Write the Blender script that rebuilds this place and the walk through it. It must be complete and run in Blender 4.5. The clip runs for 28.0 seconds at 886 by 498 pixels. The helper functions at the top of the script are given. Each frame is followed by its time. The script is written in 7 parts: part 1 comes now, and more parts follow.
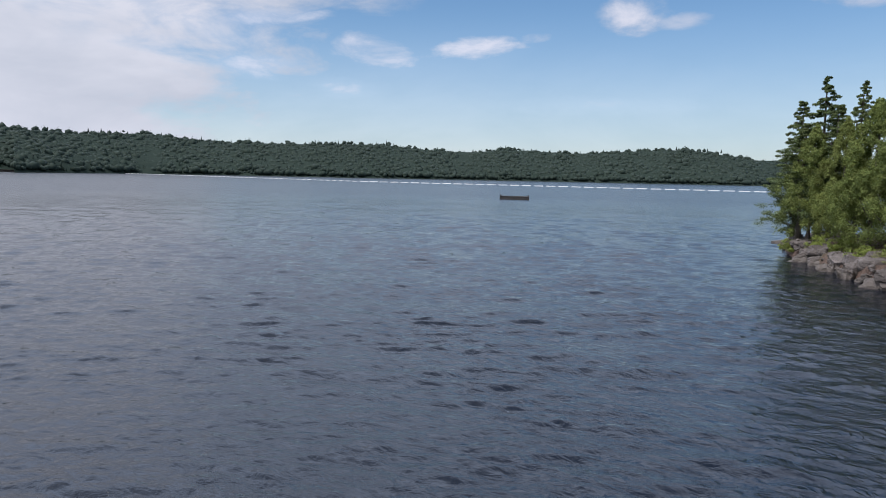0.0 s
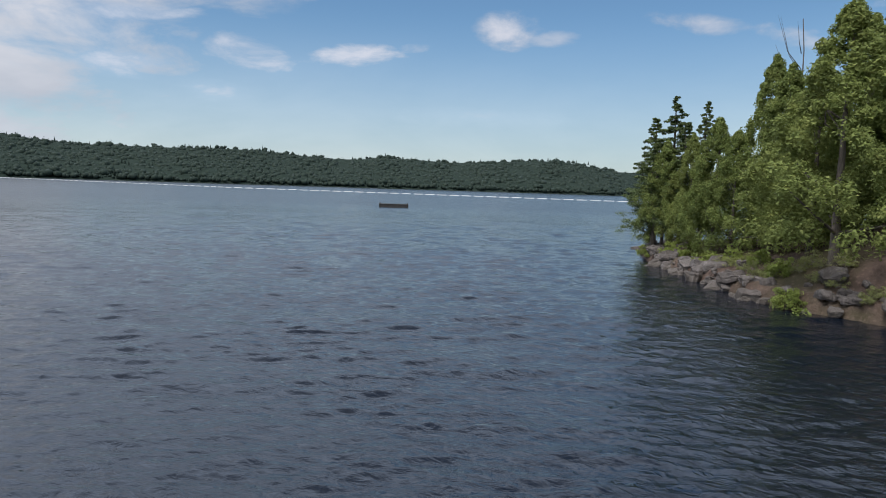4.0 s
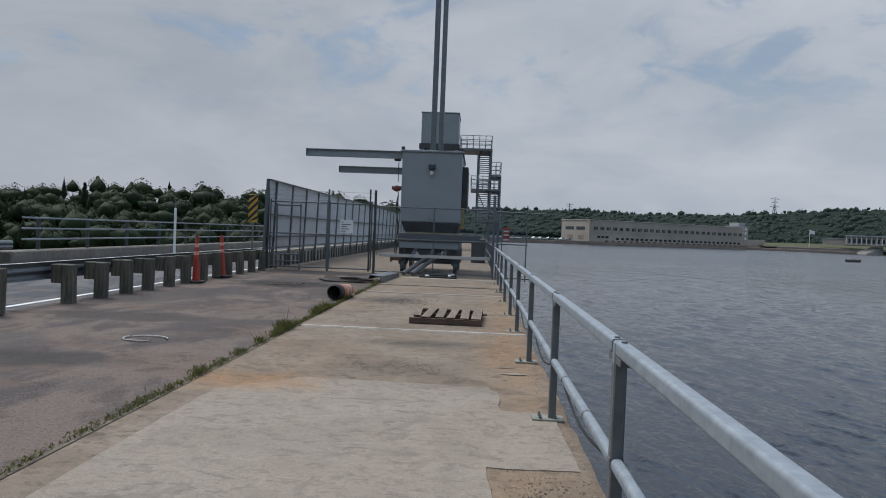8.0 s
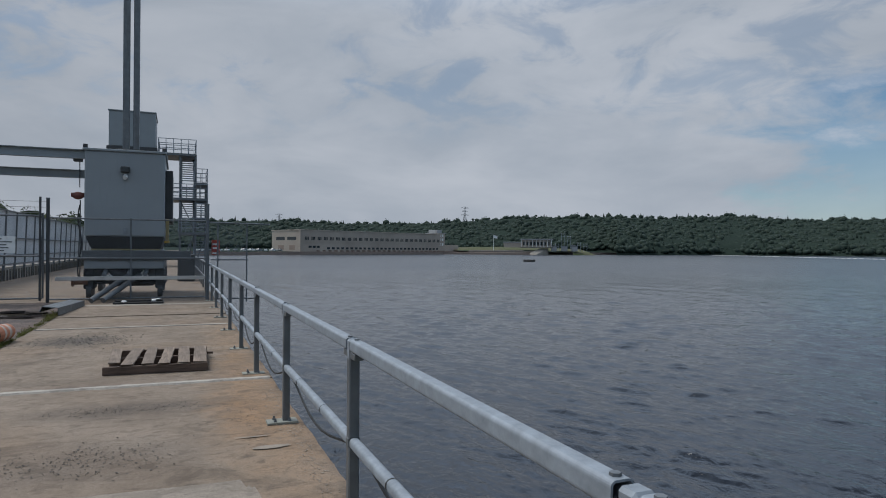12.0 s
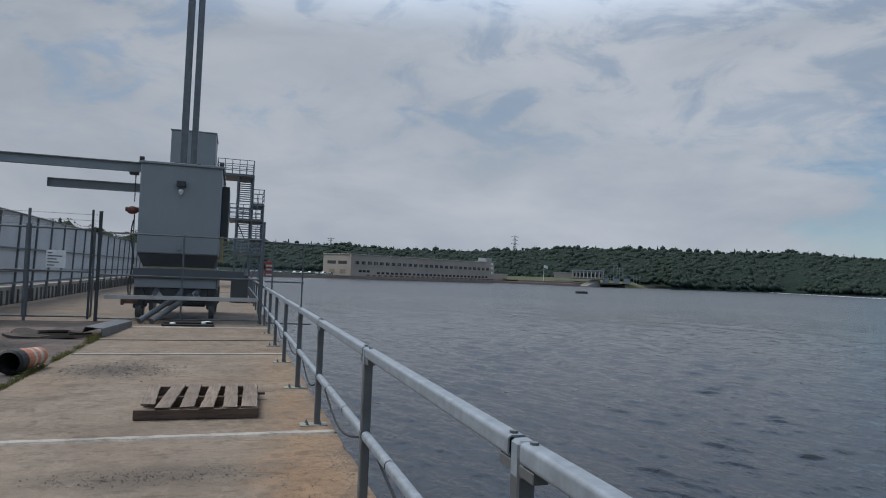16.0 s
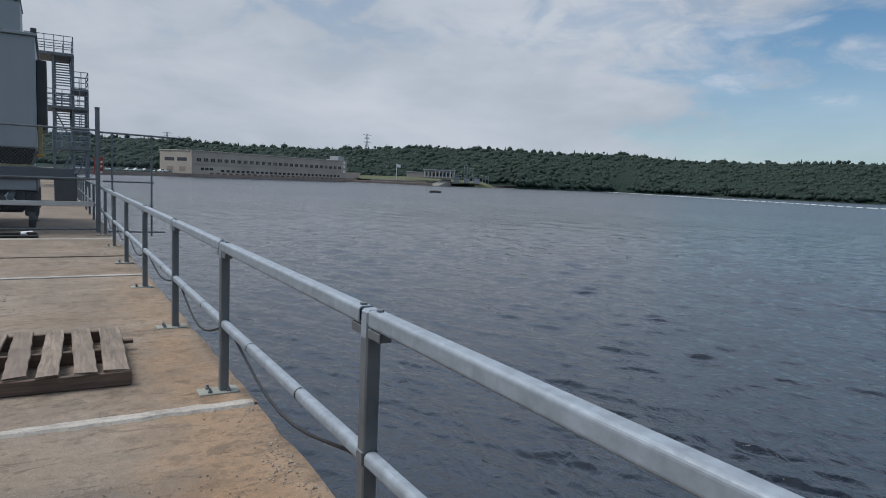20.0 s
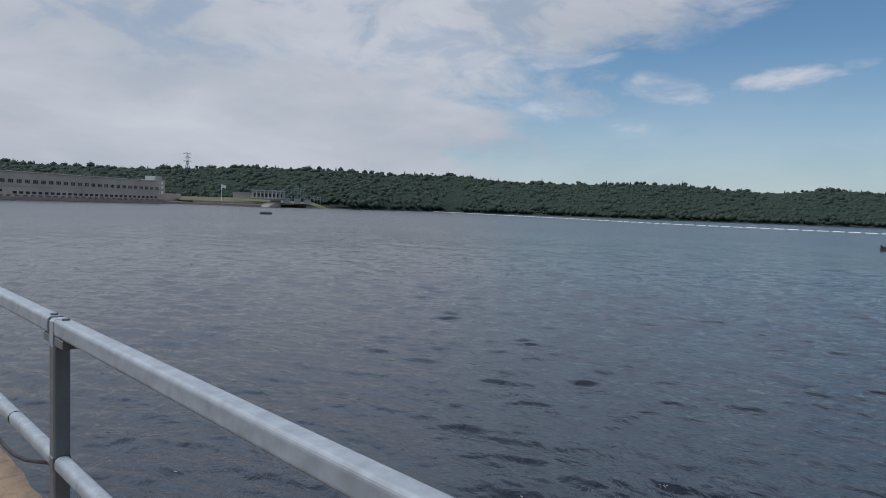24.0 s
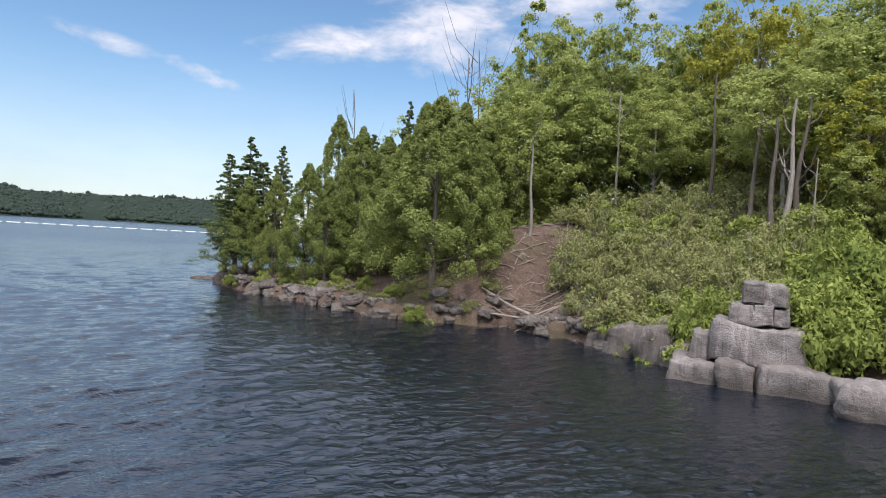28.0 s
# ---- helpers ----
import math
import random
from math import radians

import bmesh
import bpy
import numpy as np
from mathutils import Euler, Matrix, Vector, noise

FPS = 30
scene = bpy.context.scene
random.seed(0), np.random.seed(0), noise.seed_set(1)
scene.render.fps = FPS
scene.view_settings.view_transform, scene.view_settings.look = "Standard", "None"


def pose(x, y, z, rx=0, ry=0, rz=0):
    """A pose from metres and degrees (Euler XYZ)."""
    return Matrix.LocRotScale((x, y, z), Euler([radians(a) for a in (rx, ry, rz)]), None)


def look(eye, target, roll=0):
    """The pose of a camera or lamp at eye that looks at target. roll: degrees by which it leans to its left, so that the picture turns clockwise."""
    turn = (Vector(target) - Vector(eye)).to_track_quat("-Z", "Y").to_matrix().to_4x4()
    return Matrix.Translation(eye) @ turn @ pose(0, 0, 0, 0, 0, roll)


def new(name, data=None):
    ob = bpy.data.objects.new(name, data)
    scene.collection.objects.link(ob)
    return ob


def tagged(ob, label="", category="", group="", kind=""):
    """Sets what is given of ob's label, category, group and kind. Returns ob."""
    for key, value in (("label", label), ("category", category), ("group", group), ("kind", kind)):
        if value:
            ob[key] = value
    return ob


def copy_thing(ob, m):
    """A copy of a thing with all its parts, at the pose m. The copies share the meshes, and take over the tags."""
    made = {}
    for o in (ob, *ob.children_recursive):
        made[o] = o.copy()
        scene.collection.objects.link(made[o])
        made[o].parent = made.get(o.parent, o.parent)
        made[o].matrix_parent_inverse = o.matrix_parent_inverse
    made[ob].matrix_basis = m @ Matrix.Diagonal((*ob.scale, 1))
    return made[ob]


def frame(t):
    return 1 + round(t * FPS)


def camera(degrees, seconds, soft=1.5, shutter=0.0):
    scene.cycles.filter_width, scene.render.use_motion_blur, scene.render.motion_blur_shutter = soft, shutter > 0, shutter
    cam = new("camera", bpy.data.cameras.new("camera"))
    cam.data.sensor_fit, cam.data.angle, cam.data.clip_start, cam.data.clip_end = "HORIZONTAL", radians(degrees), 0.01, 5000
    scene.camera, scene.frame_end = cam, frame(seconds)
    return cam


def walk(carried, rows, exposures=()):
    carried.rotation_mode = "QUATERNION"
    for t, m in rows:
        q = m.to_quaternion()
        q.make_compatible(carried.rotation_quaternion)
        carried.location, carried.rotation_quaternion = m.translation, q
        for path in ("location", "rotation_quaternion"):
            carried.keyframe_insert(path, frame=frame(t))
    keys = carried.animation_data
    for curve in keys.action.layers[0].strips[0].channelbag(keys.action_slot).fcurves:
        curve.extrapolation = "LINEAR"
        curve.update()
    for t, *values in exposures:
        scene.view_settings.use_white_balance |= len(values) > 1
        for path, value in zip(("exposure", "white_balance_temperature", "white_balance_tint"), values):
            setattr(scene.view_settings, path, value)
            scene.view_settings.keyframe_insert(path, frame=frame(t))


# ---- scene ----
cam = camera(68.1, 28.0, 1.0)
PATH = [
    (0, (-0.477, -8.045, 1.555), (1.386, -7.354, 1.333), 1.2),
    (0.5, (-0.516, -8.344, 1.55), (1.313, -7.569, 1.319), 1.1),
    (1, (-0.512, -8.339, 1.561), (1.399, -7.791, 1.345), 3.0),
    (1.5, (-0.518, -8.283, 1.561), (1.422, -7.855, 1.325), 2.3),
    (2, (-0.499, -8.266, 1.555), (1.452, -7.896, 1.318), 1.4),
    (2.5, (-0.491, -8.369, 1.532), (1.469, -8.04, 1.301), 1.7),
    (4.5, (-0.498, -8.103, 1.544), (1.459, -7.722, 1.393), 2.0),
    (5, (-0.488, -7.938, 1.551), (1.294, -7.041, 1.403), 2.4),
    (5.5, (-0.464, -7.615, 1.546), (0.895, -6.154, 1.414), 2.0),
    (6, (-0.423, -7.29, 1.529), (0.145, -5.379, 1.364), 2.4),
    (6.5, (-0.553, -7.089, 1.571), (-0.174, -5.128, 1.46), 2.9),
    (7, (-0.581, -6.815, 1.563), (-0.422, -4.823, 1.472), 2.8),
    (7.5, (-0.602, -6.561, 1.57), (-0.879, -4.581, 1.544), 2.1),
    (8, (-0.689, -6.311, 1.541), (-0.79, -4.314, 1.49), 2.2),
    (8.5, (-0.823, -6.046, 1.57), (-0.737, -4.049, 1.643), 3.6),
    (9, (-0.813, -5.949, 1.6), (-0.723, -3.952, 1.645), 1.7),
    (9.5, (-0.761, -5.685, 1.583), (-0.923, -3.692, 1.562), 1.3),
    (10, (-0.897, -5.368, 1.549), (-0.72, -3.376, 1.505), 2.9),
    (10.5, (-1.0, -5.209, 1.565), (-0.637, -3.242, 1.617), 4.3),
    (11, (-0.927, -4.958, 1.553), (-0.781, -2.964, 1.501), -0.5),
    (11.5, (-0.9, -4.78, 1.577), (-0.85, -2.782, 1.53), 0.9),
    (12, (-0.908, -4.371, 1.573), (-0.16, -2.516, 1.573), 0.4),
    (12.5, (-0.885, -4.232, 1.582), (0.375, -2.68, 1.642), 2.1),
    (13, (-0.876, -4.175, 1.576), (0.163, -2.466, 1.546), -2.1),
    (13.5, (-0.808, -4.002, 1.573), (-0.408, -2.05, 1.393), -3.3),
    (15.5, (-0.766, -2.91, 1.539), (-0.376, -0.952, 1.419), 0.0),
    (16, (-0.878, -2.659, 1.562), (-0.272, -0.755, 1.643), 2.2),
    (16.5, (-0.849, -2.431, 1.55), (-0.455, -0.471, 1.544), -1.0),
    (17, (-0.856, -2.102, 1.531), (-0.974, -0.108, 1.435), 0.5),
    (17.5, (-1.007, -1.8, 1.531), (-0.776, 0.183, 1.413), 1.7),
    (18, (-1.016, -1.539, 1.526), (-0.482, 0.387, 1.457), 3.7),
    (18.5, (-0.974, -1.272, 1.567), (-0.762, 0.716, 1.506), 1.2),
    (19, (-1.053, -1.003, 1.545), (-0.606, 0.944, 1.463), 3.0),
    (19.5, (-1.098, -0.776, 1.547), (-0.075, 0.938, 1.416), 3.9),
    (20, (-1.019, -0.557, 1.554), (0.003, 1.15, 1.347), 2.5),
    (20.5, (-1.053, -0.351, 1.552), (-0.408, 1.525, 1.297), 5.6),
    (22.5, (-0.994, 0.759, 1.553), (0.161, 2.389, 1.444), 5.0),
    (23, (-1.016, 1.011, 1.551), (0.462, 2.349, 1.391), 7.1),
    (23.5, (-0.843, 1.092, 1.524), (0.732, 2.319, 1.395), 3.0),
    (24, (-0.764, 1.241, 1.552), (0.658, 2.642, 1.427), 2.1),
    (24.5, (-0.566, 1.269, 1.55), (1.259, 2.082, 1.459), 1.5),
    (25, (-0.478, 1.183, 1.55), (1.517, 1.055, 1.497), 2.6),
    (25.5, (-0.494, 1.049, 1.502), (1.469, 0.674, 1.45), 1.3),
    (26, (-0.559, 0.824, 1.544), (1.015, -0.409, 1.502), 1.0),
    (26.5, (-0.476, 0.852, 1.514), (0.769, -0.712, 1.487), 1.0),
    (27, (-0.426, 1.122, 1.527), (1.16, -0.096, 1.508), 2.0),
    (27.5, (-0.472, 1.202, 1.555), (1.188, 0.087, 1.527), 2.1),
    (28, (-0.443, 1.138, 1.561), (1.129, -0.098, 1.528), 3.5),
]
EXPOSURES = [(0, 0.17, 6250, 16), (2.5, 0.07, 6300, 14), (4.8, 0.0, 6400, 12), (6, -0.25, 6600, 11), (7, -0.25, 6220, 9), (9, -0.43, 6150, 9), (11, -0.47, 6080, 9), (13, -0.46, 6150, 9), (17, -0.4, 6110, 9), (18.2, -0.28, 6110, 9), (20.5, -0.2, 6080, 9), (22.5, -0.2, 5980, 9), (24, -0.22, 6200, 11), (25, -0.15, 5930, 8), (26, 0.3, 6300, 13), (27, 0.68, 6550, 15), (28, 0.6, 6550, 16)]
walk(cam, [(t, look(eye, target, roll)) for t, eye, target, roll in PATH], EXPOSURES)

# ---- world, sun ----
SUN_AZ, SUN_EL = -55.0, 60.0
WATER_Z = -2.2


def build_world():
    w = bpy.data.worlds.new("sky")
    scene.world = w
    w.use_nodes = True
    nt = w.node_tree
    nt.nodes.clear()
    N, L = nt.nodes, nt.links

    def put(sock, v):
        if isinstance(v, (int, float)):
            sock.default_value = v
        else:
            L.new(v, sock)

    def mt(op, a, b=0.0, c=None, clamp=False):
        n = N.new("ShaderNodeMath")
        n.operation, n.use_clamp = op, clamp
        put(n.inputs[0], a), put(n.inputs[1], b)
        if c is not None:
            put(n.inputs[2], c)
        return n.outputs[0]

    def step(v, lo, hi):
        n = N.new("ShaderNodeMapRange")
        n.interpolation_type = "SMOOTHSTEP"
        put(n.inputs[0], v)
        n.inputs[1].default_value, n.inputs[2].default_value = lo, hi
        return n.outputs[0]

    def tex(vec, scale, detail=5.0, rough=0.55, distort=0.0):
        n = N.new("ShaderNodeTexNoise")
        L.new(vec, n.inputs["Vector"])
        n.inputs["Scale"].default_value, n.inputs["Detail"].default_value = scale, detail
        n.inputs["Roughness"].default_value, n.inputs["Distortion"].default_value = rough, distort
        return n.outputs["Fac"]

    co = N.new("ShaderNodeTexCoord")
    sep = N.new("ShaderNodeSeparateXYZ")
    L.new(co.outputs["Generated"], sep.inputs[0])
    x, y, z = sep.outputs
    az = mt("MULTIPLY", mt("ARCTAN2", x, y), 57.2958)
    el = mt("MULTIPLY", mt("ARCSINE", z), 57.2958)
    comb = N.new("ShaderNodeCombineXYZ")
    # clouds lie flat: stretched sideways towards the horizon
    put(comb.inputs[0], mt("MULTIPLY", az, 0.035)), put(comb.inputs[1], mt("MULTIPLY", el, 0.085)), put(comb.inputs[2], 0.0)
    flat = comb.outputs[0]
    n1, n2, n3 = tex(flat, 1.4, 5.0, 0.55, 0.4), tex(flat, 4.2, 6.0, 0.62, 0.3), tex(flat, 0.75, 3.0, 0.5)
    comb4 = N.new("ShaderNodeCombineXYZ")
    put(comb4.inputs[0], mt("ADD", mt("MULTIPLY", az, 0.04), 11.0)), put(comb4.inputs[1], mt("MULTIPLY", el, 0.085)), put(comb4.inputs[2], 3.0)
    n4 = tex(comb4.outputs[0], 3.2, 6.0, 0.58, 0.5)

    sky = N.new("ShaderNodeTexSky")
    sky.sky_type = "NISHITA"
    sky.sun_disc = False
    sky.sun_elevation, sky.sun_rotation = radians(SUN_EL), radians(SUN_AZ)
    sky.air_density, sky.dust_density, sky.ozone_density = 1.0, 0.1, 2.5
    clear = N.new("ShaderNodeBackground")
    tint = N.new("ShaderNodeMix")
    tint.data_type, tint.blend_type = "RGBA", "MULTIPLY"
    tint.inputs["Factor"].default_value = 1.0
    L.new(sky.outputs[0], tint.inputs["A"])
    tint.inputs["B"].default_value = (0.84, 1.02, 1.05, 1)
    L.new(tint.outputs["Result"], clear.inputs["Color"])
    clear.inputs["Strength"].default_value = SKY_STRENGTH

    # the high veil of cloud, whose edge runs up and to one side
    edge = mt("ADD", 55.0, mt("MULTIPLY", mt("MAXIMUM", mt("SUBTRACT", el, 12.0), 0.0), 3.6))
    away = mt("SUBTRACT", edge, mt("ABSOLUTE", mt("ADD", az, 22.0)))
    away = mt("ADD", away, 22.0)
    off = mt("ADD", away, mt("MULTIPLY", mt("SUBTRACT", n2, 0.5), 34.0))
    veil = step(off, -6.0, 11.0)
    # gaps of thin blue in the veil
    thin = mt("MULTIPLY", mt("MULTIPLY", step(n4, 0.5, 0.66), 0.34), step(el, 8.0, 14.0))
    veil = mt("MULTIPLY", mt("MULTIPLY", veil, mt("SUBTRACT", 1.0, thin)), step(el, 70.0, 46.0))

    def puff(a, e, wa, we, tilt=0.0, power=1.0):
        da, de = mt("SUBTRACT", az, a), mt("SUBTRACT", el, e)
        de = mt("SUBTRACT", de, mt("MULTIPLY", da, tilt))
        q = mt("ADD", mt("POWER", mt("ABSOLUTE", mt("DIVIDE", da, wa)), 2.0), mt("POWER", mt("ABSOLUTE", mt("DIVIDE", de, we)), 2.0))
        q = mt("ADD", q, mt("MULTIPLY", mt("SUBTRACT", n2, 0.5), 5.0))
        q = mt("ADD", q, mt("MULTIPLY", mt("SUBTRACT", n1, 0.5), 1.2))
        return mt("MULTIPLY", step(q, 1.5, -0.7), power)

    cover, bright = veil, None
    for a, e, wa, we, tilt, power in CLOUDS:
        p = puff(a, e, wa, we, tilt, power)
        cover = mt("MAXIMUM", cover, p)
        bright = p if bright is None else mt("MAXIMUM", bright, p)
    low = mt("MULTIPLY", step(el, 15.0, 0.0), 0.6)
    cover = mt("MAXIMUM", cover, low)
    # broken cloud added high up, mostly unseen, to brighten the lake's reflection
    band = mt("MULTIPLY", step(el, 19.0, 28.0), step(el, 86.0, 24.0))
    high = mt("MULTIPLY", band, mt("ADD", 0.5, mt("MULTIPLY", step(n3, 0.35, 0.6), 0.4)))
    cover = mt("MAXIMUM", cover, high)
    # beyond the arc of the lake the sky is a broken mix of both
    back = mt("MULTIPLY", step(mt("ABSOLUTE", mt("ADD", az, 4.0)), 138.0, 160.0), step(n3, 0.38, 0.62))
    cover = mt("MAXIMUM", cover, mt("MULTIPLY", back, 0.8))

    shade = N.new("ShaderNodeMix")
    shade.data_type = "RGBA"
    put(shade.inputs["Factor"], mt("ADD", mt("MULTIPLY", step(n1, 0.32, 0.66), 0.75), mt("MULTIPLY", step(n4, 0.7, 0.35), 0.25)))
    shade.inputs["A"].default_value = (0.44, 0.48, 0.535, 1)
    shade.inputs["B"].default_value = (0.605, 0.625, 0.665, 1)
    az0, el0 = radians(SUN_AZ), radians(SUN_EL)
    near = mt("ADD", mt("MULTIPLY", x, math.sin(az0) * math.cos(el0)), mt("ADD", mt("MULTIPLY", y, math.cos(az0) * math.cos(el0)), mt("MULTIPLY", z, math.sin(el0))))
    halo = mt("MULTIPLY", step(near, 0.84, 1.0), 0.1)
    # unseen cloud round the sun, spread wide to lighten what the water reflects
    cover = mt("MAXIMUM", cover, step(near, 0.58, 0.8))
    glow = mt("ADD", mt("ADD", mt("ADD", 1.0, mt("MULTIPLY", band, 1.25)), halo), mt("MULTIPLY", step(mt("ABSOLUTE", mt("SUBTRACT", az, 30.0)), 75.0, 0.0), 0.22))
    clouds = N.new("ShaderNodeBackground")
    lit = N.new("ShaderNodeMix")
    lit.data_type = "RGBA"
    put(lit.inputs["Factor"], bright)
    L.new(shade.outputs["Result"], lit.inputs["A"])
    lit.inputs["B"].default_value = (0.74, 0.75, 0.80, 1)
    # the added high cloud is tinted blue to cool the water
    cool = N.new("ShaderNodeMix")
    cool.data_type = "RGBA"
    put(cool.inputs["Factor"], mt("MULTIPLY", band, 0.8))
    L.new(lit.outputs["Result"], cool.inputs["A"])
    cool.inputs["B"].default_value = (0.48, 0.59, 0.75, 1)
    L.new(cool.outputs["Result"], clouds.inputs["Color"])
    put(clouds.inputs["Strength"], mt("MULTIPLY", glow, CLOUD_STRENGTH))
    mix, out = N.new("ShaderNodeMixShader"), N.new("ShaderNodeOutputWorld")
    put(mix.inputs[0], cover)
    L.new(clear.outputs[0], mix.inputs[1]), L.new(clouds.outputs[0], mix.inputs[2])
    L.new(mix.outputs[0], out.inputs["Surface"])


SKY_STRENGTH, CLOUD_STRENGTH = 0.098, 0.9
# single clouds: bearing, height, half width, half height (degrees), tilt, density
CLOUDS = (
    (64.0, 10.2, 4.6, 1.3, -0.05, 0.85), (71.5, 10.5, 6.0, 0.9, 0.10, 0.85), (77.0, 11.5, 1.6, 0.6, 0.1, 0.6),
    (85.2, 13.2, 2.9, 1.3, 0.0, 0.9), (88.5, 12.5, 2.6, 0.6, 0.0, 0.6), (60.8, 7.2, 2.4, 0.9, 0.0, 0.7),
    (101.0, 13.2, 4.2, 0.8, -0.15, 0.75), (107.0, 12.0, 3.6, 0.9, -0.22, 0.85), (123.0, 16.6, 9.5, 2.0, 0.18, 0.95),
    (127.5, 17.6, 6.0, 3.4, 0.0, 0.9), (83.0, 5.9, 8.0, 0.8, 0.0, 0.45), (55.0, 12.4, 4.0, 0.7, 0.1, 0.7), (55.0, 8.8, 4.0, 1.0, 0.05, 0.7),
    (140.0, 21.0, 14.0, 3.0, 0.1, 0.9),
)
build_world()
sun = new("sun", bpy.data.lights.new("sun", "SUN"))
sun.data.energy, sun.data.angle, sun.data.color = 3.4, radians(30.0), (1.0, 0.95, 0.88)
_d = Vector((math.sin(radians(SUN_AZ)) * math.cos(radians(SUN_EL)), math.cos(radians(SUN_AZ)) * math.cos(radians(SUN_EL)), math.sin(radians(SUN_EL))))
sun.matrix_world = look(_d * 100, (0, 0, 0))


# ---- materials ----
class Nodes:
    """A small node builder for one material."""

    def __init__(self, name):
        self.mat = bpy.data.materials.new(name)
        self.mat.use_nodes = True
        self.nt = self.mat.node_tree
        self.bsdf = self.nt.nodes["Principled BSDF"]
        co = self.nt.nodes.new("ShaderNodeTexCoord")
        self.obj = co.outputs["Object"]
        self.geo = self.nt.nodes.new("ShaderNodeNewGeometry")
        self.pos = self.geo.outputs["Position"]
        self.info = self.nt.nodes.new("ShaderNodeObjectInfo")

    def put(self, sock, v):
        if isinstance(v, (int, float)):
            sock.default_value = v
        elif isinstance(v, tuple):
            sock.default_value = (*v, 1) if len(v) == 3 and len(sock.default_value) == 4 else v
        else:
            self.nt.links.new(v, sock)

    def noise(self, vec, scale, detail=4.0, rough=0.55, distort=0.0):
        n = self.nt.nodes.new("ShaderNodeTexNoise")
        self.put(n.inputs["Vector"], vec)
        n.inputs["Scale"].default_value, n.inputs["Detail"].default_value = scale, detail
        n.inputs["Roughness"].default_value, n.inputs["Distortion"].default_value = rough, distort
        return n.outputs["Fac"]

    def voronoi(self, vec, scale, feature="F1"):
        n = self.nt.nodes.new("ShaderNodeTexVoronoi")
        n.feature = feature
        self.put(n.inputs["Vector"], vec)
        n.inputs["Scale"].default_value = scale
        return n.outputs["Distance"]

    def stretch(self, vec, s):
        n = self.nt.nodes.new("ShaderNodeVectorMath")
        n.operation = "MULTIPLY"
        self.put(n.inputs[0], vec)
        n.inputs[1].default_value = s
        return n.outputs[0]

    def step(self, v, lo, hi, a=0.0, b=1.0):
        n = self.nt.nodes.new("ShaderNodeMapRange")
        self.put(n.inputs[0], v)
        for i, q in enumerate((lo, hi, a, b)):
            n.inputs[i + 1].default_value = q
        return n.outputs[0]

    def math(self, op, a, b=0.0):
        n = self.nt.nodes.new("ShaderNodeMath")
        n.operation = op
        self.put(n.inputs[0], a), self.put(n.inputs[1], b)
        return n.outputs[0]

    def mix(self, f, a, b, kind="MIX"):
        n = self.nt.nodes.new("ShaderNodeMix")
        n.data_type, n.blend_type = "RGBA", kind
        self.put(n.inputs["Factor"], f), self.put(n.inputs["A"], a), self.put(n.inputs["B"], b)
        return n.outputs["Result"]

    def axis(self, vec, i):
        n = self.nt.nodes.new("ShaderNodeSeparateXYZ")
        self.put(n.inputs[0], vec)
        return n.outputs[i]

    def spot(self, x, y, rx, ry, soft=0.35, wobble=0.5, scale=2.5):
        """A stain with an uneven edge round a place of the plan."""
        dx = self.math("DIVIDE", self.math("SUBTRACT", self.axis(self.pos, 0), x), rx)
        dy = self.math("DIVIDE", self.math("SUBTRACT", self.axis(self.pos, 1), y), ry)
        q = self.math("SQRT", self.math("ADD", self.math("MULTIPLY", dx, dx), self.math("MULTIPLY", dy, dy)))
        q = self.math("ADD", q, self.math("MULTIPLY", self.math("SUBTRACT", self.noise(self.pos, scale, 5.0), 0.5), wobble * 2))
        return self.step(q, 1.0 + soft, 1.0 - soft)

    def bump(self, h, strength, dist=0.01, normal=None):
        n = self.nt.nodes.new("ShaderNodeBump")
        self.put(n.inputs["Height"], h)
        n.inputs["Strength"].default_value, n.inputs["Distance"].default_value = strength, dist
        if normal is not None:
            self.put(n.inputs["Normal"], normal)
        return n.outputs[0]

    def done(self, color, rough=0.8, metal=0.0, normal=None, spec=None):
        self.put(self.bsdf.inputs["Base Color"], color)
        self.put(self.bsdf.inputs["Roughness"], rough)
        self.put(self.bsdf.inputs["Metallic"], metal)
        if spec is not None:
            self.put(self.bsdf.inputs["Specular IOR Level"], spec)
        if normal is not None:
            self.put(self.bsdf.inputs["Normal"], normal)
        return self.mat


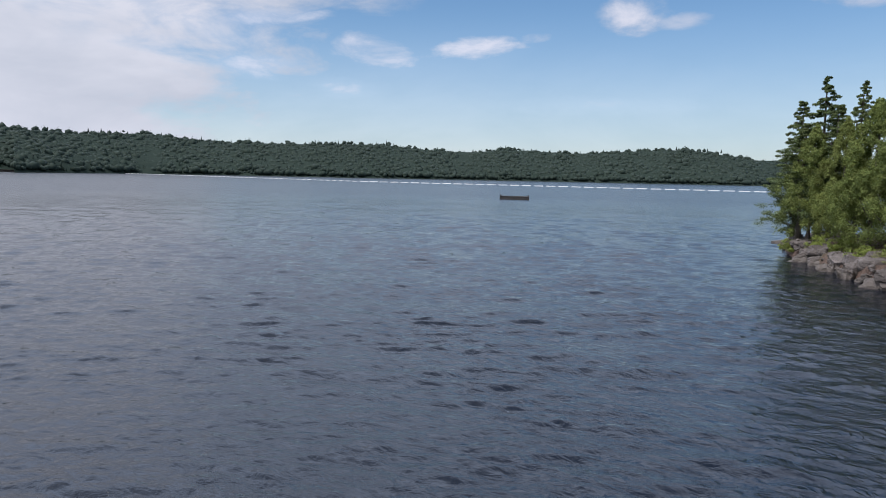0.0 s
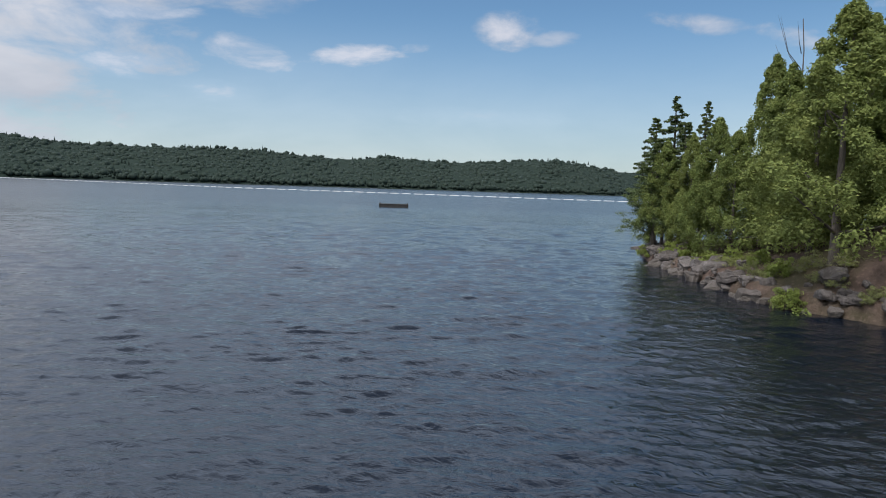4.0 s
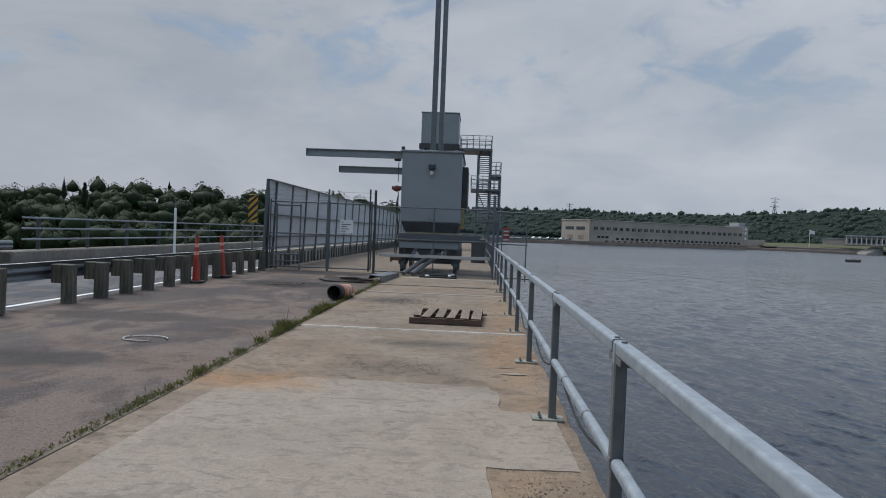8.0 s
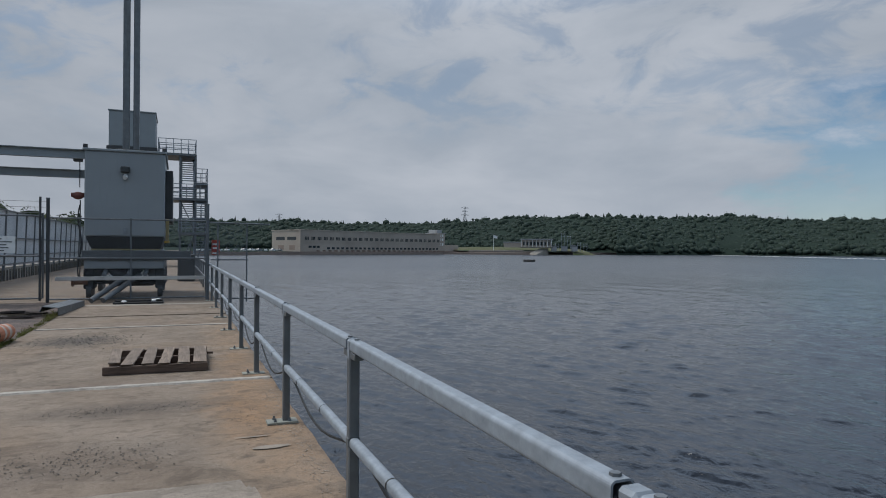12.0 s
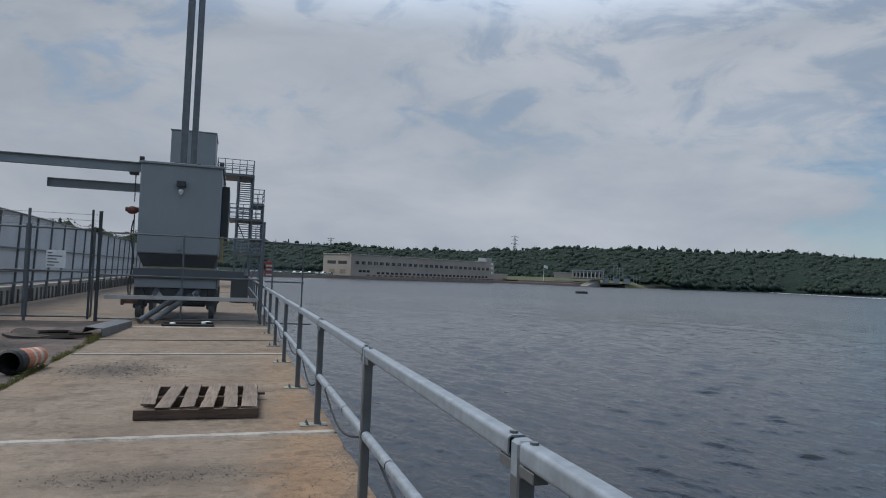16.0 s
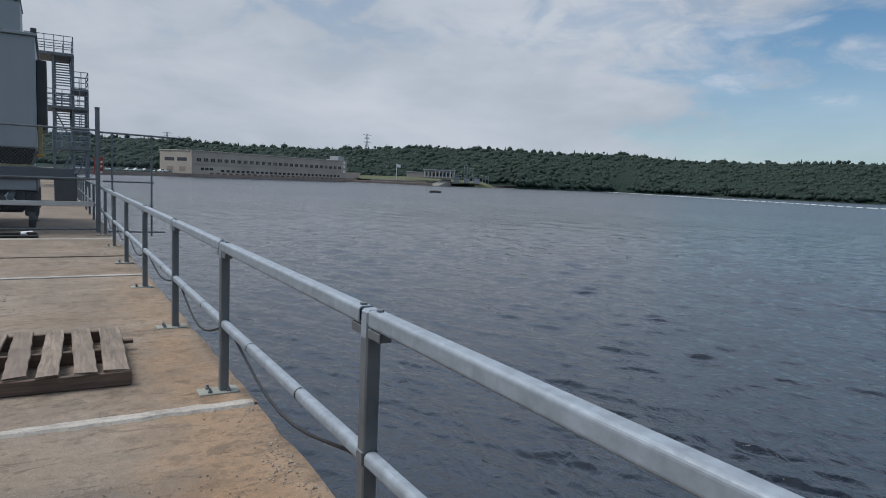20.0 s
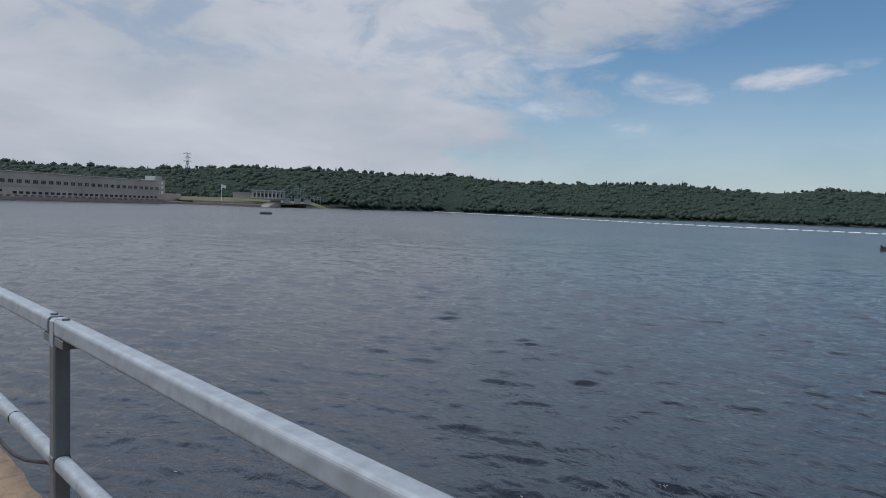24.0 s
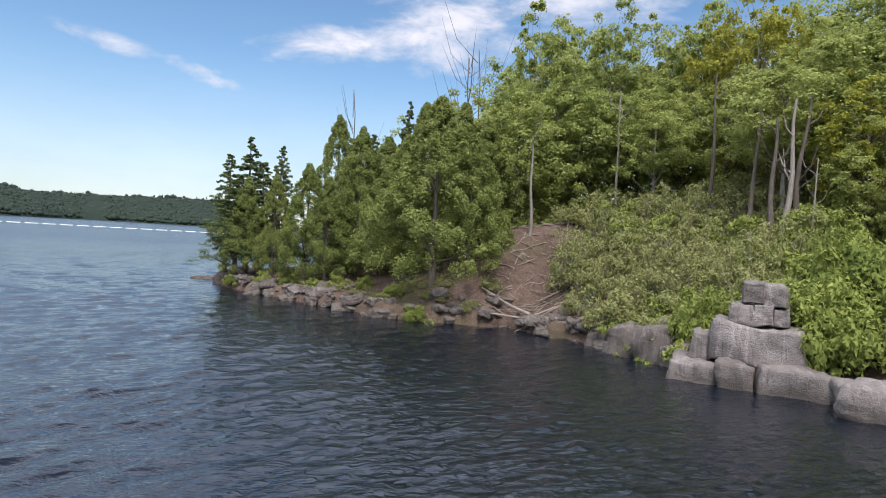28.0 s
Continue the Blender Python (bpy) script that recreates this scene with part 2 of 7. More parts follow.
def mat_concrete(name, base, dark, warm, stains=()):
    n = Nodes(name)
    c = n.mix(n.step(n.noise(n.pos, 0.9, 6.0, 0.65), 0.35, 0.7), base, dark)
    c = n.mix(n.step(n.noise(n.pos, 0.35, 4.0, 0.6), 0.52, 0.7, 0.0, 0.75), c, warm)
    c = n.mix(n.step(n.noise(n.stretch(n.pos, (1.0, 0.25, 1.0)), 3.0, 6.0, 0.7), 0.56, 0.74, 0.0, 0.35), c, tuple(v * 0.6 for v in dark))
    c = n.mix(n.step(n.noise(n.pos, 26.0, 3.0, 0.7), 0.4, 0.8, 0.0, 0.3), c, tuple(min(1, v * 1.35) for v in base))
    c = n.mix(n.step(n.noise(n.pos, 7.0, 6.0, 0.75, 0.6), 0.52, 0.7, 0.0, 0.4), c, tuple(v * 0.7 for v in dark))
    c = n.mix(n.step(n.noise(n.stretch(n.pos, (2.5, 0.5, 1.0)), 4.0, 5.0, 0.7, 1.0), 0.6, 0.68, 0.0, 0.25), c, tuple(min(1, v * 1.25) for v in base))
    for x, y, rx, ry, col, power in stains:
        c = n.mix(n.math("MULTIPLY", n.spot(x, y, rx, ry, 0.55, 0.95, 3.5), power), c, col)
    c = n.mix(n.step(n.noise(n.pos, 70.0, 2.0, 0.8), 0.55, 0.68, 0.0, 0.35), c, tuple(v * 0.45 for v in dark))
    c = n.mix(n.step(n.noise(n.pos, 95.0, 2.0, 0.8), 0.56, 0.66, 0.0, 0.4), c, tuple(min(1, v * 1.6) for v in base))
    scab = n.math("MULTIPLY", n.step(n.noise(n.pos, 2.2, 7.0, 0.75, 0.8), 0.53, 0.6), n.step(n.noise(n.pos, 0.6, 3.0), 0.42, 0.58))
    c = n.mix(n.math("MULTIPLY", scab, 0.62), c, tuple(v * 0.62 for v in dark))
    c = n.mix(n.step(n.noise(n.pos, 13.0, 6.0, 0.8), 0.5, 0.66, 0.0, 0.45), c, tuple(v * 0.7 for v in dark))
    c = n.mix(n.step(n.noise(n.stretch(n.pos, (1.0, 1.8, 1.0)), 1.8, 7.0, 0.75, 0.4), 0.56, 0.66, 0.0, 0.25), c, tuple(min(1, v * 1.28) for v in base))
    c = n.mix(n.step(n.noise(n.stretch(n.pos, (0.8, 2.0, 1.0)), 2.6, 7.0, 0.78, 0.9), 0.575, 0.605, 0.0, 0.55), c, tuple(v * 0.55 for v in dark))
    c = n.mix(n.step(n.noise(n.pos, 1.5, 10.0, 0.7, 0.5), 0.5, 0.57, 0.0, 0.3), c, tuple(v * 0.8 for v in dark))
    c = n.mix(n.step(n.noise(n.stretch(n.pos, (1.0, 1.6, 1.0)), 5.0, 8.0, 0.75), 0.54, 0.58, 0.0, 0.42), c, tuple(v * 0.6 for v in dark))
    c = n.mix(n.step(n.noise(n.pos, 32.0, 4.0, 0.75), 0.56, 0.64, 0.0, 0.28), c, tuple(v * 0.5 for v in dark))
    # fine pits and dark grains
    pits = n.step(n.voronoi(n.pos, 9.0), 0.09, 0.03)
    pits = n.math("MULTIPLY", pits, n.step(n.noise(n.pos, 1.3, 3.0), 0.5, 0.62))
    c = n.mix(n.math("MULTIPLY", pits, 0.7), c, (0.05, 0.045, 0.04))
    h = n.math("ADD", n.math("MULTIPLY", n.noise(n.pos, 60.0, 4.0, 0.7), 0.5), n.noise(n.pos, 5.0, 5.0, 0.7))
    return n.done(c, n.step(n.noise(n.pos, 2.0), 0.3, 0.7, 0.78, 0.95), 0.0, n.bump(h, 0.5, 0.014), 0.2)


def mat_asphalt(name, base, patches=()):
    n = Nodes(name)
    lo, hi = (base[0] * 0.72, base[1] * 0.74, base[2] * 0.8), (base[0] * 1.5, base[1] * 1.42, base[2] * 1.36)
    c = n.mix(n.step(n.noise(n.stretch(n.pos, (1.0, 0.55, 1.0)), 0.6, 9.0, 0.7, 0.5), 0.45, 0.54), lo, hi)
    c = n.mix(n.step(n.noise(n.stretch(n.pos, (0.5, 1.3, 1.0)), 0.9, 7.0, 0.7, 0.8), 0.52, 0.6, 0.0, 0.6), c, (base[0] * 1.35, base[1] * 1.12, base[2] * 0.95))
    c = n.mix(n.step(n.noise(n.pos, 1.5, 8.0, 0.75, 0.6), 0.53, 0.59, 0.0, 0.6), c, tuple(v * 0.55 for v in base))
    for x, y, rx, ry, col, power in patches:
        c = n.mix(n.math("MULTIPLY", n.spot(x, y, rx, ry, 0.25, 0.7, 1.8), power), c, col)
    c = n.mix(n.step(n.noise(n.pos, 38.0, 3.0, 0.8), 0.52, 0.64, 0.0, 0.6), c, tuple(v * 0.45 for v in base))
    c = n.mix(n.step(n.noise(n.pos, 55.0, 2.0, 0.8), 0.56, 0.66, 0.0, 0.6), c, tuple(v * 2.3 for v in base))
    c = n.mix(n.step(n.voronoi(n.pos, 14.0), 0.06, 0.03, 0.0, 0.8), c, tuple(v * 2.4 for v in base))
    h = n.math("ADD", n.voronoi(n.pos, 60.0), n.noise(n.pos, 9.0, 6.0))
    return n.done(c, 0.9, 0.0, n.bump(h, 0.6, 0.012), 0.2)


def mat_plain(name, base, rough=0.6, metal=0.0, vary=0.18, scale=3.0, dirt=None, relief=0.1):
    n = Nodes(name)
    c = n.mix(n.step(n.noise(n.pos, scale, 5.0, 0.6), 0.3, 0.7), tuple(v * (1 - vary) for v in base), tuple(min(1, v * (1 + vary)) for v in base))
    c = n.mix(n.step(n.noise(n.stretch(n.pos, (6, 6, 0.8)), 1.5, 5.0), 0.55, 0.75, 0.0, 0.5), c, dirt or tuple(v * 0.55 for v in base))
    r = n.step(n.noise(n.pos, scale * 3, 4.0), 0.3, 0.7, max(0.05, rough - 0.12), min(1, rough + 0.12))
    return n.done(c, r, metal, n.bump(n.noise(n.pos, 40.0, 4.0), relief, 0.004))


def mat_wood(name, base, dark, along="y", tone=0.25):
    n = Nodes(name)
    s = {"x": (1.2, 16, 16), "y": (16, 1.2, 16), "z": (16, 16, 1.2)}[along]
    c = n.mix(n.step(n.noise(n.stretch(n.obj, s), 2.2, 6.0, 0.65, 0.6), 0.35, 0.68), base, dark)
    c = n.mix(n.step(n.noise(n.pos, 2.5, 4.0), 0.5, 0.75, 0.0, 0.6), c, tuple(v * 0.5 for v in dark))
    c = n.mix(n.math("MULTIPLY", n.info.outputs["Random"], tone), c, tuple(v * 0.45 for v in base))
    return n.done(c, 0.85, 0.0, n.bump(n.noise(n.stretch(n.obj, s), 5.0, 5.0), 0.4, 0.006))


def mat_leaf(name, a, b, c, glow=0.35):
    n = Nodes(name)
    rnd = n.geo.outputs["Random Per Island"]
    col = n.mix(n.step(rnd, 0.0, 0.8), a, b)
    col = n.mix(n.step(rnd, 0.86, 1.0), col, c)
    col = n.mix(n.step(n.noise(n.pos, 0.5, 4.0), 0.35, 0.7, 0.0, 0.5), col, tuple(v * 0.8 for v in a))
    col = n.mix(n.step(n.noise(n.pos, 1.1, 2.0), 0.56, 0.7, 0.0, 0.4), col, c)
    col = n.mix(n.step(n.info.outputs["Random"], 0.0, 1.0, 0.0, 0.25), col, c)
    n.put(n.bsdf.inputs["Base Color"], col)
    n.bsdf.inputs["Roughness"].default_value = 0.6
    n.bsdf.inputs["Specular IOR Level"].default_value = 0.08
    t = n.nt.nodes.new("ShaderNodeBsdfTranslucent")
    n.put(t.inputs[0], n.mix(0.4, col, c))
    m = n.nt.nodes.new("ShaderNodeMixShader")
    m.inputs[0].default_value = glow
    n.nt.links.new(n.bsdf.outputs[0], m.inputs[1]), n.nt.links.new(t.outputs[0], m.inputs[2])
    n.nt.links.new(m.outputs[0], n.nt.nodes["Material Output"].inputs["Surface"])
    return n.mat


def mat_rock(name, base, dark, pale):
    n = Nodes(name)
    c = n.mix(n.step(n.noise(n.pos, 1.1, 6.0, 0.65), 0.35, 0.68), base, dark)
    c = n.mix(n.step(n.noise(n.stretch(n.pos, (3, 3, 0.5)), 1.6, 6.0, 0.6), 0.52, 0.72), c, pale)
    c = n.mix(n.step(n.noise(n.pos, 4.0, 6.0, 0.7), 0.6, 0.72, 0.0, 0.7), c, (0.10, 0.10, 0.09))
    c = n.mix(n.step(n.noise(n.stretch(n.pos, (5, 5, 0.7)), 2.0, 6.0, 0.7), 0.56, 0.66, 0.0, 0.75), c, (0.075, 0.068, 0.064))
    c = n.mix(n.step(n.noise(n.pos, 9.0, 5.0, 0.75), 0.57, 0.68, 0.0, 0.4), c, tuple(v * 1.15 for v in pale))
    c = n.mix(n.step(n.info.outputs["Random"], 0.0, 1.0, 0.0, 0.6), c, (0.07, 0.058, 0.05))
    wet = n.step(n.axis(n.pos, 2), WATER_Z + 0.38, WATER_Z + 0.08)
    c = n.mix(n.math("MULTIPLY", wet, 0.75), c, (0.11, 0.095, 0.08))
    h = n.math("ADD", n.noise(n.pos, 3.0, 8.0, 0.7), n.math("MULTIPLY", n.noise(n.pos, 24.0, 4.0), 0.25))
    return n.done(c, 0.85, 0.0, n.bump(h, 1.0, 0.08))


def mat_water():
    n = Nodes("lake_water")
    turned = n.nt.nodes.new("ShaderNodeMapping")
    n.put(turned.inputs["Vector"], n.pos)
    turned.inputs["Rotation"].default_value = (0, 0, radians(14.0))
    flow = turned.outputs[0]
    fine = n.noise(n.stretch(flow, (1.0, 0.55, 0.0)), 4.4, 4.0, 0.55, 0.5)
    mid = n.noise(n.stretch(flow, (1.0, 0.6, 0.0)), 1.7, 3.0, 0.55, 0.3)
    wide = n.noise(n.stretch(flow, (1.0, 0.75, 0.0)), 0.55, 4.0, 0.5, 0.3)
    dx, dy = n.axis(n.pos, 0), n.math("ADD", n.axis(n.pos, 1), 3.0)
    out = n.math("SQRT", n.math("ADD", n.math("MULTIPLY", dx, dx), n.math("MULTIPLY", dy, dy)))
    h = n.math("MULTIPLY", fine, n.step(out, 10.0, 60.0, 0.055, 0.03))
    h = n.math("ADD", h, n.math("MULTIPLY", mid, n.math("MULTIPLY", n.step(out, 20.0, 60.0, 0.02, 0.07), n.step(out, 55.0, 160.0, 1.0, 0.4))))
    h = n.math("ADD", h, n.math("MULTIPLY", wide, n.step(out, 30.0, 90.0, 0.0, 0.08)))
    rough = n.step(out, 30.0, 130.0, 0.05, 0.25)
    m = n.done((0.004, 0.007, 0.013), rough, 0.0, n.bump(h, 1.0, 1.0))
    n.bsdf.inputs["IOR"].default_value = 1.45
    return m


def mat_soil(name, base, dark, green):
    n = Nodes(name)
    c = n.mix(n.step(n.noise(n.pos, 1.4, 6.0, 0.7), 0.35, 0.7), base, dark)
    c = n.mix(n.step(n.noise(n.pos, 0.22, 4.0, 0.6), 0.5, 0.62, 0.0, 0.9), c, green)
    c = n.mix(n.step(n.voronoi(n.pos, 6.0), 0.15, 0.4, 0.35, 0.0), c, tuple(v * 1.5 for v in base))
    return n.done(c, 0.95, 0.0, n.bump(n.noise(n.pos, 4.0, 7.0, 0.75), 1.0, 0.16), 0.05)


RUST = (0.33, 0.17, 0.065)
M = {
    "deck": mat_concrete("weathered_concrete", (0.252, 0.204, 0.158), (0.160, 0.123, 0.092), (0.231, 0.158, 0.101), (
        (-1.35, 2.62, 0.8, 0.28, (0.10, 0.082, 0.068), 0.75), (-0.3, 2.2, 0.25, 0.7, (0.22, 0.13, 0.07), 0.6), (-0.15, 4.9, 0.2, 1.0, (0.16, 0.11, 0.075), 0.6), (-2.1, 4.2, 0.6, 0.12, (0.14, 0.115, 0.09), 0.5), (-1.1, 6.9, 0.9, 0.3, (0.20, 0.14, 0.09), 0.4),
        (-1.6, 1.05, 0.7, 0.45, (0.12, 0.10, 0.085), 0.5), (-0.1, 2.6, 0.45, 2.6, (0.30, 0.185, 0.10), 0.6), (-2.45, 7.9, 0.55, 0.6, (0.075, 0.066, 0.058), 0.85),
        (-2.9, 0.05, 0.8, 0.35, RUST, 0.55), (-0.35, -2.6, 0.5, 0.7, (0.26, 0.17, 0.10), 0.6), (-0.05, 7.5, 0.35, 2.5, (0.29, 0.19, 0.11), 0.5))),
    "patch": mat_concrete("newer_concrete", (0.285, 0.243, 0.198), (0.252, 0.213, 0.172), (0.256, 0.210, 0.161), ((-2.86, 0.03, 0.62, 0.34, RUST, 0.6), (-2.86, 0.07, 0.2, 0.09, (0.20, 0.065, 0.015), 0.85))),
    "strip": mat_concrete("light_mortar", (0.412, 0.378, 0.328), (0.302, 0.269, 0.231), (0.353, 0.302, 0.235)),
    "wall": mat_concrete("dam_concrete", (0.230, 0.212, 0.187), (0.145, 0.132, 0.119), (0.196, 0.153, 0.111)),
    "asphalt": mat_asphalt("old_asphalt", (0.104, 0.086, 0.077), (
        (-5.6, 0.6, 1.1, 0.42, (0.04, 0.037, 0.037), 0.85), (-6.2, 4.0, 1.6, 0.45, (0.05, 0.045, 0.042), 0.8), (-5.8, 11.0, 1.4, 0.9, (0.022, 0.021, 0.021), 0.92), (-6.0, 15.6, 2.4, 0.7, (0.036, 0.033, 0.032), 0.8), (-4.4, 13.0, 1.0, 0.9, (0.034, 0.029, 0.024), 0.8), (-7.0, 7.4, 0.8, 1.6, (0.06, 0.055, 0.052), 0.7), (-6.8, 1.4, 0.7, 0.8, (0.085, 0.078, 0.072), 0.6))),
    "road": mat_asphalt("road_asphalt", (0.101, 0.101, 0.104)),
    "line": mat_plain("road_paint", (0.72, 0.72, 0.70), 0.7, 0, 0.15, 2.0, (0.4, 0.4, 0.38)),
    "galv": mat_plain("galvanized_steel", (0.234, 0.261, 0.289), 0.62, 0.2, 0.2, 16.0, (0.172, 0.187, 0.195), 0.06),
    "galv_dark": mat_plain("dull_galvanized_steel", (0.150, 0.161, 0.169), 0.5, 0.5, 0.18, 5.0, (0.090, 0.075, 0.060), 0.1),
    "machine": mat_plain("grey_painted_steel", (0.243, 0.266, 0.279), 0.5, 0.0, 0.05, 0.9, (0.221, 0.241, 0.252), 0.03),
    "machine_dark": mat_plain("dark_painted_steel", (0.046, 0.049, 0.051), 0.55, 0.0, 0.2, 1.2, (0.030, 0.024, 0.018), 0.05),
    "black": mat_plain("black_rubber", (0.018, 0.018, 0.018), 0.7, 0, 0.2, 4.0),
    "screen": mat_plain("grey_screen_panel", (0.46, 0.49, 0.52), 0.45, 0.0, 0.1, 0.6, (0.336, 0.352, 0.368), 0.03),
    "raft_wood": mat_wood("dark_raft_timber", (0.06, 0.055, 0.05), (0.03, 0.028, 0.026), "y", 0.4),
    "rusty": mat_plain("rusty_pipe_steel", (0.17, 0.095, 0.06), 0.8, 0.1, 0.35, 8.0, (0.07, 0.04, 0.028)),
    "hook_red": mat_plain("dull_red_steel", (0.16, 0.055, 0.045), 0.6, 0.1, 0.3, 6.0, (0.05, 0.03, 0.03)),
    "band": mat_plain("faded_reflective_band", (0.66, 0.30, 0.23), 0.5, 0, 0.2, 6.0, (0.4, 0.12, 0.08)),
    "pale_band": mat_plain("dirty_white_band", (0.46, 0.40, 0.34), 0.6, 0, 0.25, 7.0, (0.2, 0.15, 0.12)),
    "plate": mat_plain("dirty_base_plate", (0.23, 0.235, 0.20), 0.7, 0.1, 0.25, 9.0, (0.14, 0.11, 0.075)),
    "iron": mat_plain("rusted_cast_iron", (0.055, 0.038, 0.029), 0.75, 0.2, 0.3, 20.0),
    "dust": mat_plain("blown_dust", (0.135, 0.112, 0.085), 0.95, 0, 0.4, 18.0, (0.07, 0.06, 0.04)),
    # soil darkened to carry the shade inside the hole
    "pit_soil": mat_soil("wet_black_soil", (0.040, 0.033, 0.027), (0.018, 0.016, 0.014), (0.045, 0.045, 0.022)),
    "chip": mat_plain("dark_gravel", (0.115, 0.098, 0.082), 0.9, 0, 0.5, 30.0),
    "crumb": mat_plain("loose_gravel", (0.27, 0.225, 0.18), 0.9, 0, 0.45, 30.0),
    "screen_post": mat_plain("dark_screen_steel", (0.092, 0.100, 0.108), 0.5, 0.2, 0.15, 3.0, (0.064, 0.056, 0.048), 0.05),
    "timber_post": mat_wood("weathered_post_timber", (0.162, 0.144, 0.111), (0.030, 0.026, 0.022), "z", 0.5),
    "tarnished": mat_plain("dull_yellow_steel", (0.30, 0.24, 0.10), 0.6, 0.0, 0.4, 9.0),
    # darker brown for the pallet's runners and bottom boards
    "pallet_dark": mat_wood("damp_pallet_wood", (0.155, 0.102, 0.073), (0.06, 0.04, 0.03), "x", 0.35),
    "pallet": mat_wood("old_pallet_wood", (0.27, 0.205, 0.155), (0.10, 0.075, 0.055), "y", 0.55),
    "plank": mat_wood("grey_plank", (0.58, 0.56, 0.53), (0.40, 0.38, 0.35), "x", 0.3),
    "orange": mat_plain("orange_plastic", (0.36, 0.045, 0.026), 0.5, 0, 0.2, 3.0, (0.3, 0.05, 0.02)),
    "white": mat_plain("white_paint", (0.74, 0.74, 0.72), 0.5, 0, 0.08, 3.0, (0.45, 0.44, 0.4)),
    "yellow": mat_plain("yellow_paint", (0.465, 0.270, 0.022), 0.5, 0, 0.1, 3.0),
    "red": mat_plain("red_paint", (0.42, 0.06, 0.035), 0.5, 0, 0.15, 3.0),
    "drum": mat_plain("faded_orange_plastic", (0.40, 0.15, 0.075), 0.6, 0, 0.25, 4.0, (0.18, 0.1, 0.06)),
    "glass_dark": mat_plain("dark_glass", (0.03, 0.035, 0.04), 0.15, 0, 0.2, 1.0),
    "house": mat_plain("tan_concrete_wall", (0.384, 0.328, 0.272), 0.85, 0, 0.12, 0.08, (0.192, 0.152, 0.120)),
    "house_dark": mat_plain("brown_concrete_base", (0.25, 0.19, 0.155), 0.85, 0, 0.15, 0.1, (0.12, 0.09, 0.07)),
    "roof": mat_plain("grey_roof", (0.30, 0.30, 0.30), 0.8, 0, 0.1, 0.1),
    "rock": mat_rock("outcrop_rock", (0.27, 0.245, 0.235), (0.13, 0.115, 0.11), (0.36, 0.33, 0.32)),
    "rock_dark": mat_rock("shore_rock", (0.14, 0.122, 0.112), (0.07, 0.06, 0.054), (0.23, 0.205, 0.19)),
    "water": mat_water(),
    "soil": mat_soil("forest_soil", (0.155, 0.112, 0.09), (0.065, 0.048, 0.04), (0.095, 0.085, 0.05)),
    # floor keyed to the far foliage, with the same bluish haze in its colour
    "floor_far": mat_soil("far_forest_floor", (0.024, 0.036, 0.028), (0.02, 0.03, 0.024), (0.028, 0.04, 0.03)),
    "grass_land": mat_soil("dry_grass_bank", (0.12, 0.115, 0.075), (0.075, 0.08, 0.045), (0.06, 0.085, 0.035)),
    "bark": mat_wood("grey_bark", (0.16, 0.135, 0.11), (0.06, 0.05, 0.042), "z", 0.4),
    "bark_pale": mat_wood("pale_bark", (0.34, 0.31, 0.27), (0.16, 0.14, 0.12), "z", 0.4),
    "deadwood": mat_wood("bleached_wood", (0.29, 0.245, 0.205), (0.16, 0.13, 0.105), "x", 0.4),
    "leaf_cedar": mat_leaf("cedar_foliage", (0.106, 0.144, 0.045), (0.206, 0.256, 0.075), (0.312, 0.338, 0.106), 0.3),
    "leaf_spruce": mat_leaf("spruce_foliage", (0.062, 0.094, 0.043), (0.131, 0.175, 0.069), (0.200, 0.231, 0.088), 0.25),
    "leaf_broad": mat_leaf("broad_foliage", (0.16, 0.22, 0.07), (0.315, 0.38, 0.115), (0.47, 0.49, 0.165), 0.42),
    "leaf_yellow": mat_leaf("yellowing_foliage", (0.19, 0.235, 0.05), (0.32, 0.34, 0.06), (0.44, 0.41, 0.075), 0.4),
    "leaf_bush": mat_leaf("bush_foliage", (0.14, 0.19, 0.05), (0.25, 0.31, 0.08), (0.36, 0.40, 0.11), 0.35),
    "leaf_dry": mat_leaf("thin_bush_foliage", (0.165, 0.19, 0.075), (0.28, 0.30, 0.12), (0.36, 0.36, 0.155), 0.3),
    "grass": mat_leaf("kerb_grass", (0.060, 0.080, 0.022), (0.112, 0.128, 0.036), (0.192, 0.160, 0.072), 0.3),
    # distance haze is mixed into these greens: bluish and less saturated
    "leaf_far_hazed": mat_leaf("far_woods_foliage", (0.028, 0.042, 0.033), (0.034, 0.050, 0.038), (0.040, 0.056, 0.042), 0.1),
    "leaf_left": mat_leaf("young_woods_foliage", (0.013, 0.024, 0.011), (0.023, 0.036, 0.014), (0.038, 0.05, 0.019), 0.1),
}


# ---- builders ----
def link(name, verts, faces, mat, parent=None, label="", smooth=False):
    me = bpy.data.meshes.new(name)
    me.from_pydata([tuple(v) for v in verts], [], faces)
    return fix(name, me, mat, parent, label, smooth)


def fix(name, me, mat, parent=None, label="", smooth=False):
    me.materials.append(mat)
    if smooth:
        me.polygons.foreach_set("use_smooth", [True] * len(me.polygons))
    me.update()
    ob = new(name, me)
    if parent is not None:
        ob.parent = parent
    if label:
        tagged(ob, label)
    return ob


def part(name, bm, material, parent=None, label="", smooth=False):
    me = bpy.data.meshes.new(name)
    bm.normal_update()
    bm.to_mesh(me)
    bm.free()
    return fix(name, me, material, parent, label, smooth)


def again(ob, name, m, parent):
    """Another piece on the same mesh."""
    o = new(name, ob.data)
    o.parent = parent
    o.matrix_basis = m
    return o


def thing(name, label, category, group="", at=None, kind=""):
    ob = new(name)
    ob.empty_display_size = 0.1
    if at is not None:
        ob.matrix_basis = at
    return tagged(ob, label, category, group, kind)


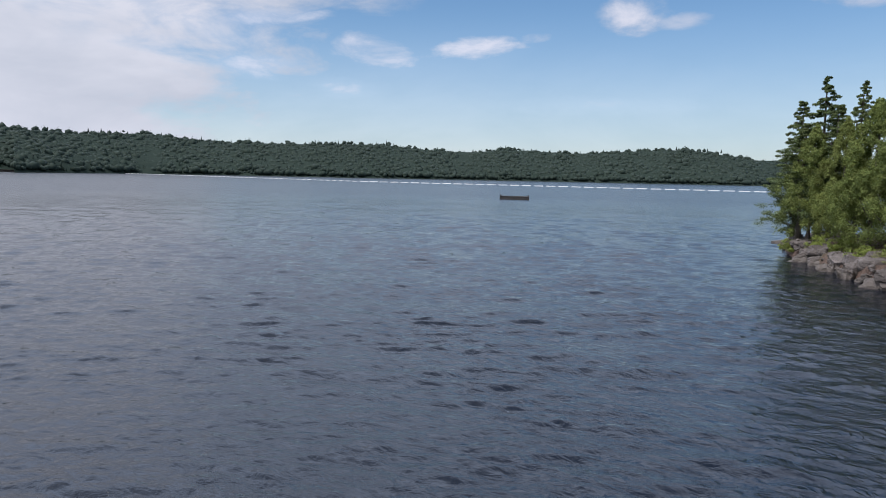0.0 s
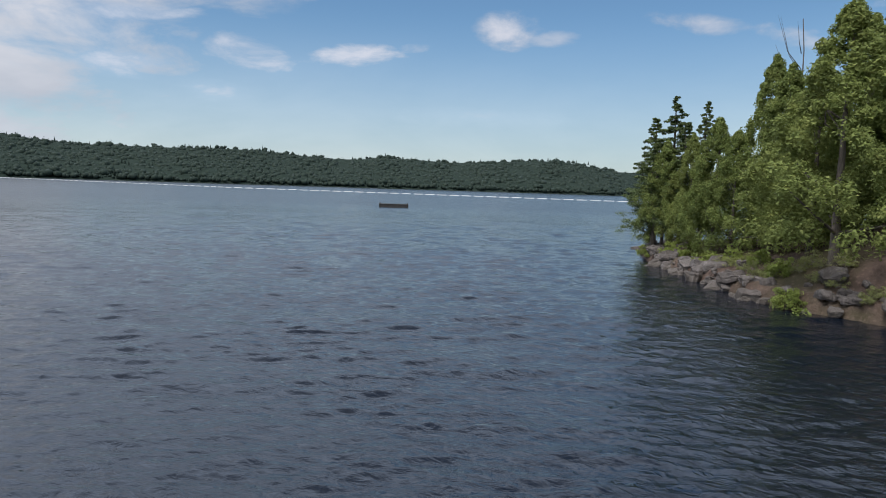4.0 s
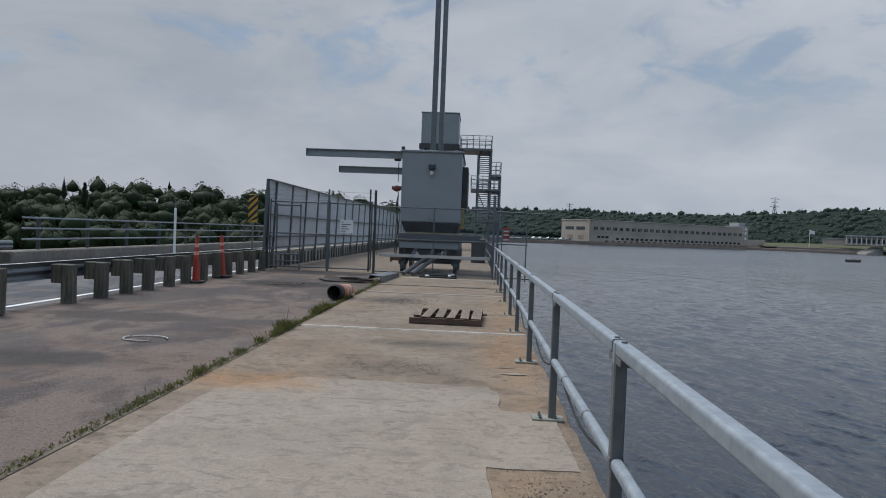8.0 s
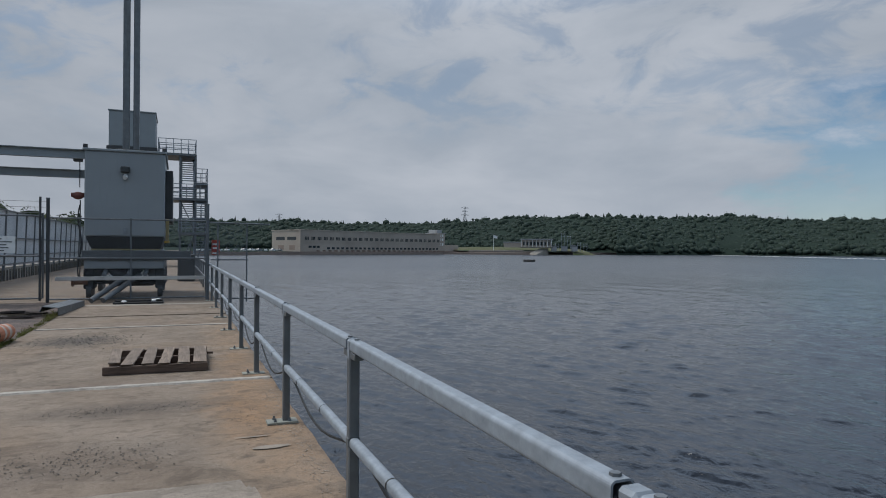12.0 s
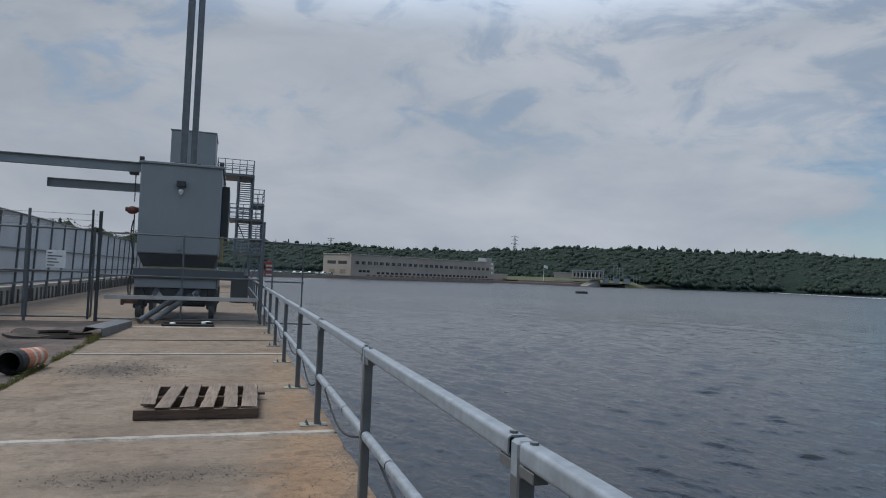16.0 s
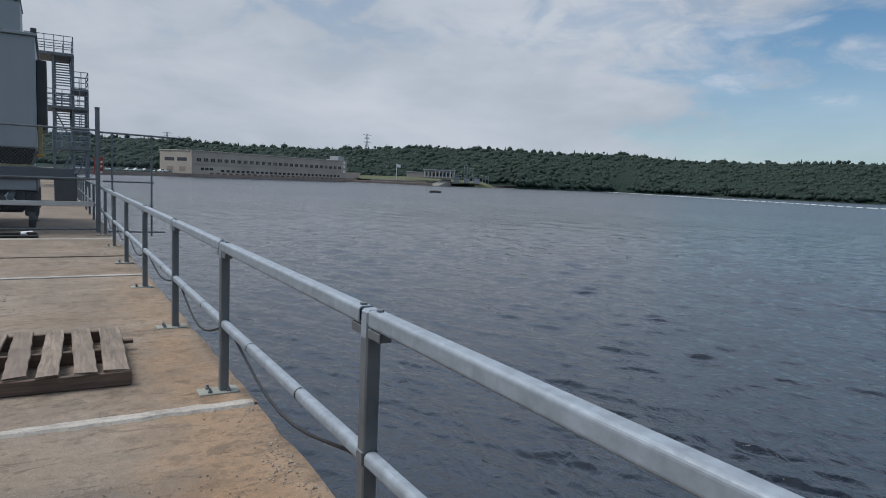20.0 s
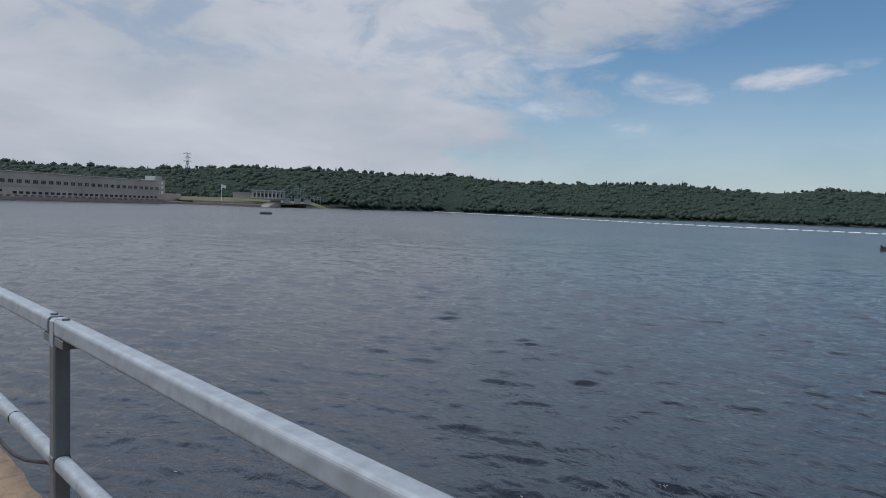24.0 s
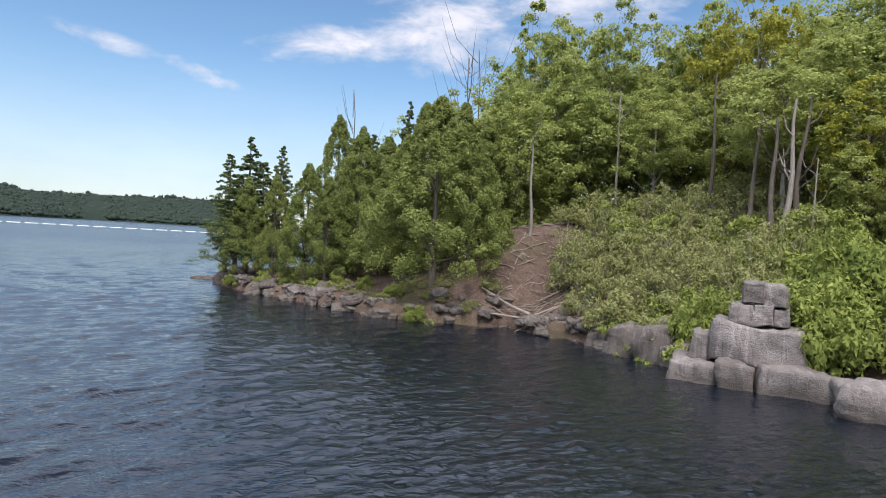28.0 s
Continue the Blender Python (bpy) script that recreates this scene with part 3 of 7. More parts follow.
def box(bm, x0, x1, y0, y1, z0, z1, bevel=0.0):
    m = Matrix.Translation(((x0 + x1) / 2, (y0 + y1) / 2, (z0 + z1) / 2)) @ Matrix.Diagonal((abs(x1 - x0), abs(y1 - y0), abs(z1 - z0), 1))
    vs = bmesh.ops.create_cube(bm, size=1.0, matrix=m)["verts"]
    if bevel:
        es = list({e for v in vs for e in v.link_edges})
        bmesh.ops.bevel(bm, geom=es, offset=bevel, segments=1, affect="EDGES", profile=0.5)
    return bm


def boxed(x0, x1, y0, y1, z0, z1, bevel=0.0):
    return box(bmesh.new(), x0, x1, y0, y1, z0, z1, bevel)


def tube(bm, a, b, r, r2=None, seg=10, caps=True):
    a, b = Vector(a), Vector(b)
    d = b - a
    m = Matrix.Translation((a + b) / 2) @ d.to_track_quat("Z", "Y").to_matrix().to_4x4()
    bmesh.ops.create_cone(bm, cap_ends=caps, segments=seg, radius1=r, radius2=r if r2 is None else r2, depth=d.length, matrix=m)
    return bm


def tubes(pairs, r, seg=8):
    bm = bmesh.new()
    for a, b in pairs:
        tube(bm, a, b, r, seg=seg)
    return bm


def beam_mesh(points, radii, seg=7):
    """A bent, tapering tube through points: verts and faces."""
    vs, fs = [], []
    pts = [Vector(p) for p in points]
    for i, p in enumerate(pts):
        d = (pts[min(i + 1, len(pts) - 1)] - pts[max(i - 1, 0)]).normalized()
        u = d.orthogonal().normalized()
        w = d.cross(u)
        for k in range(seg):
            a = 2 * math.pi * k / seg
            vs.append(p + (u * math.cos(a) + w * math.sin(a)) * radii[i])
    for i in range(len(pts) - 1):
        for k in range(seg):
            fs.append((i * seg + k, i * seg + (k + 1) % seg, (i + 1) * seg + (k + 1) % seg, (i + 1) * seg + k))
    return vs, fs


def extrude_y(profile, y0, y1):
    """A closed profile of (x, z) drawn out along y."""
    bm = bmesh.new()
    n = len(profile)
    a = [bm.verts.new((x, y0, z)) for x, z in profile]
    b = [bm.verts.new((x, y1, z)) for x, z in profile]
    for i in range(n):
        bm.faces.new((a[i], a[(i + 1) % n], b[(i + 1) % n], b[i]))
    bm.faces.new(a), bm.faces.new(reversed(b))
    bmesh.ops.recalc_face_normals(bm, faces=bm.faces)
    return bm


def block_mesh(name, w, d, h, seed, round_=0.12, rough=0.05, cuts=11):
    """A weathered upright block on z = 0: rounded shoulders, fluted and pitted faces."""
    rg = random.Random(seed)
    bm = bmesh.new()
    bmesh.ops.create_cube(bm, size=2.0)
    bmesh.ops.subdivide_edges(bm, edges=list(bm.edges), cuts=cuts, use_grid_fill=True)
    off = Vector((rg.uniform(0, 50), rg.uniform(0, 50), rg.uniform(0, 50)))
    lean, tip = rg.uniform(-0.06, 0.06), rg.uniform(-0.07, 0.07)
    big = max(w, d, h)
    for v in bm.verts:
        p = v.co.copy()
        e = (abs(p.x) ** 8 + abs(p.y) ** 8 + abs(p.z) ** 8) ** 0.125
        p = p * (1 - round_) + p / max(e, 1e-6) * round_ * (1.0 if p.length < 1.2 else 1.2 / p.length)
        q = Vector((p.x * w / 2, p.y * d / 2, p.z * h / 2))
        dirn = Vector((p.x ** 5, p.y ** 5, p.z ** 5)).normalized()
        s = noise.noise(q * 0.9 + off) * rough * 1.8 + noise.noise(Vector((q.x * 3.2, q.y * 3.2, q.z * 1.2)) + off) * rough * 1.1 + noise.noise(q * 7 + off) * rough * 0.45
        q += dirn * s * min(1.6, big)
        q.z += lean * q.x + tip * q.y
        q.x *= 1 - 0.06 * p.z
        v.co = q + Vector((0, 0, h / 2))
    me = bpy.data.meshes.new(name)
    bm.to_mesh(me)
    bm.free()
    return me


# ---- large structure: lake, dam, road ----
def build_water():
    """The lake: real wind waves near the dam, a flat sheet beyond them."""
    rng = np.random.default_rng(2)
    rad = [1.5]
    while rad[-1] < 42.0:
        rad.append(rad[-1] + max(0.05, 0.0036 * rad[-1]))
    while rad[-1] < 90.0:
        rad.append(rad[-1] * 1.0055)
    while rad[-1] < 420.0:
        rad.append(rad[-1] * 1.012)
    rad += [520.0, 900.0, 1600.0, 4000.0]
    rad, ang = np.array(rad), np.radians(np.arange(0.0, 180.01, 0.3))
    rr, aa = np.meshgrid(rad, ang, indexing="ij")
    x, y = -4.0 + rr * np.sin(aa), -3.0 + rr * np.cos(aa)
    z, sx, sy = np.zeros_like(x), np.zeros_like(x), np.zeros_like(x)
    patch = 1 + 0.14 * np.sin(x * 0.21 + 1.0) * np.sin(y * 0.17 + x * 0.05) + 0.12 * np.sin(x * 0.55 - y * 0.41)
    # the woods keep the wind off the water below the bank
    patch = patch * (1 - 0.35 * np.clip((-6.0 - y) / 6.0, 0, 1) * np.clip((46.0 - x) / 8.0, 0, 1))
    env = np.zeros_like(x)
    for k in range(6):
        th, l = rng.uniform(0, 6.283), rng.uniform(1.6, 6.0)
        env += np.sin(6.283 / l * (x * math.sin(th) + y * math.cos(th) * 0.7) + rng.uniform(0, 6.283))
    env = np.clip(1 + 0.2 * env, 0.45, 1.12)
    for lo, hi, count, steep in ((0.14, 0.28, 80, 0.028), (0.28, 0.5, 50, 0.03), (0.5, 1.3, 44, 0.024), (1.3, 2.5, 18, 0.014), (2.5, 7.0, 18, 0.009)):
        for l in np.exp(rng.uniform(math.log(lo), math.log(hi), count)):
            k = 2 * math.pi / l
            th = math.radians(76 + rng.normal() * 23)
            slope = steep * rng.uniform(0.6, 1.4)
            q = k * (x * math.sin(th) + y * math.cos(th)) + rng.uniform(0, 6.283)
            amp = slope / k * np.clip((l / np.maximum(0.05, np.interp(rr, (42.0, 60.0, 70.0, 90.0), (0.0046, 0.006, 0.007, 0.012)) * rr) - 2.2) / 1.6, 0, 1)
            if l < 1.2:
                amp = amp * env
            if l > 2.0:
                amp = amp * np.clip((rr - 6.0 * l) / (12.0 * l), 0, 1)
            z += amp * np.sin(q)
            sx += amp * np.cos(q) * math.sin(th)
            sy += amp * np.cos(q) * math.cos(th)
    fade = np.clip((420.0 - rr) / 120.0, 0, 1) * patch * np.clip((rr + 5.0) / 25.0, 0.55, 1)
    co = np.stack([x + 0.25 * sx * fade, y + 0.25 * sy * fade, WATER_Z + z * fade], 2).reshape(-1, 3)
    n, m = rr.shape
    i0 = (np.arange(n - 1)[:, None] * m + np.arange(m - 1)[None, :]).ravel()
    quads = np.stack([i0, i0 + m, i0 + m + 1, i0 + 1], 1).astype(np.int32)
    me = bpy.data.meshes.new("water")
    me.vertices.add(len(co)), me.loops.add(quads.size), me.polygons.add(len(quads))
    me.vertices.foreach_set("co", co.astype(np.float32).ravel())
    me.loops.foreach_set("vertex_index", quads.ravel())
    me.polygons.foreach_set("loop_start", np.arange(0, quads.size, 4, dtype=np.int32))
    me.update(calc_edges=True)
    tagged(fix("water", me, M["water"], smooth=True), "dark rippled lake water under a bright sky", "lake", kind="structure")


build_water()
DECK_X0, DECK_X1 = -3.4, 0.16
dam = thing("dam_wall", "long weathered concrete dam holding back the lake", "dam", kind="structure")
part("dam_body", boxed(-17.2, 0.14, -24, 330, -14, -0.32), M["wall"], dam)
deck = thing("deck_floor", "worn concrete deck slabs along the dam crest", "floor", kind="structure")
JOINTS = (-24.0, -15.0, -7.6, 3.76, 9.7, 12.05, 15.2, 20.0, 26.0, 32.0, 40.0, 50.0, 62.0, 80.0, 110.0, 160.0, 330.0)


def ragged_slab(y0, y1, z):
    """A slab whose water edge is chipped."""
    bm = bmesh.new()
    n = max(6, min(60, int((y1 - y0) / 0.12)))
    rng = random.Random(int(y0 * 10) + 7)
    top, low = [], []
    for i in range(n + 1):
        yy = y0 + (y1 - y0) * i / n
        chip = -0.035 * max(0, noise.noise((yy * 1.7, 3, 1))) - 0.015 * rng.random()
        top.append(bm.verts.new((DECK_X1 + chip, yy, z - 0.004)))
        low.append(bm.verts.new((DECK_X1 + 0.012, yy, z - 0.05 - 0.02 * rng.random())))
    base = [bm.verts.new((DECK_X1 + 0.01, y, -0.32)) for y in (y0, y1)]
    inner = [bm.verts.new((DECK_X1 - 0.11, y0 + (y1 - y0) * i / n, z)) for i in range(n + 1)]
    left = [bm.verts.new((DECK_X0, y, z)) for y in (y0, y1)]
    leftb = [bm.verts.new((DECK_X0, y, -0.32)) for y in (y0, y1)]
    for i in range(n):
        bm.faces.new((top[i], inner[i], inner[i + 1], top[i + 1]))
        bm.faces.new((low[i], top[i], top[i + 1], low[i + 1]))
    bm.faces.new([base[0], *low, base[1]])
    bm.faces.new([left[0], left[1], *reversed(inner)])
    bm.faces.new((left[0], leftb[0], leftb[1], left[1]))
    bm.faces.new([leftb[0], left[0], inner[0], top[0], low[0], base[0]])
    bm.faces.new([base[1], low[-1], top[-1], inner[-1], left[1], leftb[1]])
    bmesh.ops.recalc_face_normals(bm, faces=bm.faces)
    return bm


for j, (a, b) in enumerate(zip(JOINTS, JOINTS[1:])):
    part("slab", ragged_slab(a + 0.012, b - 0.012, (0.0, 0.004, 0.0, 0.012, 0.0, 0.015, 0.0)[j % 7]), M["deck"], deck)
# newer skim of concrete with its L-shaped edge, and mortar lines
bm = bmesh.new()
rng = random.Random(4)
outline = []
for (x0, y0), (x1, y1) in (((-3.12, -7.5), (-3.08, -0.35)), ((-3.08, -0.35), (-2.4, 0.3)), ((-2.4, 0.3), (-0.5, 0.24)), ((-0.5, 0.24), (-0.42, -0.6)), ((-0.42, -0.6), (0.02, -0.66)), ((0.02, -0.66), (0.06, -2.0)), ((0.06, -2.0), (-0.56, -2.03)), ((-0.56, -2.03), (-0.53, -3.4)), ((-0.53, -3.4), (-0.5, -7.5))):
    for k in range(8):
        t = k / 8
        outline.append(bm.verts.new((x0 + (x1 - x0) * t + rng.uniform(-0.012, 0.012), y0 + (y1 - y0) * t + rng.uniform(-0.012, 0.012), 0.007)))
bm.faces.new(outline)
for r in bmesh.ops.extrude_face_region(bm, geom=list(bm.faces))["geom"]:
    if isinstance(r, bmesh.types.BMVert):
        r.co.z -= 0.006
bmesh.ops.recalc_face_normals(bm, faces=bm.faces)
part("concrete_patch", bm, M["patch"], deck, "newer pale concrete patch with a rust stain")


def mortar(y, x0, x1, w, mat, name="joint_strip"):
    bm = bmesh.new()
    rg = random.Random(int(y * 10))
    n = 40
    a = [bm.verts.new((x0 + (x1 - x0) * i / n, y - w / 2 + rg.uniform(-0.016, 0.016), 0.017)) for i in range(n + 1)]
    b = [bm.verts.new((x0 + (x1 - x0) * i / n, y + w / 2 + rg.uniform(-0.016, 0.016), 0.017)) for i in range(n + 1)]
    for i in range(n):
        bm.faces.new((a[i], a[i + 1], b[i + 1], b[i]))
    for r in bmesh.ops.extrude_face_region(bm, geom=list(bm.faces))["geom"]:
        if isinstance(r, bmesh.types.BMVert):
            r.co.z -= 0.03
            r.co.y += 0.03 if r.co.y > y else -0.03
    bmesh.ops.recalc_face_normals(bm, faces=bm.faces)
    return part(name, bm, mat, deck)


mortar(3.79, -3.36, 0.13, 0.085, M["strip"])
mortar(9.78, -3.36, 0.1, 0.07, M["strip"])
part("joint_gap", boxed(-3.38, 0.1, 9.655, 9.7, 0.002, 0.0165), M["machine_dark"], deck, "open dark joint")
mortar(15.1, -3.36, 0.1, 0.3, M["strip"])
for x, y, w, d in ((-0.22, 0.92, 0.3, 0.1), (-0.46, -0.2, 0.09, 0.7), (-0.33, 1.25, 0.34, 0.03), (0.02, -3.8, 0.14, 0.75), (-0.6, -3.2, 0.1, 1.9)):
    bm = bmesh.new()
    n = 14
    ring = [bm.verts.new((x + w / 2 * math.cos(6.283 * k / n) * random.uniform(0.75, 1.1), y + d / 2 * math.sin(6.283 * k / n) * random.uniform(0.75, 1.1), 0.009)) for k in range(n)]
    bm.faces.new(ring)
    part("repair_spot", bm, M["patch"], deck)

tagged(link("pavement", [(-8.25, -24, -0.004), (DECK_X0, -24, -0.004), (DECK_X0, 330, -0.004), (-8.25, 330, -0.004), (-8.25, -24, -0.33), (DECK_X0, -24, -0.33), (DECK_X0, 330, -0.33), (-8.25, 330, -0.33)],
            [(0, 1, 2, 3), (0, 4, 5, 1), (2, 6, 7, 3), (1, 5, 6, 2), (0, 3, 7, 4)], M["asphalt"]), "patched grey asphalt apron with dark stains", "pavement", kind="structure")
tagged(part("apron_floor", boxed(-8.24, DECK_X0 - 0.004, 16.62, 330, -0.2, 0.003), M["deck"]), "worn concrete apron beyond the gate", "floor", kind="structure")
road = tagged(link("road", [(-15.9, -60, -0.012), (-8.25, -60, -0.012), (-8.25, 330, -0.012), (-15.9, 330, -0.012), (-15.9, -60, -0.33), (-8.25, -60, -0.33), (-8.25, 330, -0.33), (-15.9, 330, -0.33)],
                   [(0, 1, 2, 3), (0, 4, 5, 1), (2, 6, 7, 3), (1, 5, 6, 2), (0, 3, 7, 4)], M["road"]), "two-lane asphalt road over the dam", "road", kind="structure")
part("edge_line", boxed(-8.68, -8.56, -60, 330, -0.01, -0.006), M["line"], road, "white painted edge line")
part("edge_line", boxed(-15.6, -15.48, -60, 330, -0.01, -0.006), M["line"], road, "white painted edge line")
kerb = tagged(part("kerb", boxed(-16.75, -15.9, 14.4, 330, -0.33, 0.36, 0.03), M["wall"]), "long concrete parapet kerb beside the road", "kerb", kind="structure")


# ---- lake railing ----
RAIL_H = 1.07


def square_tube(y0, y1, zc, w, h, r, wall=0.006):
    """A hollow bar along y with rounded edges."""
    ring = []
    for cx, cz, a0 in ((w / 2 - r, h / 2 - r, 0), (r - w / 2, h / 2 - r, 90), (r - w / 2, r - h / 2, 180), (w / 2 - r, r - h / 2, 270)):
        for k in range(6):
            a = radians(a0 + 18 * k)
            ring.append((cx, cz, math.cos(a), math.sin(a)))
    n = len(ring)
    vs = []
    for y in (y0, y1):
        for q in (r, r - wall):
            vs += [(cx + q * ca, y, zc + cz + q * sa) for cx, cz, ca, sa in ring]
    fs = []
    for i in range(n):
        j = (i + 1) % n
        fs += [(i, 2 * n + i, 2 * n + j, j), (n + j, 3 * n + j, 3 * n + i, n + i), (i, j, n + j, n + i), (2 * n + j, 2 * n + i, 3 * n + i, 3 * n + j)]
    return vs, fs


def build_railing():
    rail = thing("railing", "galvanized pipe railing along the lake edge", "railing")
    ys = [-0.795 + 2.438 * k for k in range(-9, 2)] + [4.08, 6.21, 8.65, 11.12, 13.55, 16.0]
    bm = bmesh.new()
    box(bm, -0.03, 0.03, -0.03, 0.03, 0.016, RAIL_H - 0.045, 0.006)
    first = part("post", bm, M["galv_dark"], rail)
    first.matrix_basis = Matrix.Translation((0, ys[0], 0))
    bm = boxed(-0.17, 0.10, -0.075, 0.075, 0.0, 0.022, 0.004)
    plate = part("base_plate", bm, M["plate"], rail)
    plate.matrix_basis = Matrix.Translation((0, ys[0], 0))
    bm = bmesh.new()
    tube(bm, (0, 0, 0.02), (0, 0, 0.055), 0.009, seg=6)
    tube(bm, (0, 0, 0.021), (0, 0, 0.036), 0.016, seg=6)
    bolt = part("anchor_bolt", bm, M["galv_dark"], rail)
    bolt.matrix_basis = Matrix.Translation((-0.10, ys[0] - 0.045, 0))
    # saddle that joins two top rails over the post
    bm = boxed(-0.031, 0.031, -0.032, 0.032, RAIL_H - 0.12, RAIL_H - 0.002, 0.010)
    saddle = part("saddle", bm, M["galv"], rail)
    saddle.matrix_basis = Matrix.Translation((0, ys[0], 0))
    bm = bmesh.new()
    tube(bm, (0, 0, RAIL_H - 0.002), (0, 0, RAIL_H + 0.008), 0.014, seg=6)
    cap = part("rail_bolt", bm, M["galv_dark"], rail)
    cap.matrix_basis = Matrix.Translation((0, ys[0] - 0.075, 0))
    lug = part("lug", boxed(-0.026, 0.026, -0.05, 0.05, RAIL_H - 0.105, RAIL_H - 0.07, 0.003), M["galv_dark"], rail)
    lug.matrix_basis = Matrix.Translation((0, ys[0] - 0.075, 0))
    bm = boxed(-0.034, 0.034, -0.03, 0.03, 0.46, 0.53, 0.01)
    box(bm, 0.0, 0.04, 0.04, 0.09, 0.42, 0.47, 0.01)
    clamp = part("clamp", bm, M["galv_dark"], rail)
    clamp.matrix_basis = Matrix.Translation((0, ys[0], 0))
    for y in ys[1:]:
        for o in (first, plate, saddle, clamp):
            again(o, o.name.split(".")[0], Matrix.Translation((0, y, 0)), rail)
    for y in ys:
        for dx, dy in ((-0.10, -0.045), (-0.10, 0.045), (0.025, -0.045), (0.025, 0.045)):
            if (dx, dy) != (-0.10, -0.045) or y != ys[0]:
                again(bolt, "anchor_bolt", Matrix.Translation((dx, y + dy, 0)), rail)
        for dy in (-0.075, 0.075):
            if dy > 0 or y != ys[0]:
                again(cap, "rail_bolt", Matrix.Translation((0, y + dy, 0)), rail)
                again(lug, "lug", Matrix.Translation((0, y + dy, 0)), rail)
    ends = ys + [18.4]
    for a, b in zip(ends, ends[1:]):
        vs, fs = square_tube(a + 0.048, b - 0.044, RAIL_H - 0.034, 0.064, 0.068, 0.016)
        link("top_rail", vs, fs, M["galv"], rail)
        vs, fs = square_tube(a + 0.036, b - 0.036, 0.495, 0.058, 0.062, 0.024)
        link("mid_rail", vs, fs, M["galv"], rail)
        for f in (0.32, 0.7):
            bm = bmesh.new()
            tube(bm, (0, a + (b - a) * f, 0.495), (0, a + (b - a) * f + 0.012, 0.495), 0.034, seg=10)
            part("cable_tie", bm, M["black"], rail)
    # walkway rails past the gate
    for z in (RAIL_H - 0.034, 0.495):
        part("far_rail", tubes([((0, 18.4, z), (0, 80, z))], 0.03), M["galv_dark"], rail)
    far_post = part("far_post", boxed(-0.03, 0.03, 20.77, 20.83, 0, RAIL_H - 0.04), M["galv_dark"], rail)
    for k in range(1, 26):
        again(far_post, "far_post", Matrix.Translation((0, 2.4 * k, 0)), rail)
    # cable hung in slack loops under the middle rail
    pts, k = [], 0
    for a, b in zip(ys, ys[1:]):
        for i in range(10):
            f = i / 10
            pts.append((0.03, a + (b - a) * f, 0.455 - 0.21 * math.sin(math.pi * f) ** 1.4 * (0.55 + 0.45 * math.sin(a * 5.0) ** 2)))
    vs, fs = beam_mesh(pts, [0.009] * len(pts), 6)
    cable = link("cable", vs, fs, M["black"], None, smooth=True)
    tagged(cable, "black cable tied in slack loops under the railing", "cable")


build_railing()


# ---- guardrail between apron and road ----
def build_guardrail(name, label, xf, side, posts, y0, y1):
    g = thing(name, label, "guardrail")
    bm = boxed(-0.1, 0.1, -0.1, 0.1, 0.0, 0.72, 0.012)
    p0 = part("post", bm, M["timber_post"], g)
    p0.matrix_basis = Matrix.Translation((xf, posts[0], 0))
    bm = boxed(-0.1, 0.1, -0.095, 0.095, 0.36, 0.70, 0.012)
    b0 = part("blockout", bm, M["timber_post"], g)
    b0.matrix_basis = Matrix.Translation((xf + side * 0.203, posts[0], 0))
    rg = random.Random(11)
    for y in posts[1:]:
        again(p0, "post", Matrix.Translation((xf + rg.uniform(-0.015, 0.015), y, 0)) @ pose(0, 0, rg.uniform(-0.03, 0.02), rg.uniform(-1.5, 1.5), rg.uniform(-1.5, 1.5), rg.uniform(-6, 6)), g)
        again(b0, "blockout", Matrix.Translation((xf + side * 0.205, y, 0)), g)
    x = xf + side * 0.31
    prof = [(0.0, 0.74), (0.055, 0.70), (0.08, 0.65), (0.055, 0.60), (0.0, 0.585), (0.055, 0.57), (0.08, 0.52), (0.055, 0.47), (0.0, 0.43)]
    prof = [(x + side * a, z) for a, z in prof]
    prof += [(a + side * 0.006, z) for a, z in reversed(prof)]
    n = max(1, int((y1 - y0) / 3.81))
    for i in range(n):
        a, b = y0 + (y1 - y0) * i / n, y0 + (y1 - y0) * (i + 1) / n
        part("w_beam", extrude_y(prof, a + 0.004, b - 0.004), M["galv_dark"], g)
    return g


POSTS_A = [-0.35 - 1.9 * k for k in range(9)][::-1] + [1.5, 3.36, 5.2, 6.2, 7.15, 8.05, 9.05, 9.95, 10.95, 11.95, 12.8, 13.8, 14.85, 15.8]
build_guardrail("guardrail", "W-beam guardrail on weathered timber posts beside the apron", -8.02, -1, POSTS_A, -16.0, 16.3)
build_guardrail("guardrail", "W-beam guardrail across the road on timber posts", -16.35, 1, [14.0 - 1.9 * k for k in range(12)], -8.0, 14.6)


def build_parapet_rail():
    r = thing("bridge_railing", "three-bar steel railing on the concrete parapet", "railing")
    for z in (0.74, 1.12, 1.5):
        part("rail", boxed(-16.42, -16.32, 15.6, 95, z - 0.03, z + 0.03, 0.01), M["galv"], r)
    p = part("post", boxed(-0.06, 0.06, -0.05, 0.05, 0.36, 1.53, 0.01), M["machine_dark"], r)
    p.matrix_basis = Matrix.Translation((-16.5, 16.6, 0))
    for k in range(1, 26):
        again(p, "post", Matrix.Translation((-16.5, 16.6 + 3.0 * k, 0)), r)


build_parapet_rail()


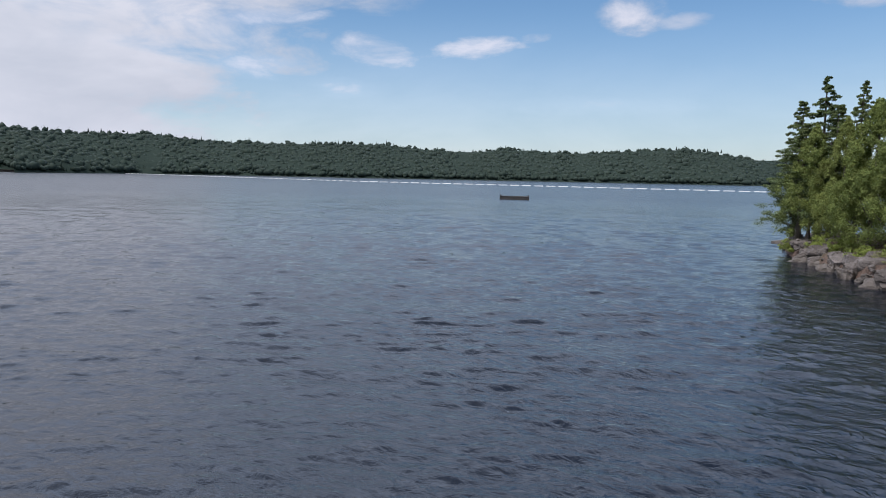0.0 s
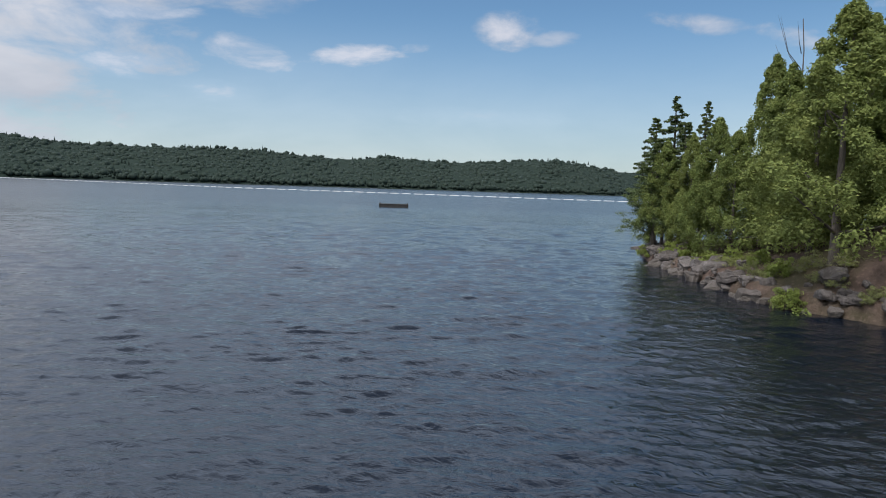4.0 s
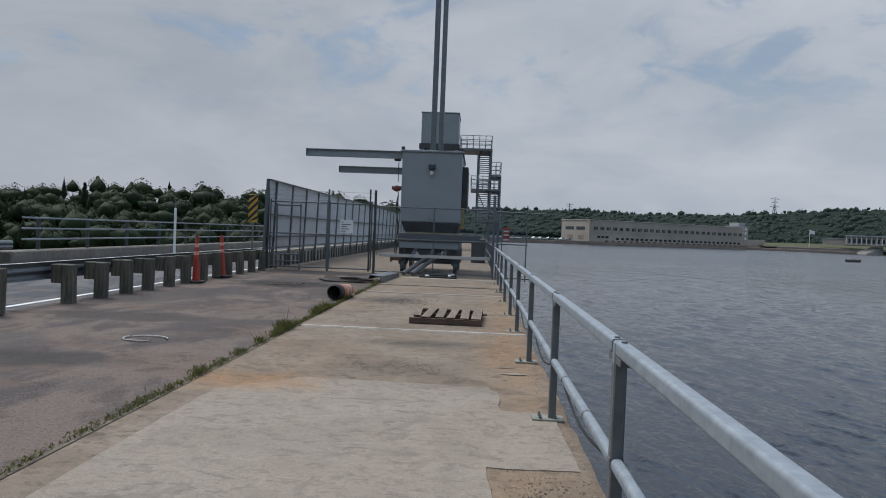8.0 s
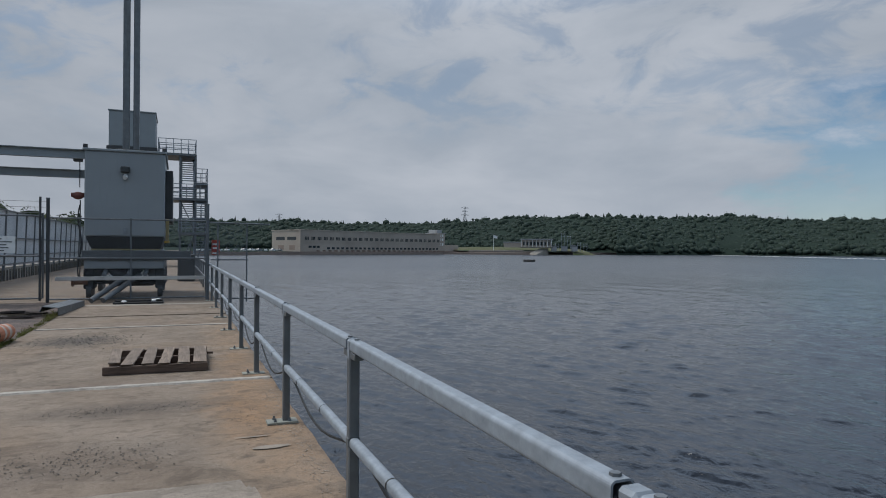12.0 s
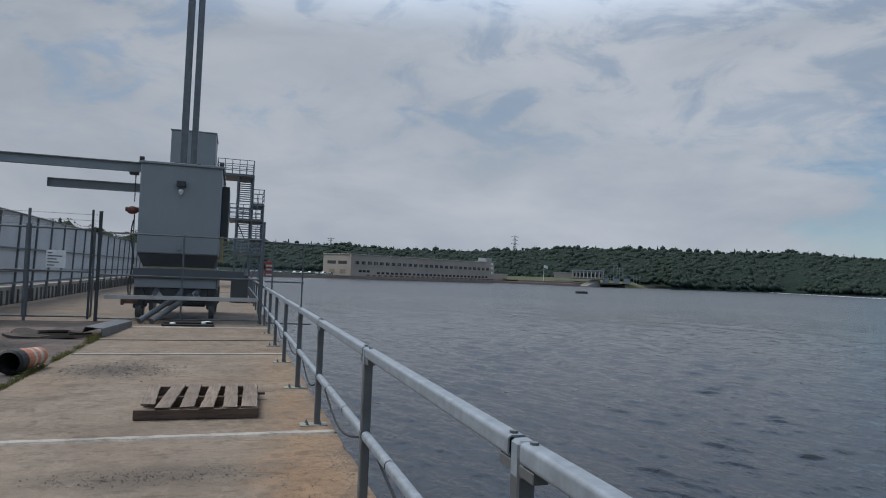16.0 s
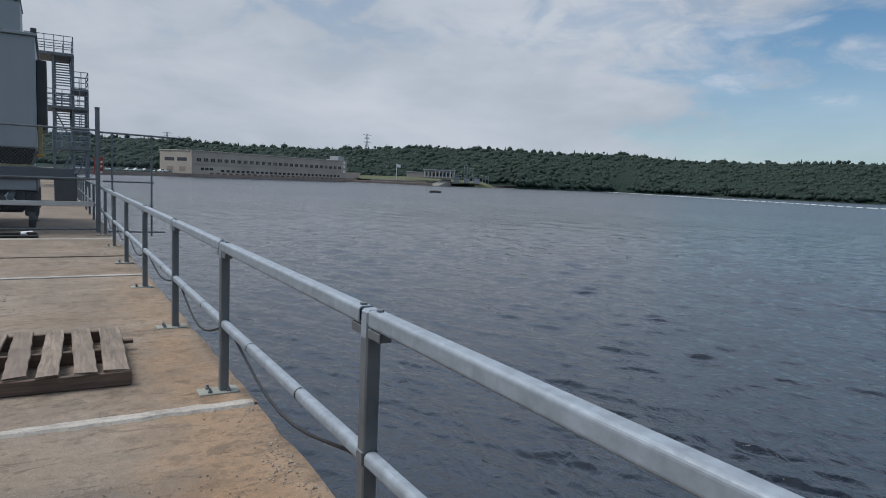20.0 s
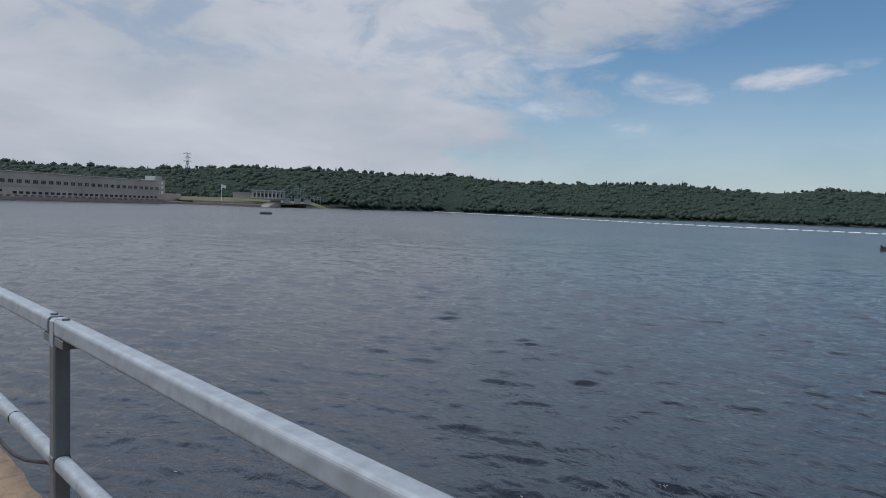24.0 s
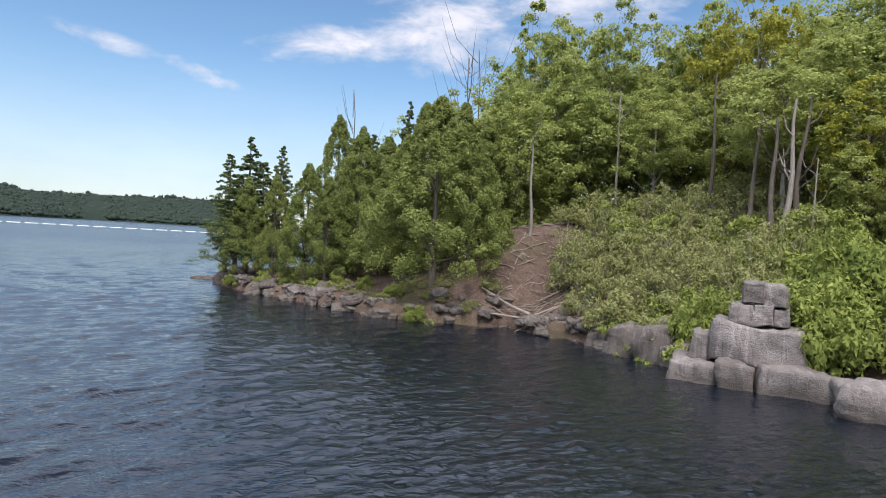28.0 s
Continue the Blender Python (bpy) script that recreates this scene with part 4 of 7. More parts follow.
# ---- wind screen fence ----
def build_screen():
    lean = pose(-8.22, 16.55, 0, 0, 2.0, 0)
    s = thing("screen_fence", "tall grey panel screen on steel posts beside the apron", "fence", at=lean)
    n, d, first = 36, 2.13, 0.98
    post = part("post", boxed(-0.05, 0.05, -0.045, 0.045, 0.0, 3.2, 0.008), M["screen_post"], s)
    pan = part("panel", boxed(-0.012, 0.012, 0.05, d - 0.05, 0.70, 3.16, 0.004), M["screen"], s)
    pan.matrix_basis = Matrix.Translation((-0.02, first, 0))
    part("panel", boxed(-0.032, -0.008, 0.05, first - 0.05, 0.70, 3.16, 0.004), M["screen"], s)
    for k in range(n):
        again(post, "post", Matrix.Translation((0, first + d * k, 0)), s)
        if k:
            again(pan, "panel", Matrix.Translation((-0.02, first + d * k, 0)), s)
    for z in (0.74, 1.15, 1.95, 3.17):
        part("rail", boxed(0.05, 0.1, 0, d * n, z - 0.03, z + 0.03, 0.006), M["screen_post"], s)
    g = thing("low_guard", "row of short dark posts on a concrete sill under the screen", "guard")
    short = part("short_post", boxed(-0.035, 0.035, -0.03, 0.03, 0.0, 0.5, 0.008), M["timber_post"], g)
    short.matrix_basis = Matrix.Translation((-8.1, 17.1, 0))
    for k in range(1, 110):
        again(short, "short_post", Matrix.Translation((-8.1, 17.1 + 0.585 * k, 0)), g)
    part("sill", boxed(-8.5, -8.28, 16.9, 16.9 + d * n, 0, 0.6, 0.02), M["strip"], g, "low concrete sill")


build_screen()


# ---- chain-link gate line ----
def chain_link(x0, x1, z0, z1, y, pitch=0.075, r=0.0014):
    """Woven wire between the bars, as thin crossing strands."""
    vs, fs = [], []

    def strand(ax, az, bx, bz, dy):
        k = len(vs)
        d = Vector((bx - ax, 0, bz - az)).normalized()
        side = Vector((-d.z, 0, d.x)) * r
        for px, pz in ((ax, az), (bx, bz)):
            vs.extend([(px + side.x, y + dy, pz + side.z), (px - side.x, y + dy, pz - side.z), (px, y + dy + r * 1.5, pz)])
        fs.extend([(k, k + 3, k + 4, k + 1), (k + 1, k + 4, k + 5, k + 2), (k + 2, k + 5, k + 3, k)])

    h = z1 - z0
    u = x0 - h
    while u < x1:
        a0, a1 = max(u, x0), min(u + h, x1)
        if a1 - a0 > 0.01:
            strand(a0, z0 + a0 - u, a1, z0 + a1 - u, 0.0)
            strand(a0, z1 - (a0 - u), a1, z1 - (a1 - u), 0.004)
        u += pitch
    return vs, fs


GATE_Y = 16.75


def build_gate():
    f = thing("chain_link_fence", "chain-link fence panel across the deck before the gantry", "fence")
    y = GATE_Y
    for x, h, r in ((-4.3, 2.9, 0.045), (-2.2, 2.37, 0.025), (-0.1, 2.86, 0.05)):
        part("post", tubes([((x, y, 0), (x, y, h))], r, 12), M["machine_dark" if x < -4 else "galv_dark"], f)
        part("post_cap", tubes([((x, y, h), (x, y, h + 0.03))], r * 1.15, 12), M["galv_dark"], f)
    for z in (0.08, 1.24, 2.37):
        part("rail", tubes([((-4.3, y, z), (-0.1, y, z))], 0.022), M["galv_dark"], f)
    vs, fs = chain_link(-4.28, -0.12, 0.08, 2.37, y + 0.03)
    link("wire_mesh", vs, fs, M["galv"], f)
    # wing over the water
    for a, b in (((-0.1, y, 2.33), (1.75, y, 2.30)), ((0.0, y, 1.2), (1.1, y, 1.2)), ((1.05, y, 2.31), (1.05, y, -0.1)), ((0.2, y, 2.33), (0.2, y, 0.0)), ((0.1, y, 0.02), (1.35, y, 0.0))):
        part("wing_bar", tubes([(a, b)], 0.022), M["galv_dark"], f)
    vs, fs = chain_link(0.0, 1.05, 0.05, 2.3, y + 0.03, 0.09)
    link("wire_mesh", vs, fs, M["galv"], f)
    bm = bmesh.new()
    for z in (2.5, 2.66, 2.82):
        tube(bm, (-8.1, y, z), (-4.3, y, z), 0.005, seg=4)
    for k in range(0, 64):
        x = -8.0 + k * 0.058
        tube(bm, (x, y - 0.02, 2.5 + 0.16 * (k % 3)), (x + 0.02, y + 0.02, 2.53 + 0.16 * (k % 3)), 0.003, seg=3)
    part("barbed_wire", bm, M["galv_dark"], f)

    g = thing("gate", "double chain-link gate, closed, across the apron", "gate")
    for x0, x1 in ((-8.05, -6.0), (-5.92, -4.42)):
        leaf = tubes([((x0, y, 0.12), (x0, y, 2.5)), ((x1, y, 0.12), (x1, y, 2.5)), ((x0, y, 0.12), (x1, y, 0.12)), ((x0, y, 1.3), (x1, y, 1.3)), ((x0, y, 2.42), (x1, y, 2.42))], 0.026, 10)
        part("gate_frame", leaf, M["galv_dark"], g)
        vs, fs = chain_link(x0, x1, 0.12, 2.42, y + 0.03)
        link("wire_mesh", vs, fs, M["galv"], g)
    part("gate_post", tubes([((-8.15, y, 0), (-8.15, y, 2.95))], 0.05, 12), M["machine_dark"], g)
    part("gate_stile", tubes([((-5.95, y - 0.05, 0.0), (-5.95, y - 0.05, 2.9))], 0.035, 10), M["galv_dark"], g)
    part("gate_stile", tubes([((-4.48, y - 0.05, 0.05), (-4.48, y - 0.05, 2.95))], 0.03, 10), M["machine_dark"], g)
    lock = thing("lock_frame", "small inner steel frame bolted by the screen", "frame")
    part("bars", tubes([((-7.85, y + 0.12, 0.0), (-7.85, y + 0.12, 2.35)), ((-7.0, y + 0.12, 0.0), (-7.0, y + 0.12, 2.35)), ((-7.85, y + 0.12, 2.3), (-7.0, y + 0.12, 2.3)), ((-7.85, y + 0.12, 0.55), (-7.0, y + 0.12, 0.55)), ((-7.85, y + 0.12, 0.3), (-7.0, y + 0.12, 0.3))], 0.03), M["galv_dark"], lock)

    s = thing("notice_sign", "white notice sign with small dark lettering on the gate", "sign")
    sx0, sx1, z0, z1 = -5.52, -5.06, 1.38, 1.84
    part("board", boxed(sx0, sx1, y - 0.075, y - 0.06, z0, z1, 0.003), M["white"], s)
    bm = bmesh.new()
    for i, (a, b) in enumerate(((0.04, 0.14), (0.04, 0.38), (0.04, 0.25), (0.04, 0.3), (0.04, 0.2))):
        zz = z1 - 0.06 - 0.08 * i
        box(bm, sx0 + a, sx0 + b, y - 0.079, y - 0.075, zz - 0.028, zz, 0)
    part("lettering", bm, M["machine_dark"], s)


build_gate()


# ---- hazard boards, cones, marker ----
def hazard_board(x, y, top, flip):
    s = thing("hazard_sign", "yellow and black striped hazard marker on a steel post", "sign", "hazard markers")
    part("post", boxed(x - 0.025, x + 0.025, y, y + 0.04, 0, top - 0.05), M["galv_dark"], s)
    w, h = 0.155, 0.93
    part("board", boxed(x - w, x + w, y - 0.01, y, top - h, top, 0.004), M["yellow"], s)
    for k in range(-1, 5):
        zc = top - h + 0.05 + 0.24 * k
        pts = [(-w, zc), (w, zc + 0.31 * flip), (w, zc + 0.12 + 0.31 * flip), (-w, zc + 0.12)]
        pts = [(a, min(max(z, top - h + 0.004), top - 0.004)) for a, z in pts]
        if max(z for _, z in pts) - min(z for _, z in pts) > 0.03:
            link("stripe", [(x + a, y - 0.014, z) for a, z in pts] + [(x + a, y - 0.011, z) for a, z in pts], [(0, 1, 2, 3), (4, 7, 6, 5), (0, 4, 5, 1), (1, 5, 6, 2), (2, 6, 7, 3), (3, 7, 4, 0)], M["black"], s)


hazard_board(-8.12, 15.1, 2.56, 1)
hazard_board(-17.0, 14.2, 3.0, -1)


def cone(x, y, rz):
    c = thing("traffic_cone", "tall red-orange delineator cone with faded bands", "cone", "cones by the guardrail", pose(x, y, 0, 0, random.uniform(-3, 3), rz))
    part("base", boxed(-0.2, 0.2, -0.2, 0.2, 0, 0.06, 0.02), M["black"], c)
    bm = bmesh.new()
    tube(bm, (0, 0, 0.06), (0, 0, 1.05), 0.1, 0.045, 16)
    part("body", bm, M["orange"], c, smooth=False)
    for z in (0.72, 0.92):
        bm = bmesh.new()
        tube(bm, (0, 0, z), (0, 0, z + 0.09), 0.1 - 0.055 * (z - 0.06) + 0.004, 0.1 - 0.055 * (z + 0.03) + 0.004, 16, False)
        part("band", bm, M["band"], c, "faded reflective band")
    bm = bmesh.new()
    tube(bm, (0, 0, 1.05), (0, 0, 1.12), 0.06, 0.05, 12)
    tube(bm, (0, 0, 1.12), (0, 0, 1.22), 0.03, 0.045, 12)
    part("handle", bm, M["orange"], c)


cone(-7.86, 10.2, 10), cone(-7.94, 12.15, -14)
mk = thing("marker_post", "slim white marker post behind the guardrail", "post")
part("stake", boxed(-8.60, -8.54, 10.44, 10.47, 0, 1.9, 0.006), M["white"], mk)
part("tip", boxed(-8.58, -8.56, 10.445, 10.465, 1.9, 2.12), M["galv_dark"], mk)

# drain grate in its sunk frame
gr = thing("drain_grate", "cast iron drain grate set in the asphalt", "grate")
bm = bmesh.new()
for k in range(7):
    box(bm, -6.1, -5.4, 10.72 + 0.11 * k, 10.765 + 0.11 * k, -0.004, 0.01)
for k in range(5):
    box(bm, -6.1 + 0.165 * k, -6.06 + 0.165 * k, 10.72, 11.43, -0.004, 0.009)
part("bars", bm, M["iron"], gr)
part("frame", tubes([((-6.14, 10.68, 0), (-5.36, 10.68, 0)), ((-6.14, 11.47, 0), (-5.36, 11.47, 0)), ((-6.14, 10.68, 0), (-6.14, 11.47, 0)), ((-5.36, 10.68, 0), (-5.36, 11.47, 0))], 0.018, 6), M["iron"], gr)


# ---- things on the deck ----
def build_pallet():
    p = thing("pallet", "worn wooden pallet lying flat on the deck", "pallet", at=pose(-1.135, 5.16, 0, 0, 0, -1.5))
    rg = random.Random(3)
    for y in (-0.68, 0.0, 0.66):
        bm = boxed(-0.6, 0.6, y - 0.02, y + 0.02, 0.016, 0.115, 0.004)
        part("stringer", bm, M["pallet_dark"], p, "dark brown runner")
    # worn boards of uneven width, some skewed, one split at its end
    for x, w, yaw, y0, y1 in ((-0.53, 0.066, 4.2, -0.50, 0.69), (-0.325, 0.072, -1.2, -0.70, 0.70), (-0.115, 0.070, 0.8, -0.69, 0.71), (0.095, 0.066, -0.7, -0.71, 0.69), (0.305, 0.072, 1.0, -0.70, 0.70), (0.51, 0.080, -0.4, -0.69, 0.68)):
        bm = bmesh.new()
        n = 10
        rings = []
        for i in range(n + 1):
            y = y0 + (y1 - y0) * i / n
            e0, e1 = rg.uniform(-0.005, 0.005), rg.uniform(-0.005, 0.005)
            z = 0.117 + 0.006 * noise.noise((x * 9, y * 2.2, 0))
            c = 0.004
            rings.append([bm.verts.new(q) for q in ((-w + e0, y, z), (w + e1, y, z), (w + e1, y, z + 0.017), (w + e1 - c, y, z + 0.021), (-w + e0 + c, y, z + 0.021), (-w + e0, y, z + 0.017))])
        for q in rings[0]:
            q.co.y += rg.uniform(-0.025, 0.03)
        for r0, r1 in zip(rings, rings[1:]):
            for k in range(6):
                bm.faces.new((r0[k], r0[(k + 1) % 6], r1[(k + 1) % 6], r1[k]))
        bm.faces.new(list(reversed(rings[0])))
        bm.faces.new(rings[-1])
        bmesh.ops.recalc_face_normals(bm, faces=bm.faces)
        o = part("deck_board", bm, M["pallet"], p)
        o.matrix_basis = pose(x, 0, 0, 0, rg.uniform(-1.0, 1.0), yaw)
    for y in (-0.62, 0.0, 0.62):
        part("bottom_board", boxed(-0.6, 0.6, y - 0.05, y + 0.05, 0.0, 0.016, 0.003), M["pallet_dark"], p)
    bm = bmesh.new()
    box(bm, 0.55, 0.68, 0.3, 0.36, 0.07, 0.1, 0.004)
    part("broken_board", bm, M["pallet_dark"], p)


build_pallet()


def build_drum():
    d = thing("traffic_drum", "fallen orange and white traffic drum with an open end", "drum", at=pose(-3.68, 7.5, 0.175, 0, 0, -13) @ Matrix.Diagonal((0.74, 0.8, 0.74, 1)))
    rings = [(0.0, 0.2), (0.04, 0.245), (0.24, 0.24), (0.25, 0.225), (0.46, 0.222), (0.47, 0.208), (0.68, 0.206), (0.69, 0.192), (0.92, 0.19), (1.0, 0.16)]
    seg = 18

    def shell(rr, name, mat):
        vs, fs = [], []
        for yv, r in rr:
            for k in range(seg):
                a = 2 * math.pi * k / seg
                vs.append((math.cos(a) * r, yv, math.sin(a) * r * 0.94))
        for i in range(len(rr) - 1):
            for k in range(seg):
                fs.append((i * seg + k, i * seg + (k + 1) % seg, (i + 1) * seg + (k + 1) % seg, (i + 1) * seg + k))
        return link(name, vs, fs, mat, d, smooth=False)

    shell(rings[:3], "lip", M["black"])
    shell(rings[2:5], "band", M["drum"])
    shell([(y, r + 0.003) for y, r in rings[4:6]] + [(0.56, 0.211)], "band", M["pale_band"])
    shell([(0.56, 0.209), (0.68, 0.206)], "band", M["drum"])
    shell(rings[6:8] + [(0.8, 0.194)], "band", M["pale_band"])
    shell([(0.8, 0.191)] + rings[8:], "band", M["drum"])
    shell([(1.0, 0.16), (1.0, 0.0)], "end_cap", M["drum"])
    shell([(0.02, 0.19), (0.9, 0.17)], "inside", M["black"])


build_drum()
# bent steel channel leaning at the deck edge, broken asphalt beside it
ch = thing("steel_channel", "weathered steel channel lying along the deck edge", "channel", at=pose(-3.5, 13.5, 0.05, -1.2, 12, -4))
prof = [(-0.2, 0.0), (-0.185, 0.0), (-0.16, 0.12), (0.14, 0.15), (0.18, 0.0), (0.2, 0.0), (0.155, 0.165), (-0.17, 0.135)]
part("body", extrude_y(prof, -1.1, 1.7), M["galv_dark"], ch)
hole = thing("broken_asphalt", "lifted slabs of broken asphalt round a hole", "rubble")
rg = random.Random(21)
for cx, cy, rx, ry, tilt, yaw in ((-4.75, 12.45, 0.5, 0.2, 7, 8), (-4.1, 12.35, 0.42, 0.16, -6, -14), (-4.95, 13.05, 0.25, 0.4, 9, 20), (-3.95, 13.3, 0.3, 0.22, 5, 60), (-4.5, 13.55, 0.34, 0.16, -8, 4)):
    bm = bmesh.new()
    n = 9
    lo = [bm.verts.new((math.cos(6.283 * i / n) * rx * rg.uniform(0.75, 1.1), math.sin(6.283 * i / n) * ry * rg.uniform(0.75, 1.1), 0)) for i in range(n)]
    f = bm.faces.new(lo)
    for q in bmesh.ops.extrude_face_region(bm, geom=[f])["geom"]:
        if isinstance(q, bmesh.types.BMVert):
            q.co.z += 0.05
    bmesh.ops.recalc_face_normals(bm, faces=bm.faces)
    o = part("chunk", bm, M["asphalt"], hole)
    o.matrix_basis = pose(cx, cy, 0.0, tilt, rg.uniform(-4, 4), yaw)
# flat disc for the hole; its depth and shade are only in the dark colour
vs = [(-4.4, 12.95, 0.004)]
for i in range(28):
    a, q = 6.283 * i / 28, 1 + 0.3 * noise.noise((i * 0.7, 1.0, 0.0))
    vs.append((-4.4 + 0.85 * q * math.cos(a), 12.95 + 0.62 * q * math.sin(a), 0.001))
link("pit", vs, [(0, i + 1, (i + 1) % 28 + 1) for i in range(28)], M["pit_soil"], hole)
mat_ob = thing("rubber_mat", "black rubber mat with a white cloth on it", "mat")
part("sheet", boxed(-2.55, -1.28, 15.35, 15.75, 0.006, 0.075, 0.025), M["black"], mat_ob)
part("kerb_rubber", boxed(-2.5, -1.3, 15.4, 15.48, 0.075, 0.13, 0.02), M["black"], mat_ob)
for cx, cy, w, d, h, seed in ((-1.5, 15.5, 0.26, 0.17, 0.07, 3), (-2.25, 15.46, 0.2, 0.13, 0.04, 5)):
    o = fix("cloth", block_mesh("cloth", w, d, h, seed, 0.6, 0.09, 4), M["white"], mat_ob, "crumpled white cloth", True)
    o.matrix_basis = pose(cx, cy, 0.07, 0, 0, seed * 11)
pl = thing("barrier_pole", "pale plank tied across the fence as a barrier", "plank")
part("plank", boxed(-4.1, -0.2, GATE_Y - 0.11, GATE_Y - 0.07, 0.61, 0.72, 0.006), M["plank"], pl)
hose = thing("hose", "loop of grey hose lying on the apron", "hose")
pts = [(-4.95 + 0.28 * math.cos(a), 2.0 + 0.2 * math.sin(a), 0.012) for a in [0.25 * k for k in range(22)]]
vs, fs = beam_mesh(pts, [0.012] * len(pts), 6)
link("loop", vs, fs, M["plank"], hose)


# ---- gantry hoist ----
def build_gantry():
    g = thing("gantry_hoist", "grey steel gantry hoist house standing on the deck rails", "gantry")
    x0, x1, y0, y1 = -3.48, -1.31, 17.35, 21.6
    part("house", boxed(x0, x1, y0, y1, 1.88, 4.42, 0.03), M["machine"], g)
    part("roof_trim", boxed(x0 - 0.05, x1 + 0.05, y0 - 0.05, y1 + 0.05, 4.40, 4.47, 0.01), M["machine"], g)
    part("roof_lug", boxed(x0 - 0.04, x0 + 0.08, y0 - 0.04, y0 + 0.08, 4.47, 4.58, 0.01), M["machine_dark"], g)
    part("roof_lug", boxed(x1 - 0.08, x1 + 0.04, y0 - 0.04, y0 + 0.08, 4.47, 4.58, 0.01), M["machine_dark"], g)
    for xa, xb in ((-2.5, -2.31), (-2.21, -2.04)):
        part("mast", boxed(xa, xb, 17.6, 17.8, 4.47, 13.5, 0.015), M["galv_dark"], g)
    part("mast_foot", boxed(-2.62, -1.92, 17.5, 17.9, 4.47, 4.52, 0.01), M["machine_dark"], g)
    lamp = part("lamp_housing", boxed(-2.52, -2.27, 17.2, 17.35, 3.78, 3.96, 0.02), M["machine_dark"], g)
    part("lens", boxed(-2.49, -2.30, 17.19, 17.2, 3.81, 3.93), M["glass_dark"], lamp)
    bm = bmesh.new()
    tube(bm, (-2.40, 17.35, 3.68), (-2.40, 17.24, 3.62), 0.07, 0.06, 12)
    part("round_lamp", bm, M["white"], g)
    part("outlet_box", boxed(-2.43, -2.34, 17.28, 17.35, 1.98, 2.14, 0.01), M["galv"], g)
    # open skirt, main girders and bogies underneath
    bm = boxed(x0 + 0.03, x1 - 0.02, y0 + 0.03, y1 - 0.1, 1.5, 1.88, 0.02)
    for v in bm.verts:
        if v.co.z < 1.7:
            v.co.x += 0.14 if v.co.x < -2.4 else -0.1
            v.co.y += 0.1 if v.co.y < 19 else 0
    part("skirt", bm, M["black"], g)
    part("skirt_rim", boxed(x0 + 0.16, x1 - 0.1, y0 + 0.10, y0 + 0.14, 1.47, 1.51, 0.005), M["tarnished"], g)
    part("front_girder", boxed(x0 - 0.05, x1 + 0.75, y0 - 0.1, y0 + 0.16, 1.18, 1.46, 0.015), M["screen_post"], g)
    part("lower_girder", boxed(x0 + 0.0, x1 - 0.02, y0 - 0.02, y0 + 0.3, 0.92, 1.18, 0.015), M["machine"], g)
    part("side_girder", boxed(x0, x0 + 0.3, y0, y1, 0.9, 1.46, 0.015), M["machine_dark"], g)
    part("side_girder", boxed(x1 - 0.3, x1, y0, y1, 0.9, 1.46, 0.015), M["machine_dark"], g)
    for x in (x0 + 0.12, x1 - 0.12):
        for y in (y0 + 0.5, y1 - 0.6):
            part("bogie", boxed(x - 0.14, x + 0.14, y - 0.42, y + 0.42, 0.32, 0.92, 0.03), M["black"], g)
            for dy in (-0.26, 0.26):
                bm = bmesh.new()
                tube(bm, (x - 0.07, y + dy, 0.27), (x + 0.07, y + dy, 0.27), 0.22, seg=18)
                part("wheel", bm, M["machine_dark"], g)
    part("cross_beam", boxed(x0 + 0.1, x1 - 0.1, y0 + 0.2, y0 + 0.45, 0.62, 0.9, 0.02), M["machine_dark"], g)
    part("drive_box", boxed(-2.9, -1.6, y0 + 0.9, y0 + 1.7, 0.35, 1.1, 0.05), M["black"], g)
    for x in (-2.95, -2.3, -1.85):
        bm = bmesh.new()
        tube(bm, (x, y0 - 0.02, 0.74), (x + 0.05, y0 + 0.2, 0.86), 0.065, seg=12)
        part("junction", bm, M["galv"], g)
    for a, b in (((-3.15, 16.05, 0.08), (-2.25, 17.5, 0.75)), ((-2.85, 16.05, 0.08), (-2.0, 17.5, 0.72))):
        part("strut", tubes([(a, b)], 0.075, 12), M["galv_dark"], g)
    bm = bmesh.new()
    tube(bm, (x0 - 0.28, y0 + 0.1, 0.55), (x0 + 0.1, y0 + 0.1, 0.55), 0.1, seg=14)
    tube(bm, (x0 - 0.32, y0 + 0.1, 0.55), (x0 - 0.26, y0 + 0.1, 0.55), 0.15, seg=14)
    part("buffer", bm, M["rusty"], g, "rust-brown flanged pipe end")
    # pale gusset plates between the lower girder and the bogies
    for xa, sgn in ((x0 + 0.42, 1), (x1 - 0.42, -1)):
        bm = bmesh.new()
        tri = [bm.verts.new((xa + sgn * dx, y0 + 0.16, z)) for dx, z in ((0.0, 0.66), (0.34, 0.66), (0.16, 0.88))]
        f = bm.faces.new(tri)
        for q in bmesh.ops.extrude_face_region(bm, geom=[f])["geom"]:
            if isinstance(q, bmesh.types.BMVert):
                q.co.y += 0.02
        bmesh.ops.recalc_face_normals(bm, faces=bm.faces)
        part("gusset", bm, M["white"], g)
    part("cross_shaft", tubes([((x0 + 0.1, y0 + 0.42, 0.5), (x1 - 0.1, y0 + 0.42, 0.5))], 0.05, 10), M["machine_dark"], g)
    for k in range(9):
        bm = bmesh.new()
        bmesh.ops.create_cone(bm, cap_ends=True, segments=8, radius1=0.045, radius2=0.045, depth=0.03, matrix=Matrix.Translation((x1 - 0.02, y0 + 0.06, 0.22 + 0.075 * k)) @ Matrix.Rotation(radians(90 if k % 2 else 0), 4, "Y"))
        part("chain_link", bm, M["machine_dark"], g)
